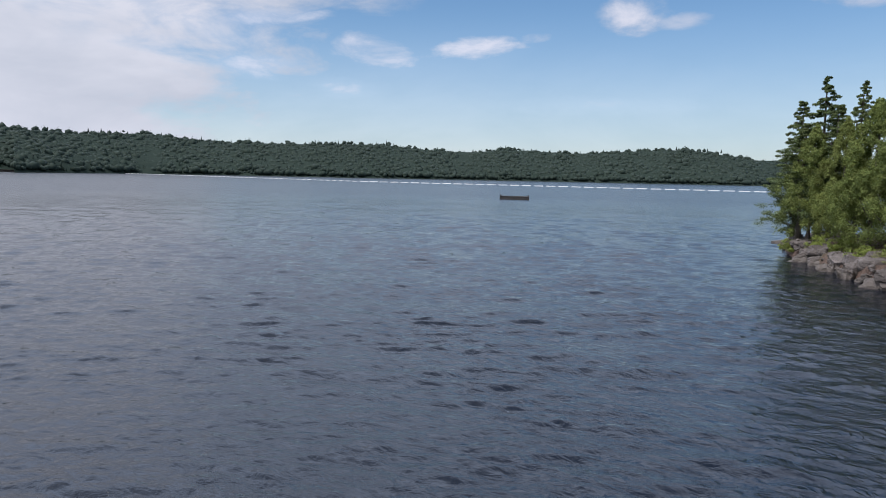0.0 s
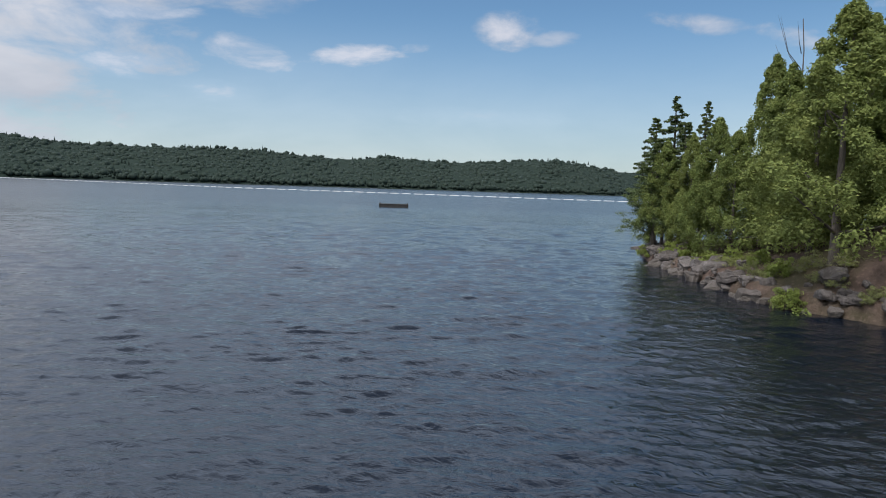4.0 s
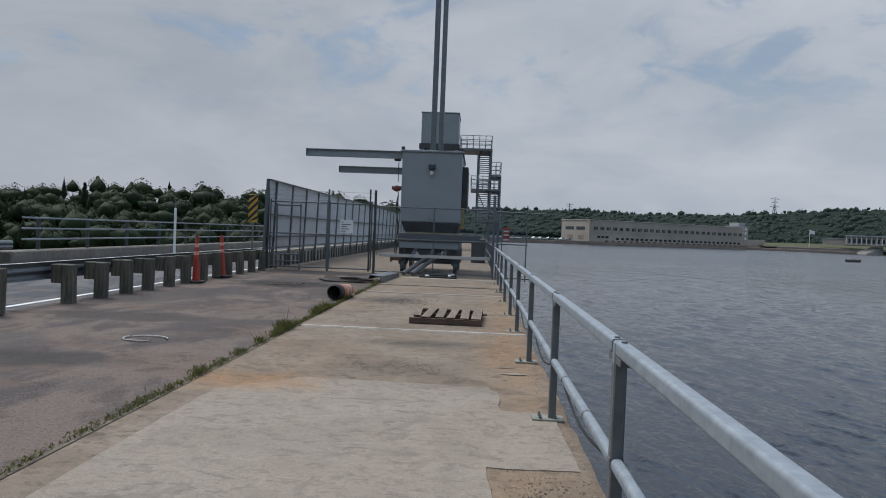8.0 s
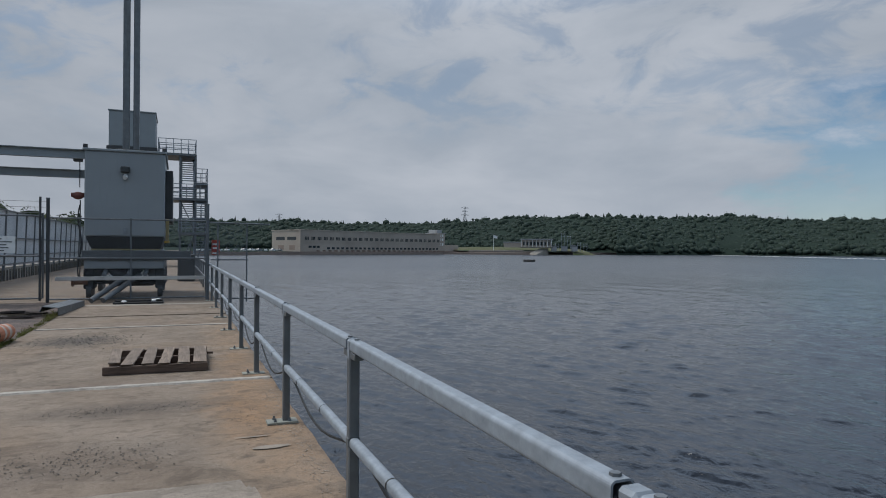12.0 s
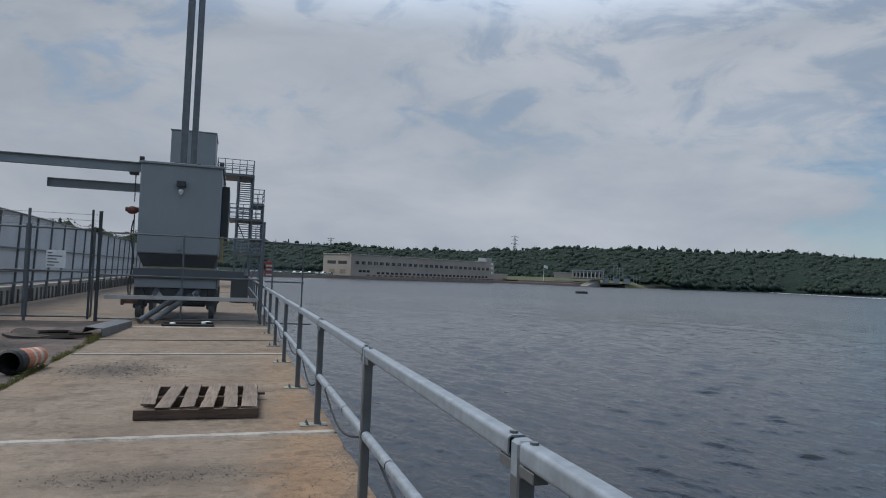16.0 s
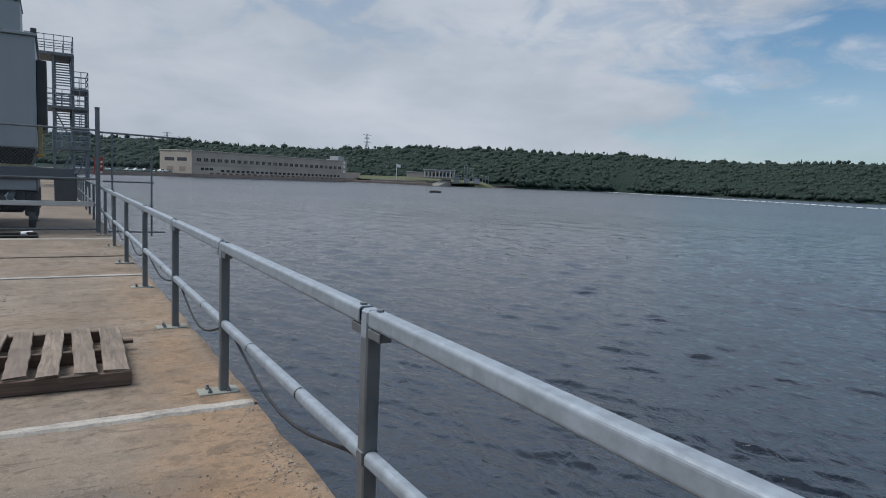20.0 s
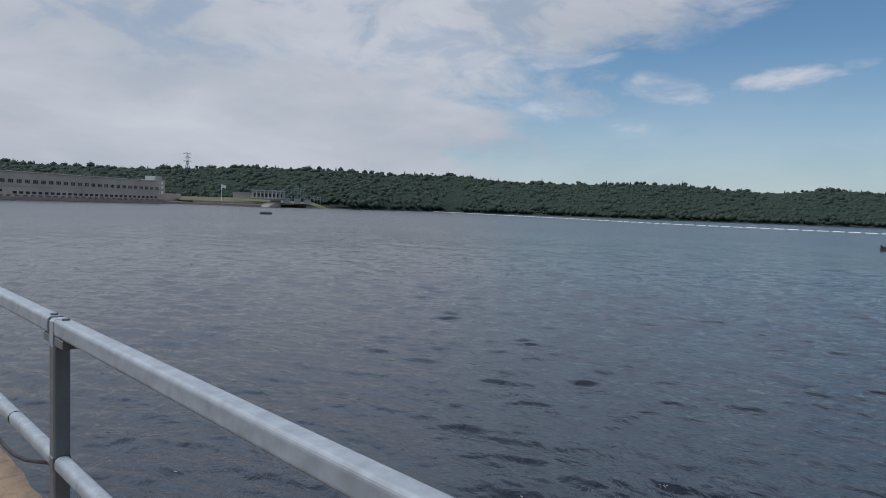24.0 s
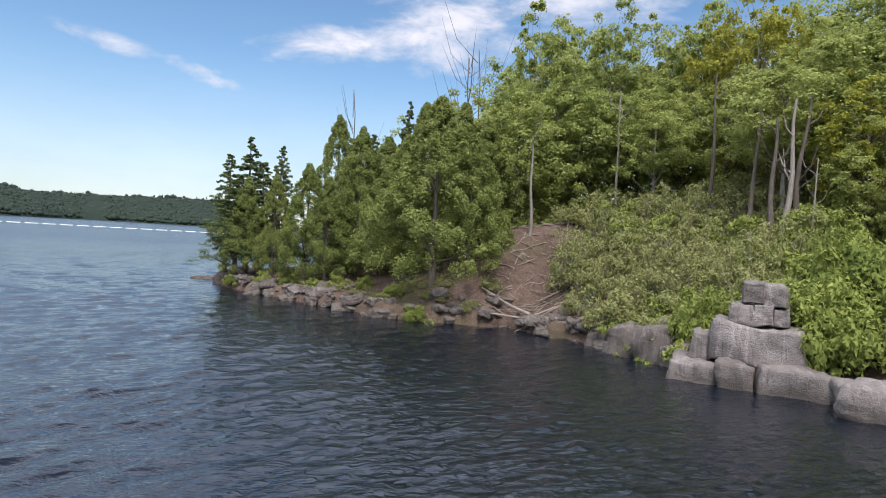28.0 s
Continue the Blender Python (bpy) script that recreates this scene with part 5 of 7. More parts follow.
    # side cabinet and yellow guard towards the lake
    part("side_cabinet", boxed(x1, x1 + 0.22, 18.2, 20.6, 2.35, 4.0, 0.02), M["machine_dark"], g)
    part("ladder_guard", boxed(x1 + 0.02, x1 + 0.12, 17.7, 17.8, 1.75, 2.45, 0.01), M["tarnished"], g)
    part("guard_foot", boxed(x1 - 0.02, x1 + 0.14, 17.66, 17.84, 1.7, 1.76, 0.01), M["yellow"], g)
    # two lifting beams over the road
    for name, xa, y, z in (("lifting_beam", -7.05, 17.6, 4.30), ("lifting_beam", -5.92, 18.1, 3.76)):
        h = 0.135 if z > 4 else 0.12
        prof = [(-0.09, -h), (0.09, -h), (0.09, -h + 0.022), (0.012, -h + 0.022), (0.012, h - 0.022), (0.09, h - 0.022), (0.09, h), (-0.09, h), (-0.09, h - 0.022), (-0.012, h - 0.022), (-0.012, -h + 0.022), (-0.09, -h + 0.022)]
        o = part(name, extrude_y(prof, 0.0, x0 - xa + 0.02), M["machine"], g)
        o.matrix_basis = pose(x0 + 0.02, y, z, 0, 0, 90)
        e = part("beam_end", boxed(xa - 0.008, xa, y - 0.09, y + 0.09, z - h, z + h), M["machine"], g)
    hook = thing("hoist_hook", "red hoist block hanging on a chain from the beam", "hook")
    bm = bmesh.new()
    box(bm, -3.85, -3.6, 17.92, 18.08, 4.12, 4.24, 0.02)
    for k in range(12):
        z = 3.35 + 0.065 * k
        tube(bm, (-3.68, 18.0, z), (-3.68, 18.0, z + 0.05), 0.018, seg=6)
    part("chain", bm, M["machine_dark"], hook)
    bm = bmesh.new()
    bmesh.ops.create_icosphere(bm, subdivisions=2, radius=0.12, matrix=Matrix.Translation((-3.72, 18.0, 3.1)) @ Matrix.Diagonal((1.35, 0.9, 1.0, 1)))
    tube(bm, (-3.9, 18.0, 3.12), (-3.55, 18.0, 3.12), 0.07, seg=10)
    part("block", bm, M["hook_red"], hook, smooth=True)
    part("rope", tubes([((-3.66, 18.0, 2.98), (-3.66, 18.0, 0.5))], 0.018, 6), M["machine_dark"], hook)
    cab = thing("hanging_cable", "dark power cable hanging beside the hoist house", "cable")
    pts = [(-3.62 - 0.05 * math.sin(k * 0.5), 17.6, 2.8 - 0.12 * k) for k in range(19)]
    v, f = beam_mesh(pts, [0.02] * len(pts), 6)
    link("strand", v, f, M["black"], cab, smooth=True)


build_gantry()


def build_far_gantry():
    g = thing("gantry_crane", "tall grey gantry crane house farther along the deck", "gantry")
    x0, x1, y0, y1 = -6.14, -2.72, 54.0, 58.5
    part("house", boxed(x0, x1, y0, y1, 9.65, 12.45, 0.04), M["machine"], g)
    part("roof_trim", boxed(x0 - 0.06, x1 + 0.06, y0 - 0.06, y1 + 0.06, 12.45, 12.55, 0.02), M["machine"], g)
    part("base_frame", boxed(x0 - 0.15, x1 + 0.15, y0 - 0.15, y1 + 0.15, 9.15, 9.65, 0.03), M["machine_dark"], g)
    for x in (x0 + 0.1, x1 - 0.1):
        for y in (y0 + 0.1, y1 - 0.1):
            part("leg", boxed(x - 0.2, x + 0.2, y - 0.2, y + 0.2, 0.5, 9.15, 0.02), M["machine"], g)
            part("bogie", boxed(x - 0.2, x + 0.2, y - 0.5, y + 0.5, 0.0, 0.5, 0.05), M["machine_dark"], g)
    part("brace", tubes([((x0 + 0.1, y0 + 0.1, 1.0), (x1 - 0.1, y0 + 0.1, 9.0)), ((x1 - 0.1, y0 + 0.1, 1.0), (x0 + 0.1, y0 + 0.1, 9.0))], 0.07), M["machine_dark"], g)


build_far_gantry()


def build_stairs():
    s = thing("stair_tower", "galvanized stair tower with railed landings behind the gantry", "stairs", at=Matrix.Translation((0.25, 0, 0)))
    ya, yb = 54.0, 57.2
    for x, top in ((-1.08, 9.3), (0.12, 9.3), (1.02, 6.9)):
        for y in (ya, yb):
            part("column", boxed(x - 0.08, x + 0.08, y - 0.08, y + 0.08, 0, top, 0.01), M["galv_dark"], s)

    def landing(x0, x1, z, n):
        part("landing", boxed(x0, x1, ya - 0.2, yb + 0.2, z - 0.2, z, 0.01), M["galv_dark"], s)
        for zz in (0.4, 0.78, 1.15):
            for yy in (ya - 0.2, yb + 0.2):
                part("landing_rail", tubes([((x0, yy, z + zz), (x1, yy, z + zz))], 0.03, 6), M["galv"], s)
            for xx in (x0, x1):
                part("landing_rail", tubes([((xx, ya - 0.2, z + zz), (xx, yb + 0.2, z + zz))], 0.03, 6), M["galv"], s)
        for k in range(n + 1):
            for yy in (ya - 0.2, yb + 0.2):
                part("rail_post", tubes([((x0 + (x1 - x0) * k / n, yy, z), (x0 + (x1 - x0) * k / n, yy, z + 1.15))], 0.03, 6), M["galv"], s)

    landing(-2.75, 0.14, 9.32, 5)
    landing(0.18, 1.05, 6.95, 2)
    landing(-1.65, 1.06, 5.65, 5)
    landing(0.18, 1.02, 4.05, 2)
    landing(-1.2, 1.15, 2.8, 4)
    for x, z0, z1 in ((-0.48, 6.9, 9.2), (-0.48, 5.65, 6.95), (0.6, 4.05, 5.55), (-0.48, 2.8, 5.5), (0.6, 2.8, 4.05), (0.5, 0.0, 2.7)):
        bm = bmesh.new()
        for dx in (-0.48, 0.48):
            tube(bm, (x + dx, ya, z0), (x + dx, yb - 0.4, z1), 0.06, seg=6)
            tube(bm, (x + dx, ya, z0 + 1.0), (x + dx, yb - 0.4, z1 + 1.0), 0.025, seg=6)
        n = int((z1 - z0) / 0.22)
        for k in range(1, n + 1):
            f = k / (n + 1)
            yc = ya + (yb - 0.4 - ya) * f
            box(bm, x - 0.48, x + 0.48, yc - 0.13, yc + 0.13, z0 + (z1 - z0) * f - 0.03, z0 + (z1 - z0) * f + 0.03)
        part("flight", bm, M["galv"], s)
    part("brace", tubes([((-1.08, ya, 5.5), (0.1, ya, 2.9)), ((-1.08, ya, 0.1), (0.1, ya, 2.7)), ((0.12, ya, 0.1), (1.0, ya, 2.7))], 0.045), M["galv_dark"], s)
    m2 = thing("deck_machinery", "low grey machinery cabinets beyond the gantry on the deck", "cabinet")
    part("cabinet", boxed(-0.95, -0.2, 28.0, 29.2, 0, 1.25, 0.03), M["machine_dark"], m2)
    part("cabinet", boxed(-2.9, -1.6, 31.0, 32.4, 0, 1.5, 0.03), M["machine"], m2)
    sg = thing("warning_sign", "red and white warning sign facing the lake", "sign")
    part("board", boxed(1.92, 2.62, 60.0, 60.04, 1.25, 2.25, 0.01), M["red"], sg)
    part("lower_board", boxed(1.92, 2.62, 59.99, 60.03, 0.86, 1.22, 0.01), M["red"], sg)
    for a, b, z in ((2.0, 2.54, 1.86), (2.02, 2.5, 1.5), (2.0, 2.54, 1.02)):
        part("lettering", boxed(a, b, 59.97, 59.985, z - 0.07, z + 0.09), M["white"], sg)
    part("bracket", tubes([((0.1, 60.06, 1.0), (1.95, 60.06, 1.0)), ((0.1, 60.06, 2.1), (1.95, 60.06, 2.1))], 0.03), M["galv_dark"], sg)
    part("leg", tubes([((0.1, 60.06, 0.0), (0.1, 60.06, 2.15))], 0.05), M["galv_dark"], sg)


build_stairs()


# ---- on the lake ----
def raft(x, y, w, d, rz):
    r = thing("swim_raft", "dark floating timber raft on drums in the lake", "raft", "rafts on the lake", pose(x, y, WATER_Z, 0, 0, rz))
    part("frame", boxed(-w / 2, w / 2, -d / 2, d / 2, -0.08, 0.48, 0.03), M["raft_wood"], r)
    n = 10
    for k in range(n):
        a = -w / 2 + w * k / n
        part("board", boxed(a + 0.02, a + w / n - 0.02, -d / 2 - 0.04, d / 2 + 0.04, 0.485, 0.54, 0.006), M["raft_wood"], r)
    for x in (-w * 0.36, -w * 0.12, w * 0.12, w * 0.36):
        bm = bmesh.new()
        tube(bm, (x, -d / 2 + 0.15, 0.1), (x, d / 2 - 0.15, 0.1), 0.2, seg=14)
        part("float", bm, M["black"], r)
    for sx in (-1, 1):
        for k in range(4):
            part("bollard", boxed(sx * (w / 2 - 0.15) - 0.08, sx * (w / 2 - 0.15) + 0.08, -d / 2 + 0.3 + k * (d - 0.6) / 3 - 0.08, -d / 2 + 0.3 + k * (d - 0.6) / 3 + 0.08, 0.54, 0.74, 0.01), M["raft_wood"], r)


raft(100.0, 174.2, 3.6, 2.6, 42)
raft(109.6, 19.9, 5.0, 2.8, -76)


def build_boom():
    b = thing("float_boom", "line of pale floats strung across the lake", "boom")
    bm = bmesh.new()
    tube(bm, (-2.1, 0, 0.05), (2.1, 0, 0.05), 0.17, seg=10)
    first = None
    n = 116
    for k in range(n):
        f = k / (n - 1)
        y = -140 + 640 * f
        x = 272 + 22 * math.sin(f * 3.1) + max(0, f - 0.45) * 330
        x2 = 272 + 22 * math.sin((f + 0.005) * 3.1) + max(0, f + 0.005 - 0.45) * 330
        m = pose(x, y, WATER_Z, 0, 0, math.degrees(math.atan2(3.2, x2 - x)))
        if first is None:
            first = part("float", bm, M["white"], b)
            first.matrix_basis = m
        else:
            again(first, "float", m, b)


build_boom()


# ---- powerhouse ----
def build_powerhouse():
    ang = 27.8
    p = thing("powerhouse", "long tan concrete powerhouse at the water's edge", "building", at=pose(65.0, 382.0, 0, 0, 0, ang))
    L, D, H, z0 = 126.0, 28.0, 11.9, -2.4
    part("wall", boxed(0, L, 0, D, z0, H, 0.1), M["house"], p)
    part("parapet", boxed(-0.3, L + 0.3, -0.3, D + 0.3, H, H + 0.5, 0.05), M["house"], p)
    part("roof", boxed(0.3, L - 0.3, 0.3, D - 0.3, H + 0.5, H + 0.56), M["roof"], p)
    part("band", boxed(-0.2, L, -0.25, 0.0, 4.9, 5.3), M["house"], p)
    part("plinth", boxed(-6, L + 12, -3.0, 0.0, z0, -0.6, 0.1), M["house_dark"], p)
    win = part("window", boxed(0, 3.0, -0.03, 0.02, 6.4, 8.3), M["glass_dark"], p)
    win.matrix_basis = Matrix.Translation((3.2, 0, 0))
    frame_bm = bmesh.new()
    for xx in (0.0, 1.0, 2.0, 3.0):
        box(frame_bm, xx - 0.08, xx + 0.08, -0.1, 0.0, 6.3, 8.4)
    box(frame_bm, -0.1, 3.1, -0.1, 0.0, 6.25, 6.4), box(frame_bm, -0.1, 3.1, -0.1, 0.0, 8.3, 8.45)
    fr = part("window_frame", frame_bm, M["house"], win)
    for k in range(1, 26):
        w = again(win, "window", Matrix.Translation((3.2 + 4.75 * k, 0, 0)), p)
        again(fr, "window_frame", Matrix.Identity(4), w)
    lo = part("opening", boxed(0, 2.3, -0.05, 0.02, 0.9, 2.2), M["glass_dark"], p)
    lo.matrix_basis = Matrix.Translation((20, 0, 0))
    for k in range(1, 28):
        again(lo, "opening", Matrix.Translation((20 + 3.75 * k, 0, 0)), p)
    for k in range(3):
        again(lo, "opening", Matrix.Translation((6 + 3 * k, 0, 0.8)), p)
    for k in range(26):
        part("bay", boxed(4.6 * k + 12, 4.6 * k + 12.6, -2.6, 0, z0, 0.4), M["house_dark"], p)
    # end wall openings, facing the dam
    for a in (4.0, 15.0):
        part("window", boxed(-0.05, 0.02, a, a + 8.5, 6.3, 8.2), M["glass_dark"], p)
        part("lower_panel", boxed(-0.06, 0.02, a + 1, a + 6.5, 0.5, 3.2), M["house_dark"], p)
    part("pier", boxed(-0.35, 0.2, -0.4, 0.4, z0, H), M["house"], p)
    part("tower", boxed(L - 1, L + 7.5, 2, 14, z0, 13.2, 0.1), M["house"], p)
    part("tower_top", boxed(L + 0.5, L + 6.5, 4, 12, 13.2, 15.6, 0.1), M["roof"], p)
    part("tower_cap", boxed(L - 2, L + 9, 2, 13, 12.9, 13.4, 0.05), M["roof"], p)
    for z in (4.0, 7.6, 10.4):
        part("tower_window", boxed(L + 1, L + 2.6, 1.93, 2.02, z, z + 1.8), M["white"], p)
        part("tower_window", boxed(L + 4, L + 5.6, 1.93, 2.02, z, z + 1.8), M["white"], p)
    part("annex", boxed(L, L + 26, 4, 22, z0, 4.6, 0.1), M["house"], p)
    part("deck_wall", boxed(L, L + 130, -2, 3, z0, 0.2, 0.1), M["house_dark"], p)


build_powerhouse()


def pylon(x, y, z, h, rz):
    p = thing("transmission_tower", "steel lattice transmission tower on the far hill", "tower", "far transmission towers", pose(x, y, z, 0, 0, rz))
    bm = bmesh.new()
    b, t = h * 0.1, h * 0.018
    for sx in (-1, 1):
        for sy in (-1, 1):
            tube(bm, (sx * b, sy * b, 0), (sx * t, sy * t, h * 0.72), h * 0.008, seg=4)
            tube(bm, (sx * t, sy * t, h * 0.72), (sx * t, sy * t, h), h * 0.007, seg=4)
    part("legs", bm, M["galv_dark"], p)
    bm = bmesh.new()
    for k in range(9):
        f, g = k / 9, (k + 1) / 9
        wa, wb = b + (t - b) * f, b + (t - b) * g
        for sy in (-1, 1):
            tube(bm, (-wa, sy * wa, h * 0.72 * f), (wb, sy * wb, h * 0.72 * g), h * 0.004, seg=3)
            tube(bm, (wa, sy * wa, h * 0.72 * f), (-wb, sy * wb, h * 0.72 * g), h * 0.004, seg=3)
    part("bracing", bm, M["galv_dark"], p)
    for f, w in ((0.7, 0.2), (0.84, 0.15), (0.97, 0.2)):
        part("cross_arm", tubes([((-h * w, 0, h * f), (h * w, 0, h * f)), ((-h * w, 0, h * f), (0, 0, h * f + h * 0.05)), ((h * w, 0, h * f), (0, 0, h * f + h * 0.05))], h * 0.005, 4), M["galv_dark"], p)


pylon(306, 690, 20, 30, 20)
pylon(105, 758, 18, 22, 10)


def build_far_station():
    ang = -29.0
    b = thing("station_building", "long pale flat-roofed station building on a cleared bank", "building", at=pose(229.0, 416.0, 0, 0, 0, ang))
    part("wall", boxed(1.0, 22.0, 2.0, 10.0, 3.2, 8.6, 0.05), M["house"], b)
    part("roof", boxed(0.0, 23.5, 0.5, 11.0, 8.6, 9.4, 0.05), M["roof"], b)
    part("porch_floor", boxed(0.0, 23.5, 0.0, 2.0, 2.9, 3.5, 0.05), M["wall"], b)
    for k in range(9):
        part("column", boxed(0.6 + 2.7 * k, 1.0 + 2.7 * k, 0.7, 1.1, 3.5, 8.6, 0.03), M["white"], b)
    for k in range(8):
        part("window", boxed(2.0 + 2.5 * k, 3.6 + 2.5 * k, 1.94, 2.02, 4.6, 7.2), M["glass_dark"], b)
    part("wing", boxed(-12.0, 1.0, 4.0, 10.0, 3.2, 6.6, 0.05), M["house"], b)
    part("wing_roof", boxed(-12.5, 1.0, 3.5, 10.5, 6.6, 7.2, 0.05), M["roof"], b)
    fl = thing("flagpole", "tall pale flagpole with a white flag", "flagpole", at=pose(212.0, 425.0, 0, 0, 0, 0))
    part("pole", tubes([((0, 0, 0.5), (0, 0, 12.3))], 0.16), M["white"], fl)
    vs = [(0.1 + 0.5 * k, 0.25 * math.sin(k * 1.1), z - 0.12 * k) for k in range(7) for z in (12.0, 9.9)]
    vs += [(x, y + 0.04, z) for x, y, z in vs]
    fs = [(2 * k, 2 * k + 1, 2 * k + 3, 2 * k + 2) for k in range(6)] + [(14 + 2 * k, 16 + 2 * k, 17 + 2 * k, 15 + 2 * k) for k in range(6)]
    link("flag", vs, fs, M["white"], fl)
    bank = thing("retaining_wall", "low pale embankment wall along the far shore", "wall", at=pose(195.8, 433.0, 0, 0, 0, -26.7))
    part("face", boxed(0, 40.0, -1.5, 3.0, -2.6, 0.9, 0.3), M["wall"], bank)
    part("toe", boxed(-18, 44.0, -3.4, -1.5, -2.6, -0.6, 0.2), M["house_dark"], bank)
    rampo = thing("boat_ramp", "sloping pale boat ramp down to the lake", "ramp", at=pose(233.0, 414.0, 0, 0, 0, -28))
    vs = [(-1, -3, -2.5), (6, -3, -2.5), (16, 3, 2.6), (10, 3, 2.6), (-1, -3, -2.8), (6, -3, -2.8), (16, 3, -2.8), (10, 3, -2.8)]
    link("slab", vs, [(0, 1, 2, 3), (4, 7, 6, 5), (0, 4, 5, 1), (1, 5, 6, 2), (2, 6, 7, 3), (3, 7, 4, 0)], M["strip"], rampo)
    rg = random.Random(9)
    for k in range(6):
        x, y = 252 + 3.4 * k, 403 - 1.9 * k + rg.uniform(-1, 1)
        h = rg.uniform(9, 14) if k in (1, 2) else rg.uniform(5, 8)
        s = thing("switch_rack", "grey steel substation rack on the far bank", "rack", "substation racks", pose(x, y, 0, 0, 0, ang))
        for dx in (-1.1, 1.1):
            part("post", tubes([((dx, 0, 0.5), (dx, 0, h))], 0.14, 5), M["galv"], s)
        for z in (h - 0.4, h - 2.0):
            part("bar", tubes([((-1.6, 0, z), (1.6, 0, z))], 0.12, 5), M["galv"], s)
    for k in range(3):
        x, y = 249 + 6.0 * k, 406 - 4.0 * k
        hut = thing("equipment_hut", "small pale equipment hut on the far bank", "hut", "far huts", pose(x, y, 0, 0, 0, ang))
        part("wall", boxed(0, 4.2, 0, 3.0, 0.5, 4.2, 0.05), M["roof"], hut)
        part("roof", boxed(-0.3, 4.5, -0.3, 3.3, 4.2, 4.5, 0.03), M["galv_dark"], hut)
    gb = link("grass_bank", [(190, 440, 0.6), (236, 416, 1.0), (262, 399, 0.6), (276, 396, -0.6), (290, 430, 2.0), (262, 470, 4.0), (200, 490, 3.0), (278, 390, -3.0), (261, 395, -3.0)], [(0, 1, 2, 3, 4, 5, 6), (2, 8, 7, 3)], M["grass_land"])
    tagged(gb, "mown green bank round the far station", "ground", kind="structure")


build_far_station()

# ---- land ----
SKYLINE = ((-60, 2.3), (-45, 2.2), (-37, 2.3), (-30, 2.8), (-19, 2.75), (-10, 2.6), (0, 2.3), (5, 2.4), (9, 2.5), (12, 2.3), (17, 2.3), (21, 2.4), (24, 2.6), (29, 2.95), (33, 2.95),
           (36, 3.0), (41, 2.75), (45.8, 3.0), (51, 2.5), (57, 2.55), (62, 2.7), (65, 2.66), (69, 2.3), (72, 2.15), (75.5, 2.5), (82, 2.2), (85, 2.42), (90, 2.65), (92, 2.4), (95.5, 1.75), (101, 1.85), (108, 2.1), (118, 2.3), (130, 2.4), (150, 2.4))
SHORE_R = ((-60, 420), (0, 400), (6, 430), (20, 520), (25, 540), (32, 480), (37, 520), (46, 640), (62, 640), (80, 700), (95, 760), (100, 900), (150, 900))


def table(t, a):
    for (a0, v0), (a1, v1) in zip(t, t[1:]):
        if a <= a1:
            f = max(0.0, (a - a0) / (a1 - a0))
            return v0 + (v1 - v0) * f
    return t[-1][1]


def leaf_cards(c, nrm, size, rng, spread=0.7, slim=0.55):
    """Small folded leaf sprays at places c that lean towards nrm: verts and quads."""
    n = len(c)
    d = rng.normal(size=(n, 3)) * spread + nrm
    d /= np.linalg.norm(d, axis=1, keepdims=True) + 1e-9
    u = np.cross(d, rng.normal(size=(n, 3)))
    u /= np.linalg.norm(u, axis=1, keepdims=True) + 1e-9
    w = np.cross(d, u)
    s = (size * rng.uniform(0.6, 1.35, n))[:, None]
    vs = np.stack([c - u * s, c - w * s * slim + d * s * 0.25, c + u * s - d * s * 0.15, c + w * s * slim + d * s * 0.25], 1).reshape(-1, 3)
    return vs


def card_mesh(name, vs):
    n = len(vs) // 4
    me = bpy.data.meshes.new(name)
    me.vertices.add(len(vs)), me.loops.add(4 * n), me.polygons.add(n)
    me.vertices.foreach_set("co", np.asarray(vs, np.float32).ravel())
    me.loops.foreach_set("vertex_index", np.arange(4 * n, dtype=np.int32))
    me.polygons.foreach_set("loop_start", np.arange(0, 4 * n, 4, dtype=np.int32))
    me.update(calc_edges=True)
    me.validate()
    return me


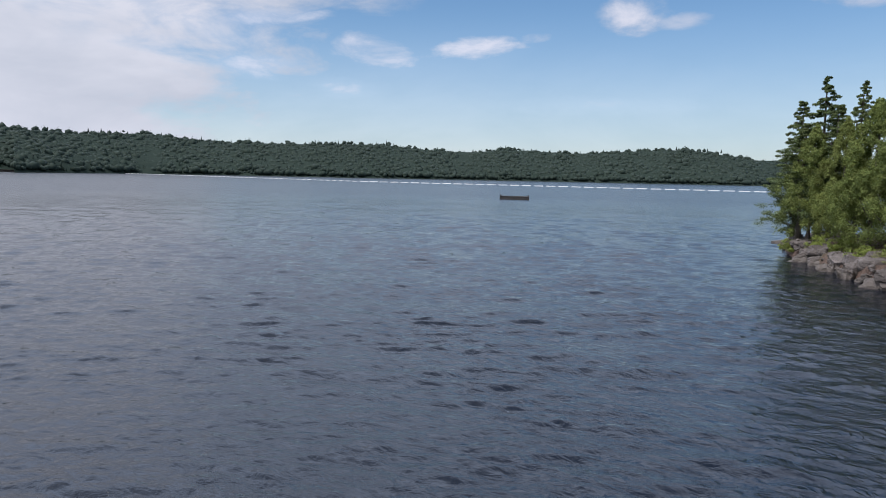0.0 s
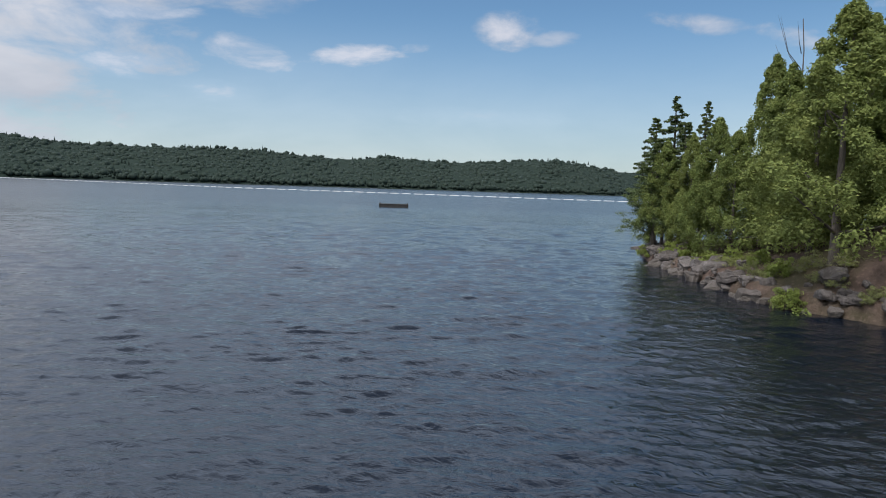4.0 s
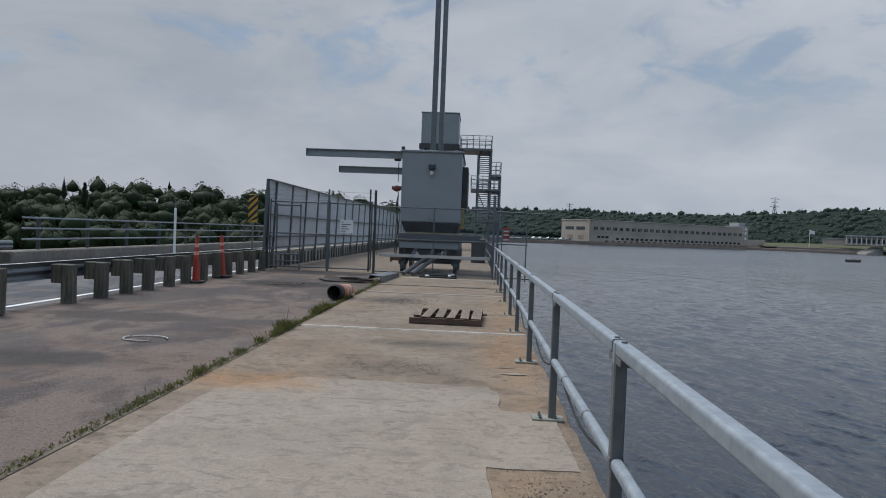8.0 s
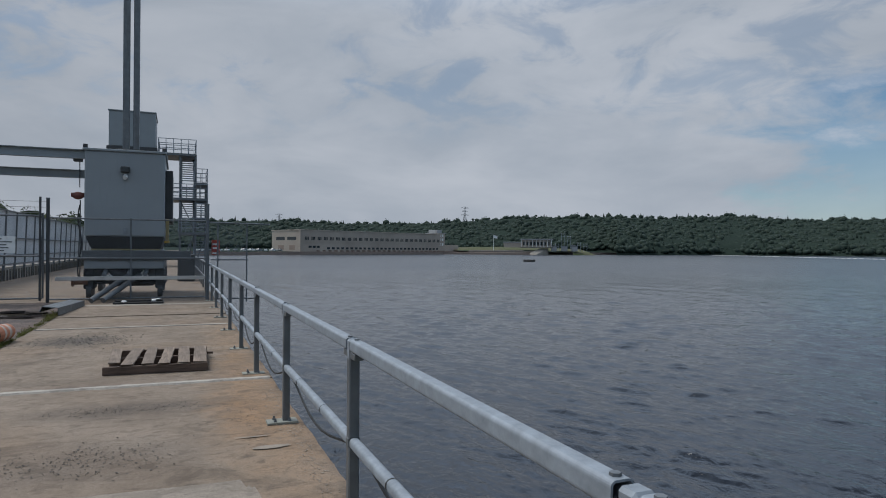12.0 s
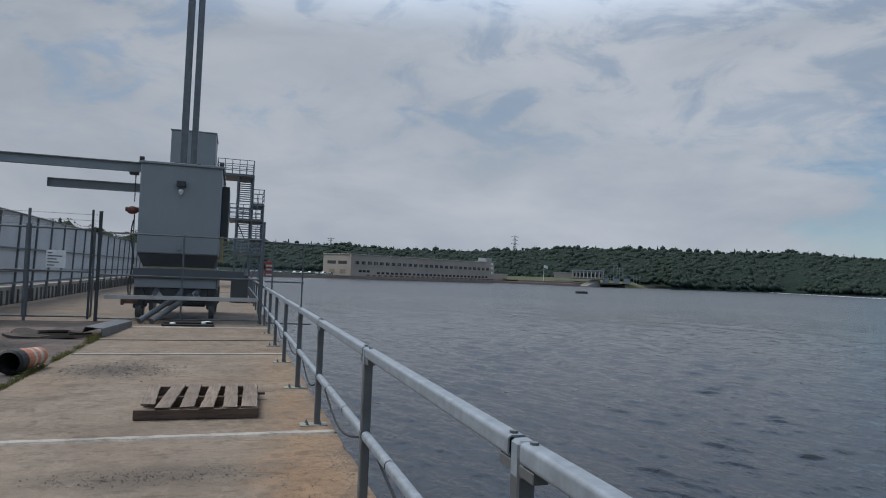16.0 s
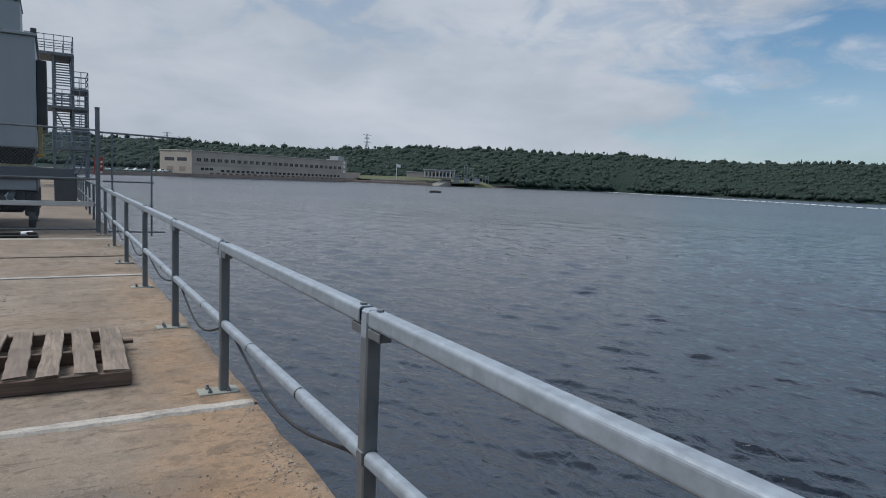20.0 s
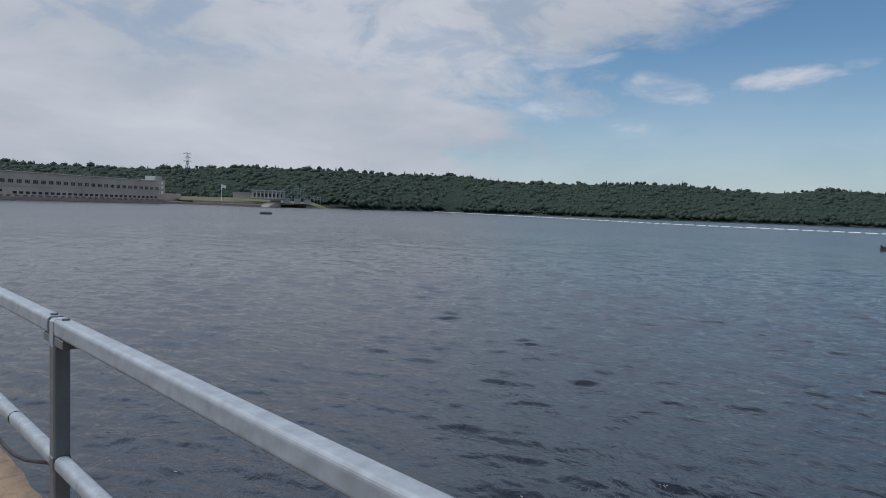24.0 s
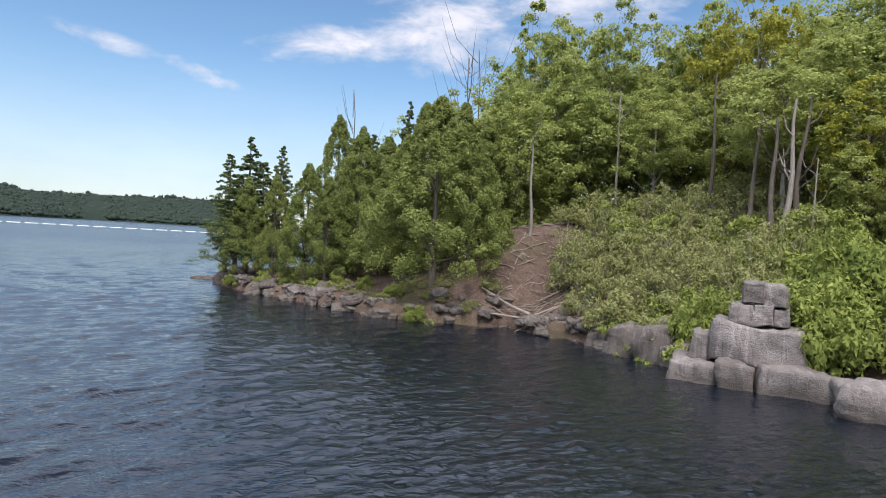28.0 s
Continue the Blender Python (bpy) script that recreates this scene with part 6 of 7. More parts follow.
def far_woods(name, label, a0, a1, mat, seed, rows, r_of, top_of, base_z, size, step, pines=0.16, sprays=36, spray=0.068):
    """A wooded hillside seen across water: the slope, and crowns in rising rows as one mass."""
    rng = np.random.default_rng(seed)
    vs, fs = [], []
    angles = np.arange(a0, a1 + 0.01, 2.0)
    for a in angles:
        r0 = r_of(a)
        h = 1.58 + math.tan(radians(top_of(a))) * (r0 + rows[-1]) - size * 0.85
        for q, f in [(-6, -0.1)] + [(rows[-1] * k / 12, (k / 12) ** 0.85) for k in range(13)] + [(rows[-1] + 140, 0.75)]:
            s, c = math.sin(radians(a)), math.cos(radians(a))
            z = base_z - 2 if q < 0 else base_z + 0.6 + (h - base_z - 0.6) * f + (size * 0.5 if 4 < q < rows[-1] + 1 and base_z > -5 else 0.0)
            vs.append(((r0 + q) * s, (r0 + q) * c, z))
    for i in range(len(angles) - 1):
        for j in range(14):
            k = i * 15 + j
            fs.append((k, k + 15, k + 16, k + 1))
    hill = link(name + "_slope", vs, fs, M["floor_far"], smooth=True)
    tagged(hill, "wooded slope rising from the far shore", "hill", kind="structure")
    bm = bmesh.new()
    bmesh.ops.create_icosphere(bm, subdivisions=1, radius=1.0)
    ball = np.array([v.co[:] for v in bm.verts])
    tris = np.array([[v.index for v in f.verts] for f in bm.faces])
    bm.free()
    vsum, fsum, pts, nrm, sz, k0 = [], [], [], [], [], 0
    for q in rows:
        a = a0
        while a < a1:
            r = r_of(a) + max(1.0, q + rng.normal() * min(8.0, 1 + q * 0.3))
            top = 1.58 + math.tan(radians(top_of(a))) * (r_of(a) + rows[-1]) - size * 0.85
            g = base_z + 0.6 + (top - base_z - 0.6) * max(0.0, (r - r_of(a)) / rows[-1]) ** 0.85
            k = rng.uniform(0.65, 1.15) * size * (0.9 + 0.3 * math.sin(a * 1.7 + q) * math.sin(a * 0.61))
            conif = rng.random() < pines
            cx, cy = r * math.sin(radians(a)), r * math.cos(radians(a))
            b = ball * (1 + 0.2 * rng.normal(size=(len(ball), 1)))
            if conif:
                f = (b[:, 2] + 1) / 2
                wide = 0.19 * k * (1.05 - f).clip(0.03, 1)
                v = np.stack([cx + b[:, 0] * wide * 1.3, cy + b[:, 1] * wide * 1.3, g + k * (0.05 + 1.02 * f)], 1)
            else:
                skirt = np.where(b[:, 2] < 0, 1 / np.maximum(0.35, np.hypot(b[:, 0], b[:, 1])), 1.0)
                v = np.stack([cx + b[:, 0] * skirt * k * 0.5, cy + b[:, 1] * skirt * k * 0.5, g + k * (0.4 + 0.45 * b[:, 2])], 1)
            vsum.append(v), fsum.append(tris + k0)
            k0 += len(v)
            th, tt = rng.uniform(0, 6.283, sprays), rng.uniform(0, 1, sprays)
            rad = (0.30 * k * (1.03 - tt) if conif else 0.47 * k * np.sqrt(np.maximum(0.02, 1 - (2 * tt - 0.9) ** 2)))
            pts.append(np.stack([cx + rad * np.cos(th), cy + rad * np.sin(th), g + k * (0.1 + 0.9 * tt)], 1))
            nrm.append(np.stack([np.cos(th) * 0.9, np.sin(th) * 0.9, 0.35 + tt * 0.8], 1))
            sz.append(np.full(sprays, k * spray))
            a += math.degrees(step * rng.uniform(0.7, 1.3) / r)
    me = bpy.data.meshes.new(name)
    me.from_pydata(np.concatenate(vsum), [], np.concatenate(fsum).tolist())
    tagged(fix(name, me, mat, smooth=True), label, "forest", kind="stuff")
    c, d, s = np.concatenate(pts), np.concatenate(nrm), np.concatenate(sz)
    o = fix(name + "_leaves", card_mesh(name, leaf_cards(c, d, s, rng, 0.8, 0.6)), mat)
    return tagged(o, "leaf sprays of the " + label, "forest", kind="stuff")


# the air's haze over the far hills sits in their foliage and slope colours
far_woods("far_woods", "dark green mixed forest along the far lake shore", 37, 112, M["leaf_far_hazed"], 1, tuple(range(2, 143, 9)), lambda a: table(SHORE_R, a), lambda a: table(SKYLINE, a), WATER_Z, 6.0, 2.5, 0.2, 12, 0.07)
far_woods("far_woods", "dark green forest on the hills behind the powerhouse", -4, 40, M["leaf_far_hazed"], 2, tuple(range(2, 122, 8)), lambda a: 640.0, lambda a: table(SKYLINE, a), 0.0, 6.5, 2.7, 0.12, 12, 0.07)
far_woods("near_woods", "dense young evergreen woods beyond the road", -62, -3, M["leaf_left"], 3, (2, 7, 12, 18, 25, 33, 42, 52, 64), lambda a: 150.0 + 1.2 * abs(a + 30), lambda a: table(SKYLINE, a) + 0.1, -7.0, 6.0, 2.3, 0.15, 100, 0.05)

# ground sheets: downstream land, and the shelf that carries the powerhouse
tagged(link("ground", [(-17.0, -60, -7), (-17.0, 330, -7), (-17.0, 360, -2), (-2500, 2500, -7), (-2500, -2500, -7), (-17.0, -600, -7)], [(0, 1, 2, 3, 4, 5)], M["grass_land"]), "green land below the dam", "ground", kind="structure")
tagged(link("shore_ground", [(-17, 318, -4), (24, 322, -4), (58, 372, -4), (200, 452, -4), (300, 425, -4), (360, 470, -4), (500, 900, -4), (-17, 900, -4),
                             (-17, 321, 0.2), (22, 326, -0.6), (56, 376, -0.6), (200, 456, -0.4), (300, 430, -0.2), (355, 474, -0.5), (500, 905, 3), (-17, 905, 3)],
            [(8, 9, 10, 11, 12, 13, 14, 15)], M["floor_far"]), "gravel and grass bank round the powerhouse", "ground", kind="structure")


def parked_car(x, y, z, rz, mat, label):
    c = thing("parked_car", label, "car", "cars by the powerhouse", pose(x, y, z, 0, 0, rz))
    bm = boxed(-2.2, 2.2, -0.9, 0.9, 0.3, 0.95, 0.12)
    part("body", bm, mat, c)
    bm = boxed(-1.3, 1.2, -0.8, 0.8, 0.95, 1.5, 0.05)
    for v in bm.verts:
        if v.co.z > 1.3:
            v.co.x *= 0.72
    part("cabin", bm, M["glass_dark"], c)
    part("roof", boxed(-0.85, 0.8, -0.72, 0.72, 1.5, 1.54, 0.01), mat, c)
    for wx in (-1.35, 1.35):
        for wy in (-0.85, 0.85):
            bm = bmesh.new()
            tube(bm, (wx, wy - 0.1, 0.32), (wx, wy + 0.1, 0.32), 0.32, seg=12)
            part("wheel", bm, M["black"], c)


rg = random.Random(15)
for k in range(11):
    f = k / 10
    m, lab = ((M["white"], "small white car parked on the far bank"), (M["machine"], "small grey car parked on the far bank"), (M["white"], "small white car parked on the far bank"))[k % 3]
    parked_car(9 + 44 * f, 334 + 44 * f + rg.uniform(-3, 3), -0.35, 60 + rg.uniform(-30, 30), m, lab)

quay = thing("quay_wall", "dark stained concrete quay wall below the powerhouse", "wall", kind="structure")
for (xa, ya, za), (xb, yb, zb) in zip(((-17, 320, 0.15), (23, 325, -0.5), (57, 375, -0.5), (200, 455, -0.3), (300, 429, -0.3)), ((23, 325, -0.5), (57, 375, -0.5), (200, 455, -0.3), (300, 429, -0.3), (357, 473, -0.6))):
    vs = [(xa, ya - 1, -4), (xb, yb - 1, -4), (xb, yb - 1, zb), (xa, ya - 1, za), (xa, ya + 2, -4), (xb, yb + 2, -4), (xb, yb + 2, zb), (xa, ya + 2, za)]
    link("wall_section", vs, [(0, 1, 2, 3), (3, 2, 6, 7), (4, 7, 6, 5), (0, 3, 7, 4), (1, 5, 6, 2)], M["house_dark"], quay)


# ---- near shore ----
SHORE = ((-0.6, -15.6), (1.5, -16.1), (2.6, -16.3), (3.7, -17.4), (4.7, -17.6), (6.5, -18.4), (7.8, -18.3), (9.0, -18.3), (10.7, -18.4), (12.3, -19.0), (14.5, -19.2), (16.2, -19.2), (17.9, -18.8),
         (20.4, -18.9), (21.6, -17.3), (23.0, -15.9), (25.0, -15.0), (28.3, -14.6), (32.0, -13.9), (36.6, -13.2), (40.0, -13.2), (42.6, -14.2), (44.2, -17.0), (43.5, -24.0), (48.0, -50.0), (60.0, -90.0))


def shore_y(x):
    return table(SHORE[:22], x)


def ground_z(x, y):
    """Height of the wooded bank."""
    edge = shore_y(min(x, 42.6))
    d = edge - y
    if x > 40.0:
        d = min(d, (44.6 - x) + max(0.0, (-17.0 - y)) * 0.12)
    steep = table(((0, 0.50), (12, 0.52), (16, 0.62), (24, 0.66), (26, 0.55), (29, 0.20), (45, 0.10)), x)
    lip = 0.55 * min(1.0, max(d, 0) / 0.3) + 0.2 * min(1.0, max(d - 0.3, 0) / 1.5)
    z = WATER_Z + lip + steep * max(0.0, d - 1.0)
    cap = table(((0, 4.4), (14, 3.7), (19, 3.1), (23, 2.5), (26, 1.6), (28, 0.7), (32, -0.2), (45, -1.0)), x) + max(0.0, d - 8) * 0.05 + max(0.0, d - 17) * 0.3
    z = min(z, cap)
    if d < 0:
        z = WATER_Z - 0.6 + max(d, -3) * 0.5
    return z + 0.22 * noise.noise((x * 0.5, y * 0.5, 4)) * min(1.0, max(d, 0.0)) + 0.08 * noise.noise((x * 2.1, y * 2.1, 9)) * min(1.0, max(d, 0.0))


def build_bank():
    vs, fs = [], []
    xs = [0.2 + 0.4 * i for i in range(int(46 / 0.4))] + [48, 52, 60, 80, 120]
    ys = [-12.0 - 0.25 * j for j in range(48)] + [-24.0 - 0.5 * j for j in range(40)] + [-46, -50, -56, -64, -76, -90, -120, -200]
    for y in ys:
        for x in xs:
            vs.append((x, y, ground_z(x, y)))
    k = len(xs)
    for j in range(len(ys) - 1):
        for i in range(k - 1):
            fs.append((j * k + i, (j + 1) * k + i, (j + 1) * k + i + 1, j * k + i + 1))
    tagged(link("bank_ground", vs, fs, M["soil"], smooth=True), "brown earth bank with leaf litter below the woods", "ground", kind="structure")
    back = [(-17, -24, -0.05), (0.25, -24, -0.05), (0.25, -17, -0.05), (0.25, -16.2, -2.6), (0.25, -200, 5.0), (-17, -200, 0.0)]
    tagged(link("approach_ground", [back[0], back[1], back[4], back[5]], [(0, 1, 2, 3)], M["soil"]), "earth beside the road behind the dam", "ground", kind="structure")


build_bank()


def rock_mesh(name, w, d, h, seed, rough=0.12, cuts=3):
    """A blocky, fissured stone resting on z = 0."""
    rg = random.Random(seed)
    bm = bmesh.new()
    bmesh.ops.create_cube(bm, size=1.0)
    bmesh.ops.subdivide_edges(bm, edges=list(bm.edges), cuts=5, use_grid_fill=True)
    off = Vector((rg.uniform(0, 50), rg.uniform(0, 50), rg.uniform(0, 50)))
    for v in bm.verts:
        p = v.co.copy()
        q = p.normalized() * 0.62
        p = p.lerp(q, 0.22)
        s = noise.noise(p * 2.2 + off) * rough * 1.6 + noise.noise(p * 5.5 + off) * rough * 0.7
        p *= 1 + s
        p.z += 0.10 * p.x * rg.uniform(0.8, 1.0)
        v.co = Vector((p.x * w, p.y * d, (p.z + 0.5) * h))
    for _ in range(cuts):
        n = Vector((rg.uniform(-1, 1), rg.uniform(-1, 1), rg.uniform(0.0, 0.9))).normalized()
        c = Vector((0, 0, h * 0.5)) + Vector((n.x * w, n.y * d, n.z * h)) * rg.uniform(0.36, 0.46)
        bmesh.ops.bisect_plane(bm, geom=list(bm.verts) + list(bm.edges) + list(bm.faces), plane_co=c, plane_no=n, clear_outer=True)
        bmesh.ops.holes_fill(bm, edges=[e for e in bm.edges if e.is_boundary])
    me = bpy.data.meshes.new(name)
    bm.to_mesh(me)
    bm.free()
    return me


def rock(x, y, z, w, d, h, rz, seed, label="grey weathered shore boulder at the waterline", rough=0.12, cuts=3):
    o = fix("rock", rock_mesh("rock", w, d, h, seed, rough, cuts), M["rock"])
    o.matrix_basis = pose(x, y, z, 0, 0, rz)
    tagged(o, label, "rock", "shore rocks")
    return o


# the tall outcrop in its courses, set out along its face towards the water
FACE = pose(8.35, -16.9, 0, 0, 0, 24)


def course(x0, x1, back, depth, z0, z1, seed, label, rough=0.06):
    o = fix("rock", block_mesh("rock", abs(x1 - x0) + 0.04, depth, z1 - z0, seed, 0.09, rough), M["rock"], smooth=True)
    o.matrix_basis = FACE @ pose((x0 + x1) / 2, -back - depth / 2, z0)
    return tagged(o, label, "rock", "shore rocks")


LEDGE = "broad grey rock ledge rising from the water"
course(2.3, 0.92, 0.35, 2.0, WATER_Z - 0.6, -1.6, 31, LEDGE)
course(0.92, -0.1, 0.1, 2.2, WATER_Z - 0.6, -1.5, 32, LEDGE)
course(-0.1, -2.25, 0.05, 2.2, WATER_Z - 0.6, -1.52, 34, LEDGE)
OUT = "large pale grey outcrop block split by dark fissures"
course(1.2, -1.25, 0.7, 2.0, -1.56, -0.42, 35, OUT)
course(1.72, 1.17, 0.85, 1.6, -1.64, -0.8, 36, OUT)
course(0.78, 0.12, 1.0, 1.5, -0.44, 0.16, 37, OUT)
course(0.12, -0.4, 0.95, 1.5, -0.44, 0.2, 38, OUT)
course(-0.4, -0.8, 1.15, 1.4, -0.46, 0.1, 48, OUT)
course(0.45, -0.15, 1.15, 1.3, 0.16, 0.82, 39, OUT)
course(-0.15, -0.72, 1.25, 1.3, 0.14, 0.76, 49, OUT)
SHORE_ROCK = "grey weathered shore boulder at the waterline"
for x, y, w, d, h, rz, seed, label in (
        (4.9, -17.5, 2.5, 1.7, 1.25, 14, 40, SHORE_ROCK), (2.75, -17.2, 1.9, 1.6, 1.5, 4, 42, SHORE_ROCK), (1.0, -17.3, 1.7, 1.5, 1.4, -6, 43, SHORE_ROCK), (6.2, -18.0, 1.0, 1.2, 1.1, 30, 47, SHORE_ROCK),
        (13.9, -19.1, 1.7, 1.5, 1.5, 24, 44, "dark layered rock overhanging the water"), (12.6, -18.8, 1.4, 1.4, 1.75, 18, 45, "dark layered rock overhanging the water"), (11.6, -18.5, 1.1, 1.2, 1.2, 10, 50, SHORE_ROCK), (15.3, -19.4, 1.3, 1.0, 1.0, 15, 46, SHORE_ROCK)):
    o = fix("rock", block_mesh("rock", w, d, h, seed, 0.3, 0.11), M["rock_dark" if x > 11 else "rock"], smooth=True)
    o.matrix_basis = pose(x, y, WATER_Z - 0.45, 0, 0, rz)
    tagged(o, label, "rock", "shore rocks")
rg = random.Random(77)
alls = []
for (xa, ya), (xb, yb) in zip(SHORE[9:], SHORE[10:23]):
    ln = math.hypot(xb - xa, yb - ya)
    for k in range(max(3, int(ln / 0.2))):
        f = rg.uniform(0.0, 1.0)
        x, y = xa + (xb - xa) * f, ya + (yb - ya) * f
        s = rg.choice((0.2, 0.25, 0.3, 0.4, 0.5, 0.65, 0.8))
        alls.append((x + rg.uniform(-0.2, 0.2), y - rg.choice((rg.uniform(-0.2, 0.5), rg.uniform(0.2, 1.7))), s))
STONES = [block_mesh("rock", 1.0, 0.8, 0.6, 100 + k, 0.35, 0.14, 5) for k in range(9)]
for k, (x, y, s) in enumerate(alls):
    o = new("rock", STONES[k % 9])
    if not o.data.materials:
        o.data.materials.append(M["rock_dark"])
    o.matrix_basis = pose(x, y, max(WATER_Z, ground_z(x, y)) - 0.22 * s, rg.uniform(-24, 24), rg.uniform(-24, 24), rg.uniform(0, 360)) @ Matrix.Diagonal((s * rg.uniform(0.9, 1.5), s, s * rg.uniform(0.7, 1.1), 1))
    tagged(o, "grey weathered shore boulder at the waterline", "rock", "shore rocks")
for x, y in ((44.6, -14.0), (45.3, -13.6)):
    rock(x, y, WATER_Z - 0.2, 0.9, 0.6, 0.42, rg.uniform(0, 90), 130)


# ---- trees and bushes ----
def trunk_mesh(h, r, seed, limbs, lean=0.04):
    rg = random.Random(seed)
    pts = [(0, 0, -0.3)]
    x = y = 0.0
    n = 9
    for k in range(1, n + 1):
        x += rg.uniform(-lean, lean) * h / n
        y += rg.uniform(-lean, lean) * h / n
        pts.append((x, y, h * k / n))
    radii = [r * 1.25] + [r * (1 - 0.88 * k / n) for k in range(1, n + 1)]
    vs, fs = beam_mesh(pts, radii, 8)
    for tip in limbs:
        t = Vector(tip)
        zb = max(0.12 * h, min(0.9 * h, t.z - 0.55 * math.hypot(t.x, t.y) - 0.1 * h))
        i = min(n - 1, int(zb / h * n))
        f = zb / h * n - i
        b = Vector(pts[i + 1 if i < n else n]) if i + 1 <= n else Vector(pts[n])
        a = Vector(pts[i]) if i else Vector((0, 0, 0))
        base = a.lerp(b, f)
        mid = base.lerp(t, 0.5) + Vector((rg.uniform(-0.15, 0.15), rg.uniform(-0.15, 0.15), -0.04 * h * 0.5))
        rb = r * (1 - 0.85 * zb / h) * 0.55
        v2, f2 = beam_mesh([base, mid, t], [rb, rb * 0.6, rb * 0.15], 5)
        k = len(vs)
        vs += v2
        fs += [tuple(q + k for q in ff) for ff in f2]
    return vs, fs


def blade_mesh(name, c, nrm, size, rng, spread, slim):
    """Many small pointed leaves at places c that lean towards nrm."""
    n = len(c)
    d = rng.normal(size=(n, 3)) * spread + nrm
    d /= np.linalg.norm(d, axis=1, keepdims=True) + 1e-9
    u = np.cross(d, rng.normal(size=(n, 3)))
    u /= np.linalg.norm(u, axis=1, keepdims=True) + 1e-9
    w = np.cross(d, u)
    s = (size * rng.uniform(0.6, 1.4, n))[:, None]
    vs = np.stack([c - u * s - w * s * slim, c - u * s * 0.6 + w * s * slim, c + u * s], 1).reshape(-1, 3)
    me = bpy.data.meshes.new(name)
    me.vertices.add(3 * n), me.loops.add(3 * n), me.polygons.add(n)
    me.vertices.foreach_set("co", np.asarray(vs, np.float32).ravel())
    me.loops.foreach_set("vertex_index", np.arange(3 * n, dtype=np.int32))
    me.polygons.foreach_set("loop_start", np.arange(0, 3 * n, 3, dtype=np.int32))
    me.update(calc_edges=True)
    return me


def tufts(name, cen, rad, out, per, size, rng, spread=0.35, slim=0.5, full=0.12):
    """Leaves over the outer and upper skin of clumps: centres, half axes, the way each clump faces."""
    n = len(cen)
    idx = np.repeat(np.arange(n), per)
    v = rng.normal(size=(len(idx), 3)) + out[idx] * 0.8
    v /= np.linalg.norm(v, axis=1, keepdims=True) + 1e-9
    q = rng.uniform(full, 1.2, len(idx)) ** 0.6
    c = cen[idx] + v * rad[idx] * q[:, None]
    nrm = v / rad[idx]
    nrm /= np.linalg.norm(nrm, axis=1, keepdims=True) + 1e-9
    return blade_mesh(name, c, nrm + np.array([0, 0, 0.25]), size, rng, spread, slim)


def make_tree(kind, seed, h, w, label, leaf, bark, clumps, per, size, group, trunk_show=0.25):
    """One tree: trunk with limbs, and a crown of leafy clumps with gaps of shade between them."""
    rng = np.random.default_rng(seed)
    t = thing("tree", label, "tree", group)
    n = clumps
    th = rng.uniform(0, 6.283, n)
    if kind == "cedar":
        f = rng.uniform(0, 1, n) ** 0.85
        lobe = 1 + 0.2 * np.sin(th * 3 + seed + f * 5) + 0.12 * np.sin(th * 5 + f * 13)
        r = w * 0.62 * (np.minimum(1.0, 0.6 + f / 0.25) * (1 - f) ** 0.85) * rng.uniform(0.62, 1.0, n) * lobe
        z = h * (trunk_show * 0.5 + (0.97 - trunk_show * 0.5) * f)
        cen = np.stack([r * np.cos(th), r * np.sin(th), z], 1)
        k = (0.072 * w * (1 - 0.62 * f) + 0.03) * rng.uniform(0.7, 1.35, n)
        rad = np.stack([k, k, k * rng.uniform(1.0, 1.6, n)], 1)
        out = np.stack([np.cos(th) * 0.8, np.sin(th) * 0.8, np.full(n, 0.75)], 1)
        slim, spread = 0.5, 0.8
    elif kind == "spruce":
        f = rng.uniform(0, 1, n) ** 0.85
        tier = (np.floor(f * 17) + rng.uniform(0, 0.85, n)) / 17
        r = w * 0.5 * (1.02 - tier) ** 0.85 * rng.uniform(0.25, 1.12, n)
        z = h * (trunk_show + (1 - trunk_show) * tier) - r * 0.2
        cen = np.stack([r * np.cos(th), r * np.sin(th), z], 1)
        k = (0.085 * w * (1.05 - f)) * rng.uniform(0.7, 1.3, n) + 0.03
        rad = np.stack([k * 1.25, k * 1.25, k * 0.55], 1)
        out = np.stack([np.cos(th) * 0.7, np.sin(th) * 0.7, np.full(n, 0.5)], 1)
        slim, spread = 0.3, 0.6
    else:
        v = rng.normal(size=(n, 3))
        v /= np.linalg.norm(v, axis=1, keepdims=True)
        lump = 1 + 0.26 * np.sin(v[:, 0] * 4 + seed) * np.cos(v[:, 2] * 4 + seed * 2) + 0.14 * np.sin(v[:, 1] * 7 + seed * 3)
        rr = rng.uniform(0.35, 1.0, n) ** 0.55 * lump
        half = np.array([w * 0.46, w * 0.46, h * (1 - trunk_show) * 0.47])
        cen = v * rr[:, None] * half + np.array([0, 0, h * (trunk_show + (1 - trunk_show) * 0.5)])
        k = 0.072 * w * rng.uniform(0.5, 1.5, n)
        rad = np.stack([k * 1.1, k * 1.1, k * 0.85], 1)
        out = v * 0.8 + np.array([0, 0, 0.75])
        slim, spread = 0.75, 0.7
    limbs = [tuple(cen[i]) for i in rng.choice(n, min(n, 30 if kind == "broad" else 12), replace=False)]
    vs, fs = trunk_mesh(h * (0.95 if kind != "broad" else 0.85), 0.013 * h + 0.03, seed, limbs)
    link("trunk", vs, fs, bark, t, smooth=True)
    o = fix("crown", tufts("crown", cen, rad, out, per, size, rng, spread, slim), leaf, t)
    o["kind"] = "stuff"
    return t


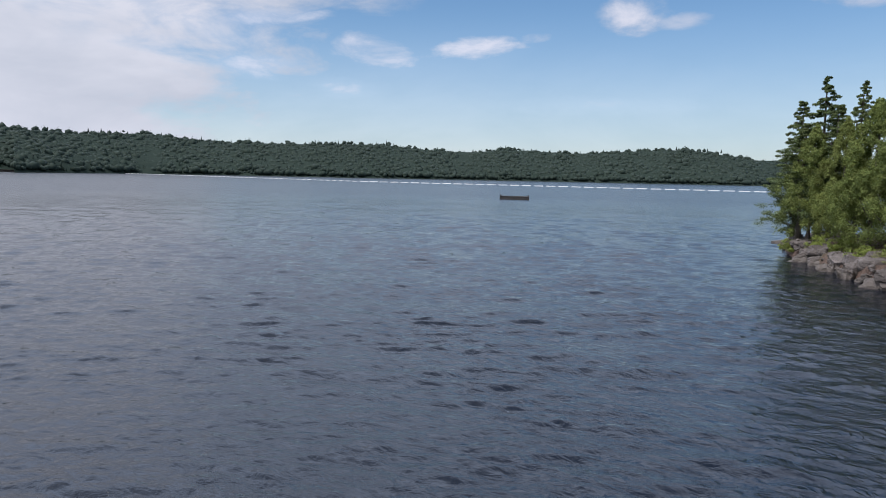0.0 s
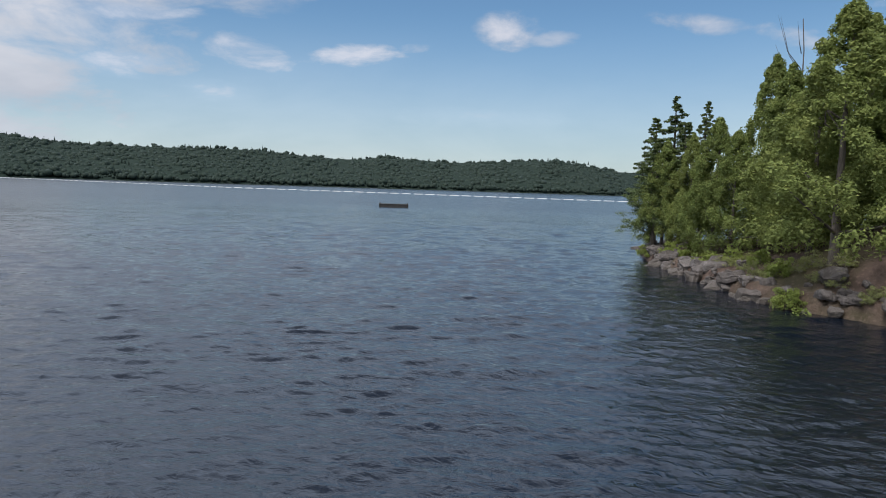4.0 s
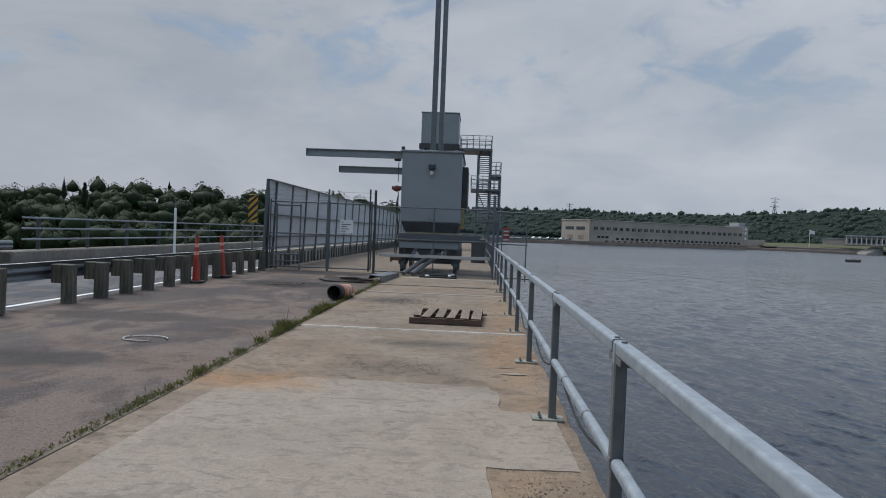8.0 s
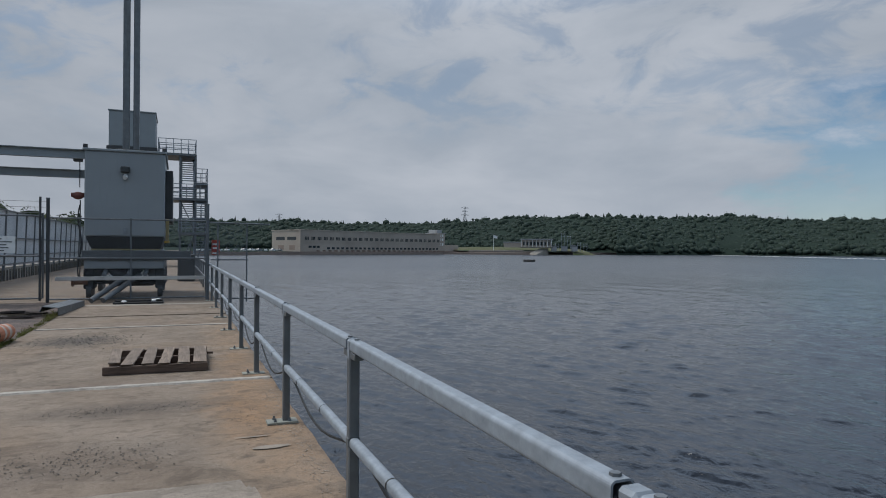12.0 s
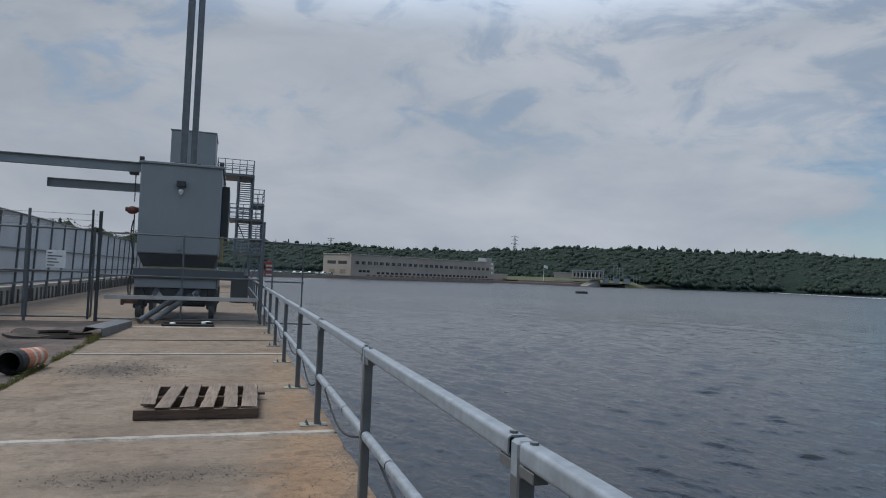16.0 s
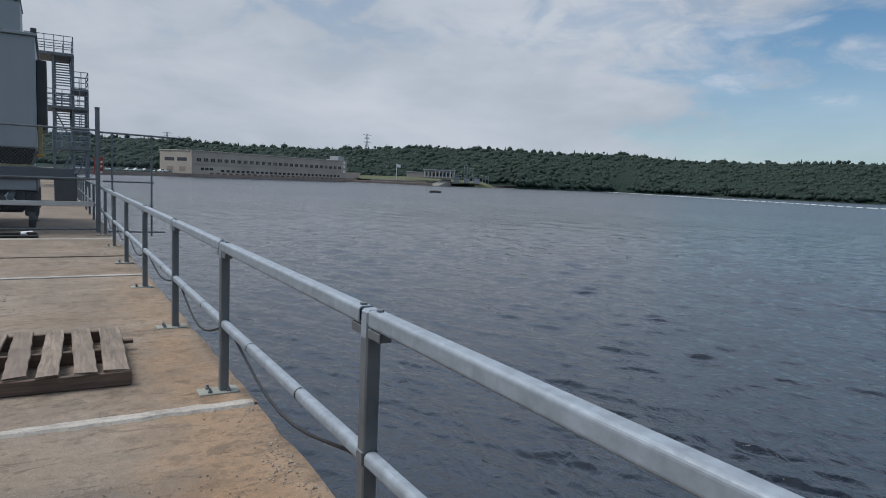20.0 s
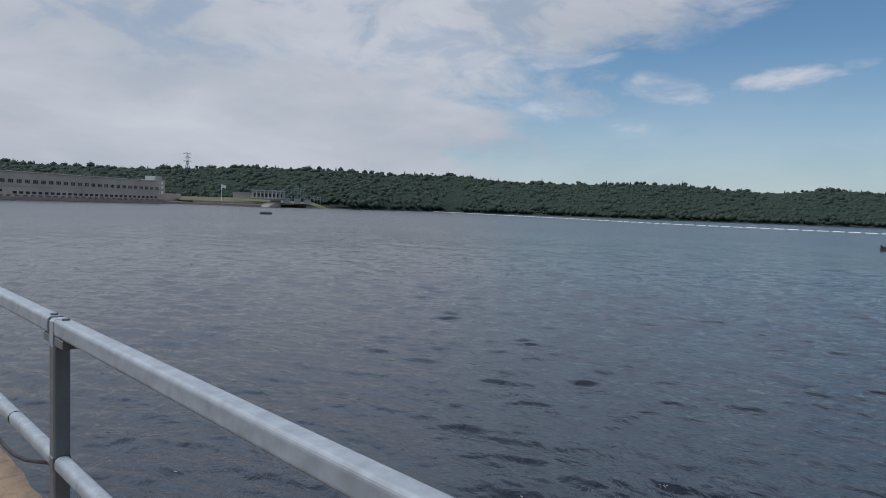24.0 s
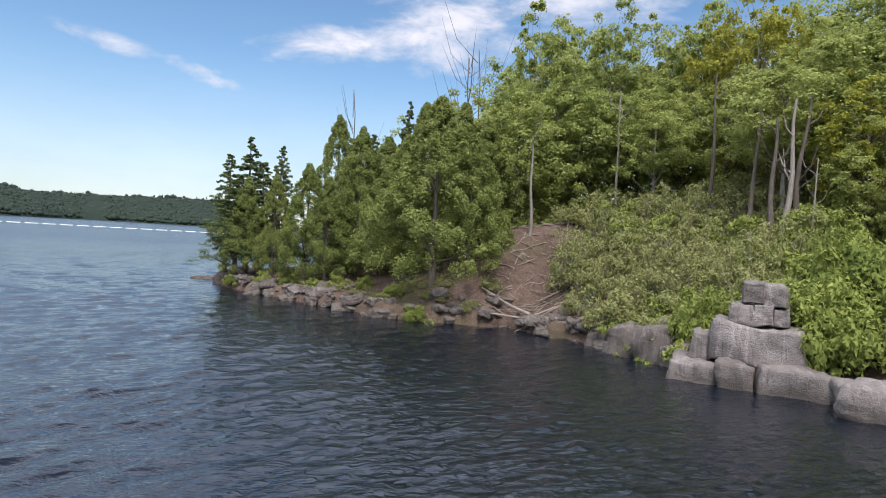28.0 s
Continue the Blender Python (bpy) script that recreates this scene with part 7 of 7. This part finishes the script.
CEDARS = [make_tree("cedar", 11 + k, 8.0, 4.6, "full yellow-green cedar on the lake shore", M["leaf_cedar"], M["bark"], 260, 150, 0.06, "shore cedars", 0.12) for k in range(4)]
SPRUCES = [make_tree("spruce", 21 + k, 8.0, 3.4, "slim dark spruce on the rocky point", M["leaf_spruce"], M["bark"], 230, 110, 0.062, "shore spruces", 0.16) for k in range(3)]
BROADS = [make_tree("broad", 31 + k, 12.0, 7.2, "tall leafy broadleaf tree on the wooded bank", M["leaf_broad"], M["bark"], 220, 105, 0.09, "bank trees", 0.06) for k in range(5)]
STEMMED = [make_tree("broad", 36, 12.0, 7.2, "leafy broadleaf tree on tall bare stems", M["leaf_broad"], M["bark_pale"], 210, 105, 0.09, "bank trees", 0.34)]
YELLOWS = [make_tree("broad", 41, 12.0, 6.6, "tall broadleaf tree with yellowing leaves", M["leaf_yellow"], M["bark_pale"], 160, 100, 0.09, "bank trees", 0.2)]
SLIMS = [make_tree("broad", 45 + k, 12.0, 4.4, "slender open broadleaf tree above the bank", M["leaf_broad"], M["bark"], 110, 90, 0.085, "bank trees", 0.3) for k in range(2)]


def polar(az, r):
    return -0.45 + r * math.sin(radians(az)), 1.1 + r * math.cos(radians(az))


def plant(kinds, rows, base_h, base_w):
    """Rows of bearing, distance, bearing height of the top, crown width, turn."""
    for k, (az, r, top, w, rz) in enumerate(rows):
        x, y = polar(az, r)
        g = ground_z(x, y)
        h = 1.56 + math.tan(radians(top)) * r - g
        w = min(w, h * 0.72)
        m = pose(x, y, g, 0, 0, rz) @ Matrix.Diagonal((w / base_w, w / base_w, h / base_h, 1))
        src = kinds[k % len(kinds)]
        if src.get("used"):
            copy_thing(src, m @ Matrix.Diagonal([1 / v for v in src.scale] + [1]))
        else:
            src.matrix_basis = m
            src["used"] = 1


plant(SPRUCES, [(109.8, 43.5, 6.0, 3.6, 10), (111.5, 43.0, 7.5, 4.4, 80), (114.0, 42.0, 7.0, 3.0, 150), (112.6, 42.0, 5.6, 3.6, 200), (124.5, 43.0, 11.6, 3.2, 200), (121.6, 44.0, 8.6, 3.4, 60), (110.6, 42.0, 4.4, 4.0, 300)], 8.0, 3.4)
plant(CEDARS, [(127.3, 31.0, 12.3, 6.0, 0), (116.3, 38.0, 5.7, 3.8, 130), (118.6, 41.5, 9.9, 4.8, 60), (120.6, 38.5, 9.2, 4.6, 200), (122.9, 37.5, 8.6, 4.4, 90), (124.6, 33.5, 8.8, 4.6, 310),
               (130.2, 31.5, 9.2, 4.2, 45), (111.4, 41.5, 4.2, 3.4, 260), (118.0, 37.0, 4.8, 3.4, 10), (126.0, 36.5, 11.6, 4.6, 20), (113.6, 40.5, 4.6, 3.0, 75), (131.6, 35.5, 10.5, 4.4, 230), (129.4, 36.5, 11.9, 4.4, 110)], 8.0, 4.6)
plant(BROADS, [(134.0, 37.0, 13.2, 6.0, 0), (137.2, 38.0, 14.2, 6.4, 70), (140.6, 38.0, 15.2, 6.6, 140), (144.2, 38.0, 14.0, 6.6, 200), (147.6, 37.0, 13.6, 6.4, 20), (151.0, 36.0, 13.2, 6.4, 250), (132.6, 42.0, 14.4, 6.6, 90),
               (158.6, 35.0, 17.6, 7.0, 130), (162.4, 33.0, 18.6, 7.0, 300), (166.4, 34.0, 20.5, 7.5, 40), (139.0, 44.0, 17.6, 7.2, 330), (136.0, 45.0, 16.4, 7.0, 15),
               (143.4, 44.0, 17.6, 7.4, 75), (147.8, 43.0, 18.0, 7.6, 190), (152.2, 42.0, 18.6, 7.8, 350), (156.4, 41.0, 19.0, 7.8, 100), (160.5, 41.0, 20.5, 8.0, 10), (164.6, 40.0, 21.5, 8.0, 60), (128.6, 46.0, 11.6, 6.6, 120), (169.6, 33.0, 20.0, 7.6, 170),
               (121.0, 47.0, 7.4, 5.4, 40), (125.2, 47.0, 9.6, 6.0, 70), (160.8, 29.5, 10.5, 5.0, 33), (165.4, 28.0, 11.5, 5.4, 210)], 12.0, 7.2)
plant(STEMMED, [(155.3, 31.5, 15.6, 7.4, 0), (157.2, 32.5, 13.0, 5.2, 120), (145.6, 35.0, 12.0, 4.6, 250)], 12.0, 7.2)
plant(YELLOWS, [(152.9, 37.0, 21.0, 5.2, 0), (150.0, 38.5, 18.6, 4.2, 120), (160.6, 30.5, 13.5, 4.6, 60)], 12.0, 6.6)
plant(SLIMS, [(135.0, 41.0, 19.8, 4.0, 0), (138.8, 40.5, 20.0, 3.8, 90), (142.0, 40.0, 19.6, 3.6, 210), (146.4, 41.0, 18.0, 3.8, 30), (149.0, 40.0, 19.4, 3.6, 300)], 12.0, 4.4)


def make_bush(seed, leaf, label, clumps, per, size, stems=7, bark="bark"):
    """A bush of leafy clumps over a fan of stems, one metre in radius."""
    rng = np.random.default_rng(seed)
    b = thing("bush", label, "bush", "bank bushes")
    v = rng.normal(size=(clumps, 3))
    v[:, 2] = np.abs(v[:, 2]) * 0.9
    v /= np.linalg.norm(v, axis=1, keepdims=True)
    cen = v * (rng.uniform(0.25, 1.0, clumps) ** 0.5)[:, None] * np.array([0.9, 0.9, 0.95]) * rng.uniform(0.75, 1.2, (clumps, 1)) + np.array([0, 0, 0.05])
    k = rng.uniform(0.14, 0.3, clumps)
    rad = np.stack([k * 1.1, k * 1.1, k * 0.8], 1)
    vs, fs = [], []
    for q in range(stems):
        c = cen[q % clumps] * rng.uniform(0.8, 1.25)
        v2, f2 = beam_mesh([(rng.normal() * 0.08, rng.normal() * 0.08, -0.1), tuple(c * 0.5 + np.array([rng.normal() * 0.06, rng.normal() * 0.06, 0.15])), tuple(c)], [0.022, 0.014, 0.005], 4)
        k0 = len(vs)
        vs += v2
        fs += [tuple(i + k0 for i in ff) for ff in f2]
    link("stem", vs, fs, M[bark], b)
    o = fix("leaves", tufts("leaves", cen, rad, v * 0.8 + np.array([0, 0, 0.6]), per, size, rng, 0.6, 0.6), leaf, b)
    o["kind"] = "stuff"
    return b


BUSHES = [make_bush(51 + k, M["leaf_bush"], "bright green leafy bush on the bank", 44, 75, 0.054) for k in range(3)]
THINS = [make_bush(61 + k, M["leaf_dry"], "thin olive brush with bare twigs on the bank", 44, 56, 0.04, 34, "bark_pale") for k in range(3)]


def scatter(kinds, spots, seed):
    rg = random.Random(seed)
    for k, (az, r, s, sz) in enumerate(spots):
        x, y = polar(az, r)
        m = pose(x, y, ground_z(x, y) - 0.05, 0, 0, rg.uniform(0, 360)) @ Matrix.Diagonal((s, s, sz, 1))
        src = kinds[k % len(kinds)]
        if src.get("used"):
            copy_thing(src, m @ Matrix.Diagonal([1 / v for v in src.scale] + [1]))
        else:
            src.matrix_basis = m
            src["used"] = 1


rg = random.Random(5)
# leafy bushes: at the foot of the cedars, over the ledge, and the thicket past the outcrop
spots = [(126.9, 27.8, 1.3, 1.4), (128.9, 27.6, 1.2, 1.3), (126.0, 29.0, 0.6, 0.7), (146.6, 23.8, 1.25, 1.5), (145.2, 24.6, 1.1, 1.3), (148.2, 23.0, 1.1, 1.7), (149.4, 23.4, 1.0, 1.9), (143.8, 25.6, 0.9, 1.0), (150.2, 24.8, 1.1, 1.6), (147.4, 25.4, 1.2, 1.4),
         (152.5, 24.6, 1.0, 1.2), (155.5, 24.4, 1.1, 1.3), (157.2, 22.6, 0.9, 1.5), (158.2, 21.8, 1.0, 1.3)]
for az in range(157, 173, 2):
    for r in (21.6, 23.6, 25.8, 28.2):
        spots.append((az + rg.uniform(-1, 1), r + rg.uniform(-0.8, 0.8) + (0.8 if az < 160 else 0), rg.uniform(1.1, 1.7), rg.uniform(1.4, 2.3)))
for az, r in ((136.4, 36.6), (138.2, 37.0), (140.0, 36.4), (141.6, 35.6), (144.5, 31.5), (147.0, 32.0), (150.0, 31.0), (152.5, 30.0), (158.5, 30.0), (153.8, 27.5), (143.0, 33.5), (131.5, 33.5), (132.8, 34.8)):
    spots.append((az, r, rg.uniform(1.0, 1.5), rg.uniform(1.1, 1.9)))
for az, r in ((117.0, 35.6), (113.0, 39.0), (110.6, 41.0), (121.5, 33.4), (119.0, 35.0), (124.0, 31.2), (115.0, 37.6)):
    spots.append((az, r, rg.uniform(0.5, 0.8), rg.uniform(0.5, 0.8)))
# shrub layer in the shade of the woods
for az in range(120, 152, 3):
    spots.append((az + rg.uniform(-1, 1), 41.5 + rg.uniform(-1, 1), rg.uniform(1.4, 2.0), rg.uniform(1.6, 2.6)))
scatter(BUSHES, spots, 6)
spots = []
for k in range(34):
    az = rg.uniform(108.5, 133)
    for r in [20 + 0.4 * q for q in range(70)]:
        x, y = polar(az, r)
        if y < shore_y(x) - 0.7:
            break
    spots.append((az, r + rg.uniform(0.0, 2.2), rg.uniform(0.35, 0.6), rg.uniform(0.25, 0.5)))
for k in range(16):
    az = 139.4 + 1.2 * k
    for r in (23.6, 25.2, 26.8, 28.4, 30.2, 32.2, 34.4):
        x, y = polar(az, r)
        if y < shore_y(x) - 0.8 and r > 28.5 - max(0.0, az - 139.4) * 1.6 and not (147.5 < az < 158.5 and r < 24.4):
            spots.append((az + rg.uniform(-0.6, 0.6), r + rg.uniform(-0.7, 0.7), rg.uniform(1.0, 1.5), rg.uniform(1.2, 2.1)))
scatter(THINS, spots, 8)


def bare_pole(az, r, h, rad, lean, mat, name, label, category, branches=5):
    x, y = polar(az, r)
    rgp = random.Random(int(az * 10))
    t = thing(name, label, category, at=pose(x, y, ground_z(x, y) - 0.1, lean, rgp.uniform(-4, 4), rgp.uniform(0, 360)))
    pts = [(0.03 * math.sin(k * 1.3) * h * 0.3, 0.03 * math.cos(k) * h * 0.3, h * k / 7) for k in range(8)]
    vs, fs = beam_mesh(pts, [rad * (1 - 0.1 * k) for k in range(8)], 7)
    link("trunk", vs, fs, mat, t, smooth=True)
    for k in range(branches):
        z = h * rgp.uniform(0.45, 0.95)
        a = rgp.uniform(0, 6.283)
        ln = h * rgp.uniform(0.08, 0.2)
        p = Vector((0, 0, z))
        v2, f2 = beam_mesh([p, p + Vector((math.cos(a), math.sin(a), 0.8)) * ln * 0.6, p + Vector((math.cos(a), math.sin(a), 1.5)) * ln], [rad * 0.35, rad * 0.22, rad * 0.06], 5)
        link("branch", v2, f2, mat, t)


for az, r, h, rad, mat in ((135.6, 33.0, 5.0, 0.10, "bark_pale"), (142.7, 35.0, 7.0, 0.09, "bark_pale"), (154.6, 29.0, 6.0, 0.15, "bark"), (155.5, 28.6, 6.5, 0.15, "bark_pale"), (156.0, 29.4, 6.5, 0.14, "bark"), (157.4, 28.0, 4.2, 0.06, "bark_pale"), (153.0, 30.5, 6.0, 0.13, "bark"), (150.0, 33.0, 7.0, 0.12, "bark"), (139.5, 38.0, 6.0, 0.1, "bark")):
    bare_pole(az, r, h, rad, 0, M[mat], "tree", "bare-stemmed grey tree at the edge of the woods", "tree", 3)
for az, r, h, rad in ((120.6, 43.0, 11.4, 0.07), (128.8, 42.0, 13.4, 0.08), (130.2, 41.5, 13.2, 0.09), (131.4, 43.0, 14.0, 0.08)):
    bare_pole(az, r, h, rad, 4, M["bark"], "tree", "bare dead snag rising over the cedars", "tree", 9)

# fallen trunks on the washed-out slope
rg = random.Random(12)
for az, r, ln, rz, up in ((136.6, 27.6, 4.6, 40, 12), (138.4, 28.8, 3.6, 55, 16), (135.2, 28.2, 3.4, 20, 6), (139.2, 30.2, 3.2, 62, 18), (137.2, 26.8, 2.6, -30, -6), (133.8, 29.2, 3.0, 5, 2), (140.6, 29.0, 2.8, 48, 14), (152.4, 25.6, 3.0, 100, 30), (168.0, 22.0, 3.0, 70, 40), (160.5, 23.0, 2.2, 60, 20)):
    x, y = polar(az, r)
    o = new("fallen_log")
    pts = [(ln * k / 6 - ln / 2, 0.05 * math.sin(k * 1.4), 0.05 * math.cos(k * 1.1)) for k in range(7)]
    vs, fs = beam_mesh(pts, [0.085 - 0.009 * k for k in range(7)], 7)
    bpy.data.objects.remove(o)
    o = link("fallen_log", vs, fs, M["deadwood"], None, smooth=True)
    d = Vector((math.cos(radians(rz)), math.sin(radians(rz)), 0)) * ln / 2
    za, zb = ground_z(x - d.x, y - d.y), ground_z(x + d.x, y + d.y)
    o.matrix_basis = pose(x, y, (za + zb) / 2 + 0.06, 0, -math.degrees(math.atan2(zb - za, ln)), rz)
    tagged(o, "bleached fallen trunk lying on the earth slope", "log", "fallen logs")


rg = random.Random(33)
TWIGS = []
for k in range(6):
    ln = 1.0 + 0.3 * k
    pts = [(ln * q / 4 - ln / 2, 0.06 * math.sin(q * 1.9 + k), 0.03 * math.cos(q * 1.3 + k)) for q in range(5)]
    vs, fs = beam_mesh(pts, [0.028 - 0.004 * q for q in range(5)], 5)
    a, b = Vector(pts[2]), Vector((pts[2][0] + 0.3, 0.22, 0.1))
    v2, f2 = beam_mesh([a, a.lerp(b, 0.5), b], [0.014, 0.01, 0.004], 5)
    fs += [tuple(q + len(vs) for q in ff) for ff in f2]
    vs = list(vs) + list(v2)
    me = bpy.data.meshes.new("fallen_branch")
    me.from_pydata([tuple(v) for v in vs], [], fs)
    me.materials.append(M["deadwood"])
    TWIGS.append(me)
for k in range(120):
    az = rg.uniform(132.5, 142.0)
    x, y = polar(az, rg.uniform(26.5, 35.5))
    if y > shore_y(x) - 0.5:
        continue
    rz = rg.gauss(48, 34)
    d = Vector((math.cos(radians(rz)), math.sin(radians(rz)))) * 0.6
    za, zb = ground_z(x - d.x, y - d.y), ground_z(x + d.x, y + d.y)
    o = new("fallen_branch", TWIGS[k % 6])
    o.matrix_basis = pose(x, y, (za + zb) / 2 + 0.03, rg.uniform(0, 360), -math.degrees(math.atan2(zb - za, 1.2)), rz)
    tagged(o, "bleached dead branch lying on the earth slope", "branch", "fallen branches")


# ---- weeds along the deck edge ----
def build_weeds():
    rng = np.random.default_rng(8)
    ys = rng.uniform(-7.5, 14.5, 22000)
    lush = np.array([0.05 + 0.75 * max(0.0, noise.noise((y * 0.8, 2.0, 5.0)) + 0.05) + 0.7 * max(0.0, noise.noise((y * 2.6, 7.0, 1.0))) + (0.16 if 3.2 < y < 8.2 else 0.0) for y in ys])
    keep = rng.uniform(0, 1.0, len(ys)) < lush
    ys, lush = ys[keep], lush[keep]
    n = len(ys)
    xs = DECK_X0 - 0.015 - np.abs(rng.normal(size=n)) * 0.06 * (0.6 + lush)
    h = rng.uniform(0.015, 0.07, n) * (0.5 + 2.2 * lush) * np.where(rng.random(n) < 0.04, 2.0, 1.0)
    base = np.stack([xs, ys, np.zeros(n)], 1)
    a = rng.uniform(0, 6.283, n)
    u = np.stack([np.cos(a), np.sin(a), np.zeros(n)], 1) * 0.004
    lean = np.stack([rng.normal(size=n), rng.normal(size=n), np.zeros(n)], 1) * 0.4
    mid = base + np.stack([lean[:, 0] * h * 0.4, lean[:, 1] * h * 0.4, h * 0.6], 1)
    top = base + np.stack([lean[:, 0] * h, lean[:, 1] * h, h], 1)
    vs = np.stack([base - u, mid + u * 1.3, top, mid - u * 1.3], 1).reshape(-1, 3)
    # small leaves between the blades
    k = 7000
    pick = rng.integers(0, n, k)
    yl = ys[pick] + rng.normal(size=k) * 0.03
    c = np.stack([xs[pick] + rng.normal(size=k) * 0.02, yl, np.abs(rng.normal(size=k)) * 0.035 * (0.4 + 1.2 * lush[pick]) + 0.008], 1)
    lv = leaf_cards(c, np.tile([[0, 0, 1.0]], (k, 1)), np.full(k, 0.012), rng, 0.7)
    o = fix("weeds", card_mesh("weeds", np.concatenate([vs, lv])), M["grass"])
    tagged(o, "low weeds and grass along the edge of the deck", "grass", kind="stuff")
    # the blown soil that they root in
    vs, fs = [], []
    steps = 300
    for i in range(steps + 1):
        y = -8.0 + 23.0 * i / steps
        w = 0.06 + 0.07 * noise.noise((y * 1.3, 4.0, 0.0)) + 0.03 * noise.noise((y * 6.0, 1.0, 3.0))
        vs += [(DECK_X0 - 0.001, y, 0.006), (DECK_X0 - w * 0.5, y, 0.008), (DECK_X0 - max(0.03, w), y, -0.003)]
    for i in range(steps):
        for j in range(2):
            q = 3 * i + j
            fs.append((q, q + 1, q + 4, q + 3))
    tagged(link("soil_strip", vs, fs, M["dust"], smooth=True), "strip of blown soil along the edge of the deck", "soil", kind="structure")


build_weeds()


# ---- loose grit on the deck ----
def build_grit(name, label, spots, seed, mat):
    """Small crumbs of stone: x, y, spread in x and y, count, size."""
    rng = np.random.default_rng(seed)
    base = np.array([(1, 0, 0.1), (-0.5, 0.87, 0.05), (-0.6, -0.8, 0.08), (0.05, 0.0, 0.55)])
    vs, fs, k = [], [], 0
    for x, y, sx, sy, n, s in spots:
        for _ in range(n):
            a, q = rng.uniform(0, 6.283), s * rng.uniform(0.5, 1.6)
            m = np.array([[math.cos(a), -math.sin(a), 0], [math.sin(a), math.cos(a), 0], [0, 0, 1]])
            p = (base * rng.uniform(0.6, 1.3, (4, 1))) @ m.T * q + np.array([x + rng.normal() * sx, y + rng.normal() * sy, 0.004])
            if p[:, 0].max() < 0.12:
                vs.extend(map(tuple, p))
                fs.extend([(k, k + 1, k + 3), (k + 1, k + 2, k + 3), (k + 2, k, k + 3), (k, k + 2, k + 1)])
                k += 4
    o = link(name, vs, fs, mat)
    tagged(o, label, "gravel", kind="stuff")


EDGE = [(0.02, -7 + 0.5 * k, 0.06, 0.25, 60, 0.0075) for k in range(46)]
build_grit("gravel", "loose crumbs of concrete along the broken deck edge", EDGE + [(-0.1, 1.6, 0.12, 1.2, 130, 0.007), (-0.1, 5.5, 0.12, 1.6, 130, 0.007)], 3, M["crumb"])
build_grit("gravel", "scattered dark gravel lying on the deck", [(-2.4, 7.9, 0.42, 0.42, 1500, 0.021), (-0.22, -2.75, 0.15, 0.33, 1100, 0.0065), (-2.3, -3.2, 0.6, 0.9, 90, 0.006), (-1.6, 1.05, 0.35, 0.22, 420, 0.008), (-1.35, 2.62, 0.42, 0.10, 420, 0.007), (-0.35, 2.1, 0.12, 0.4, 120, 0.006), (-2.0, 4.1, 0.5, 0.06, 160, 0.007), (-0.15, 4.9, 0.08, 0.6, 200, 0.008), (-1.6, 1.0, 0.6, 0.35, 120, 0.006), (-1.8, 6.5, 0.9, 2.2, 40, 0.007)], 4, M["chip"])
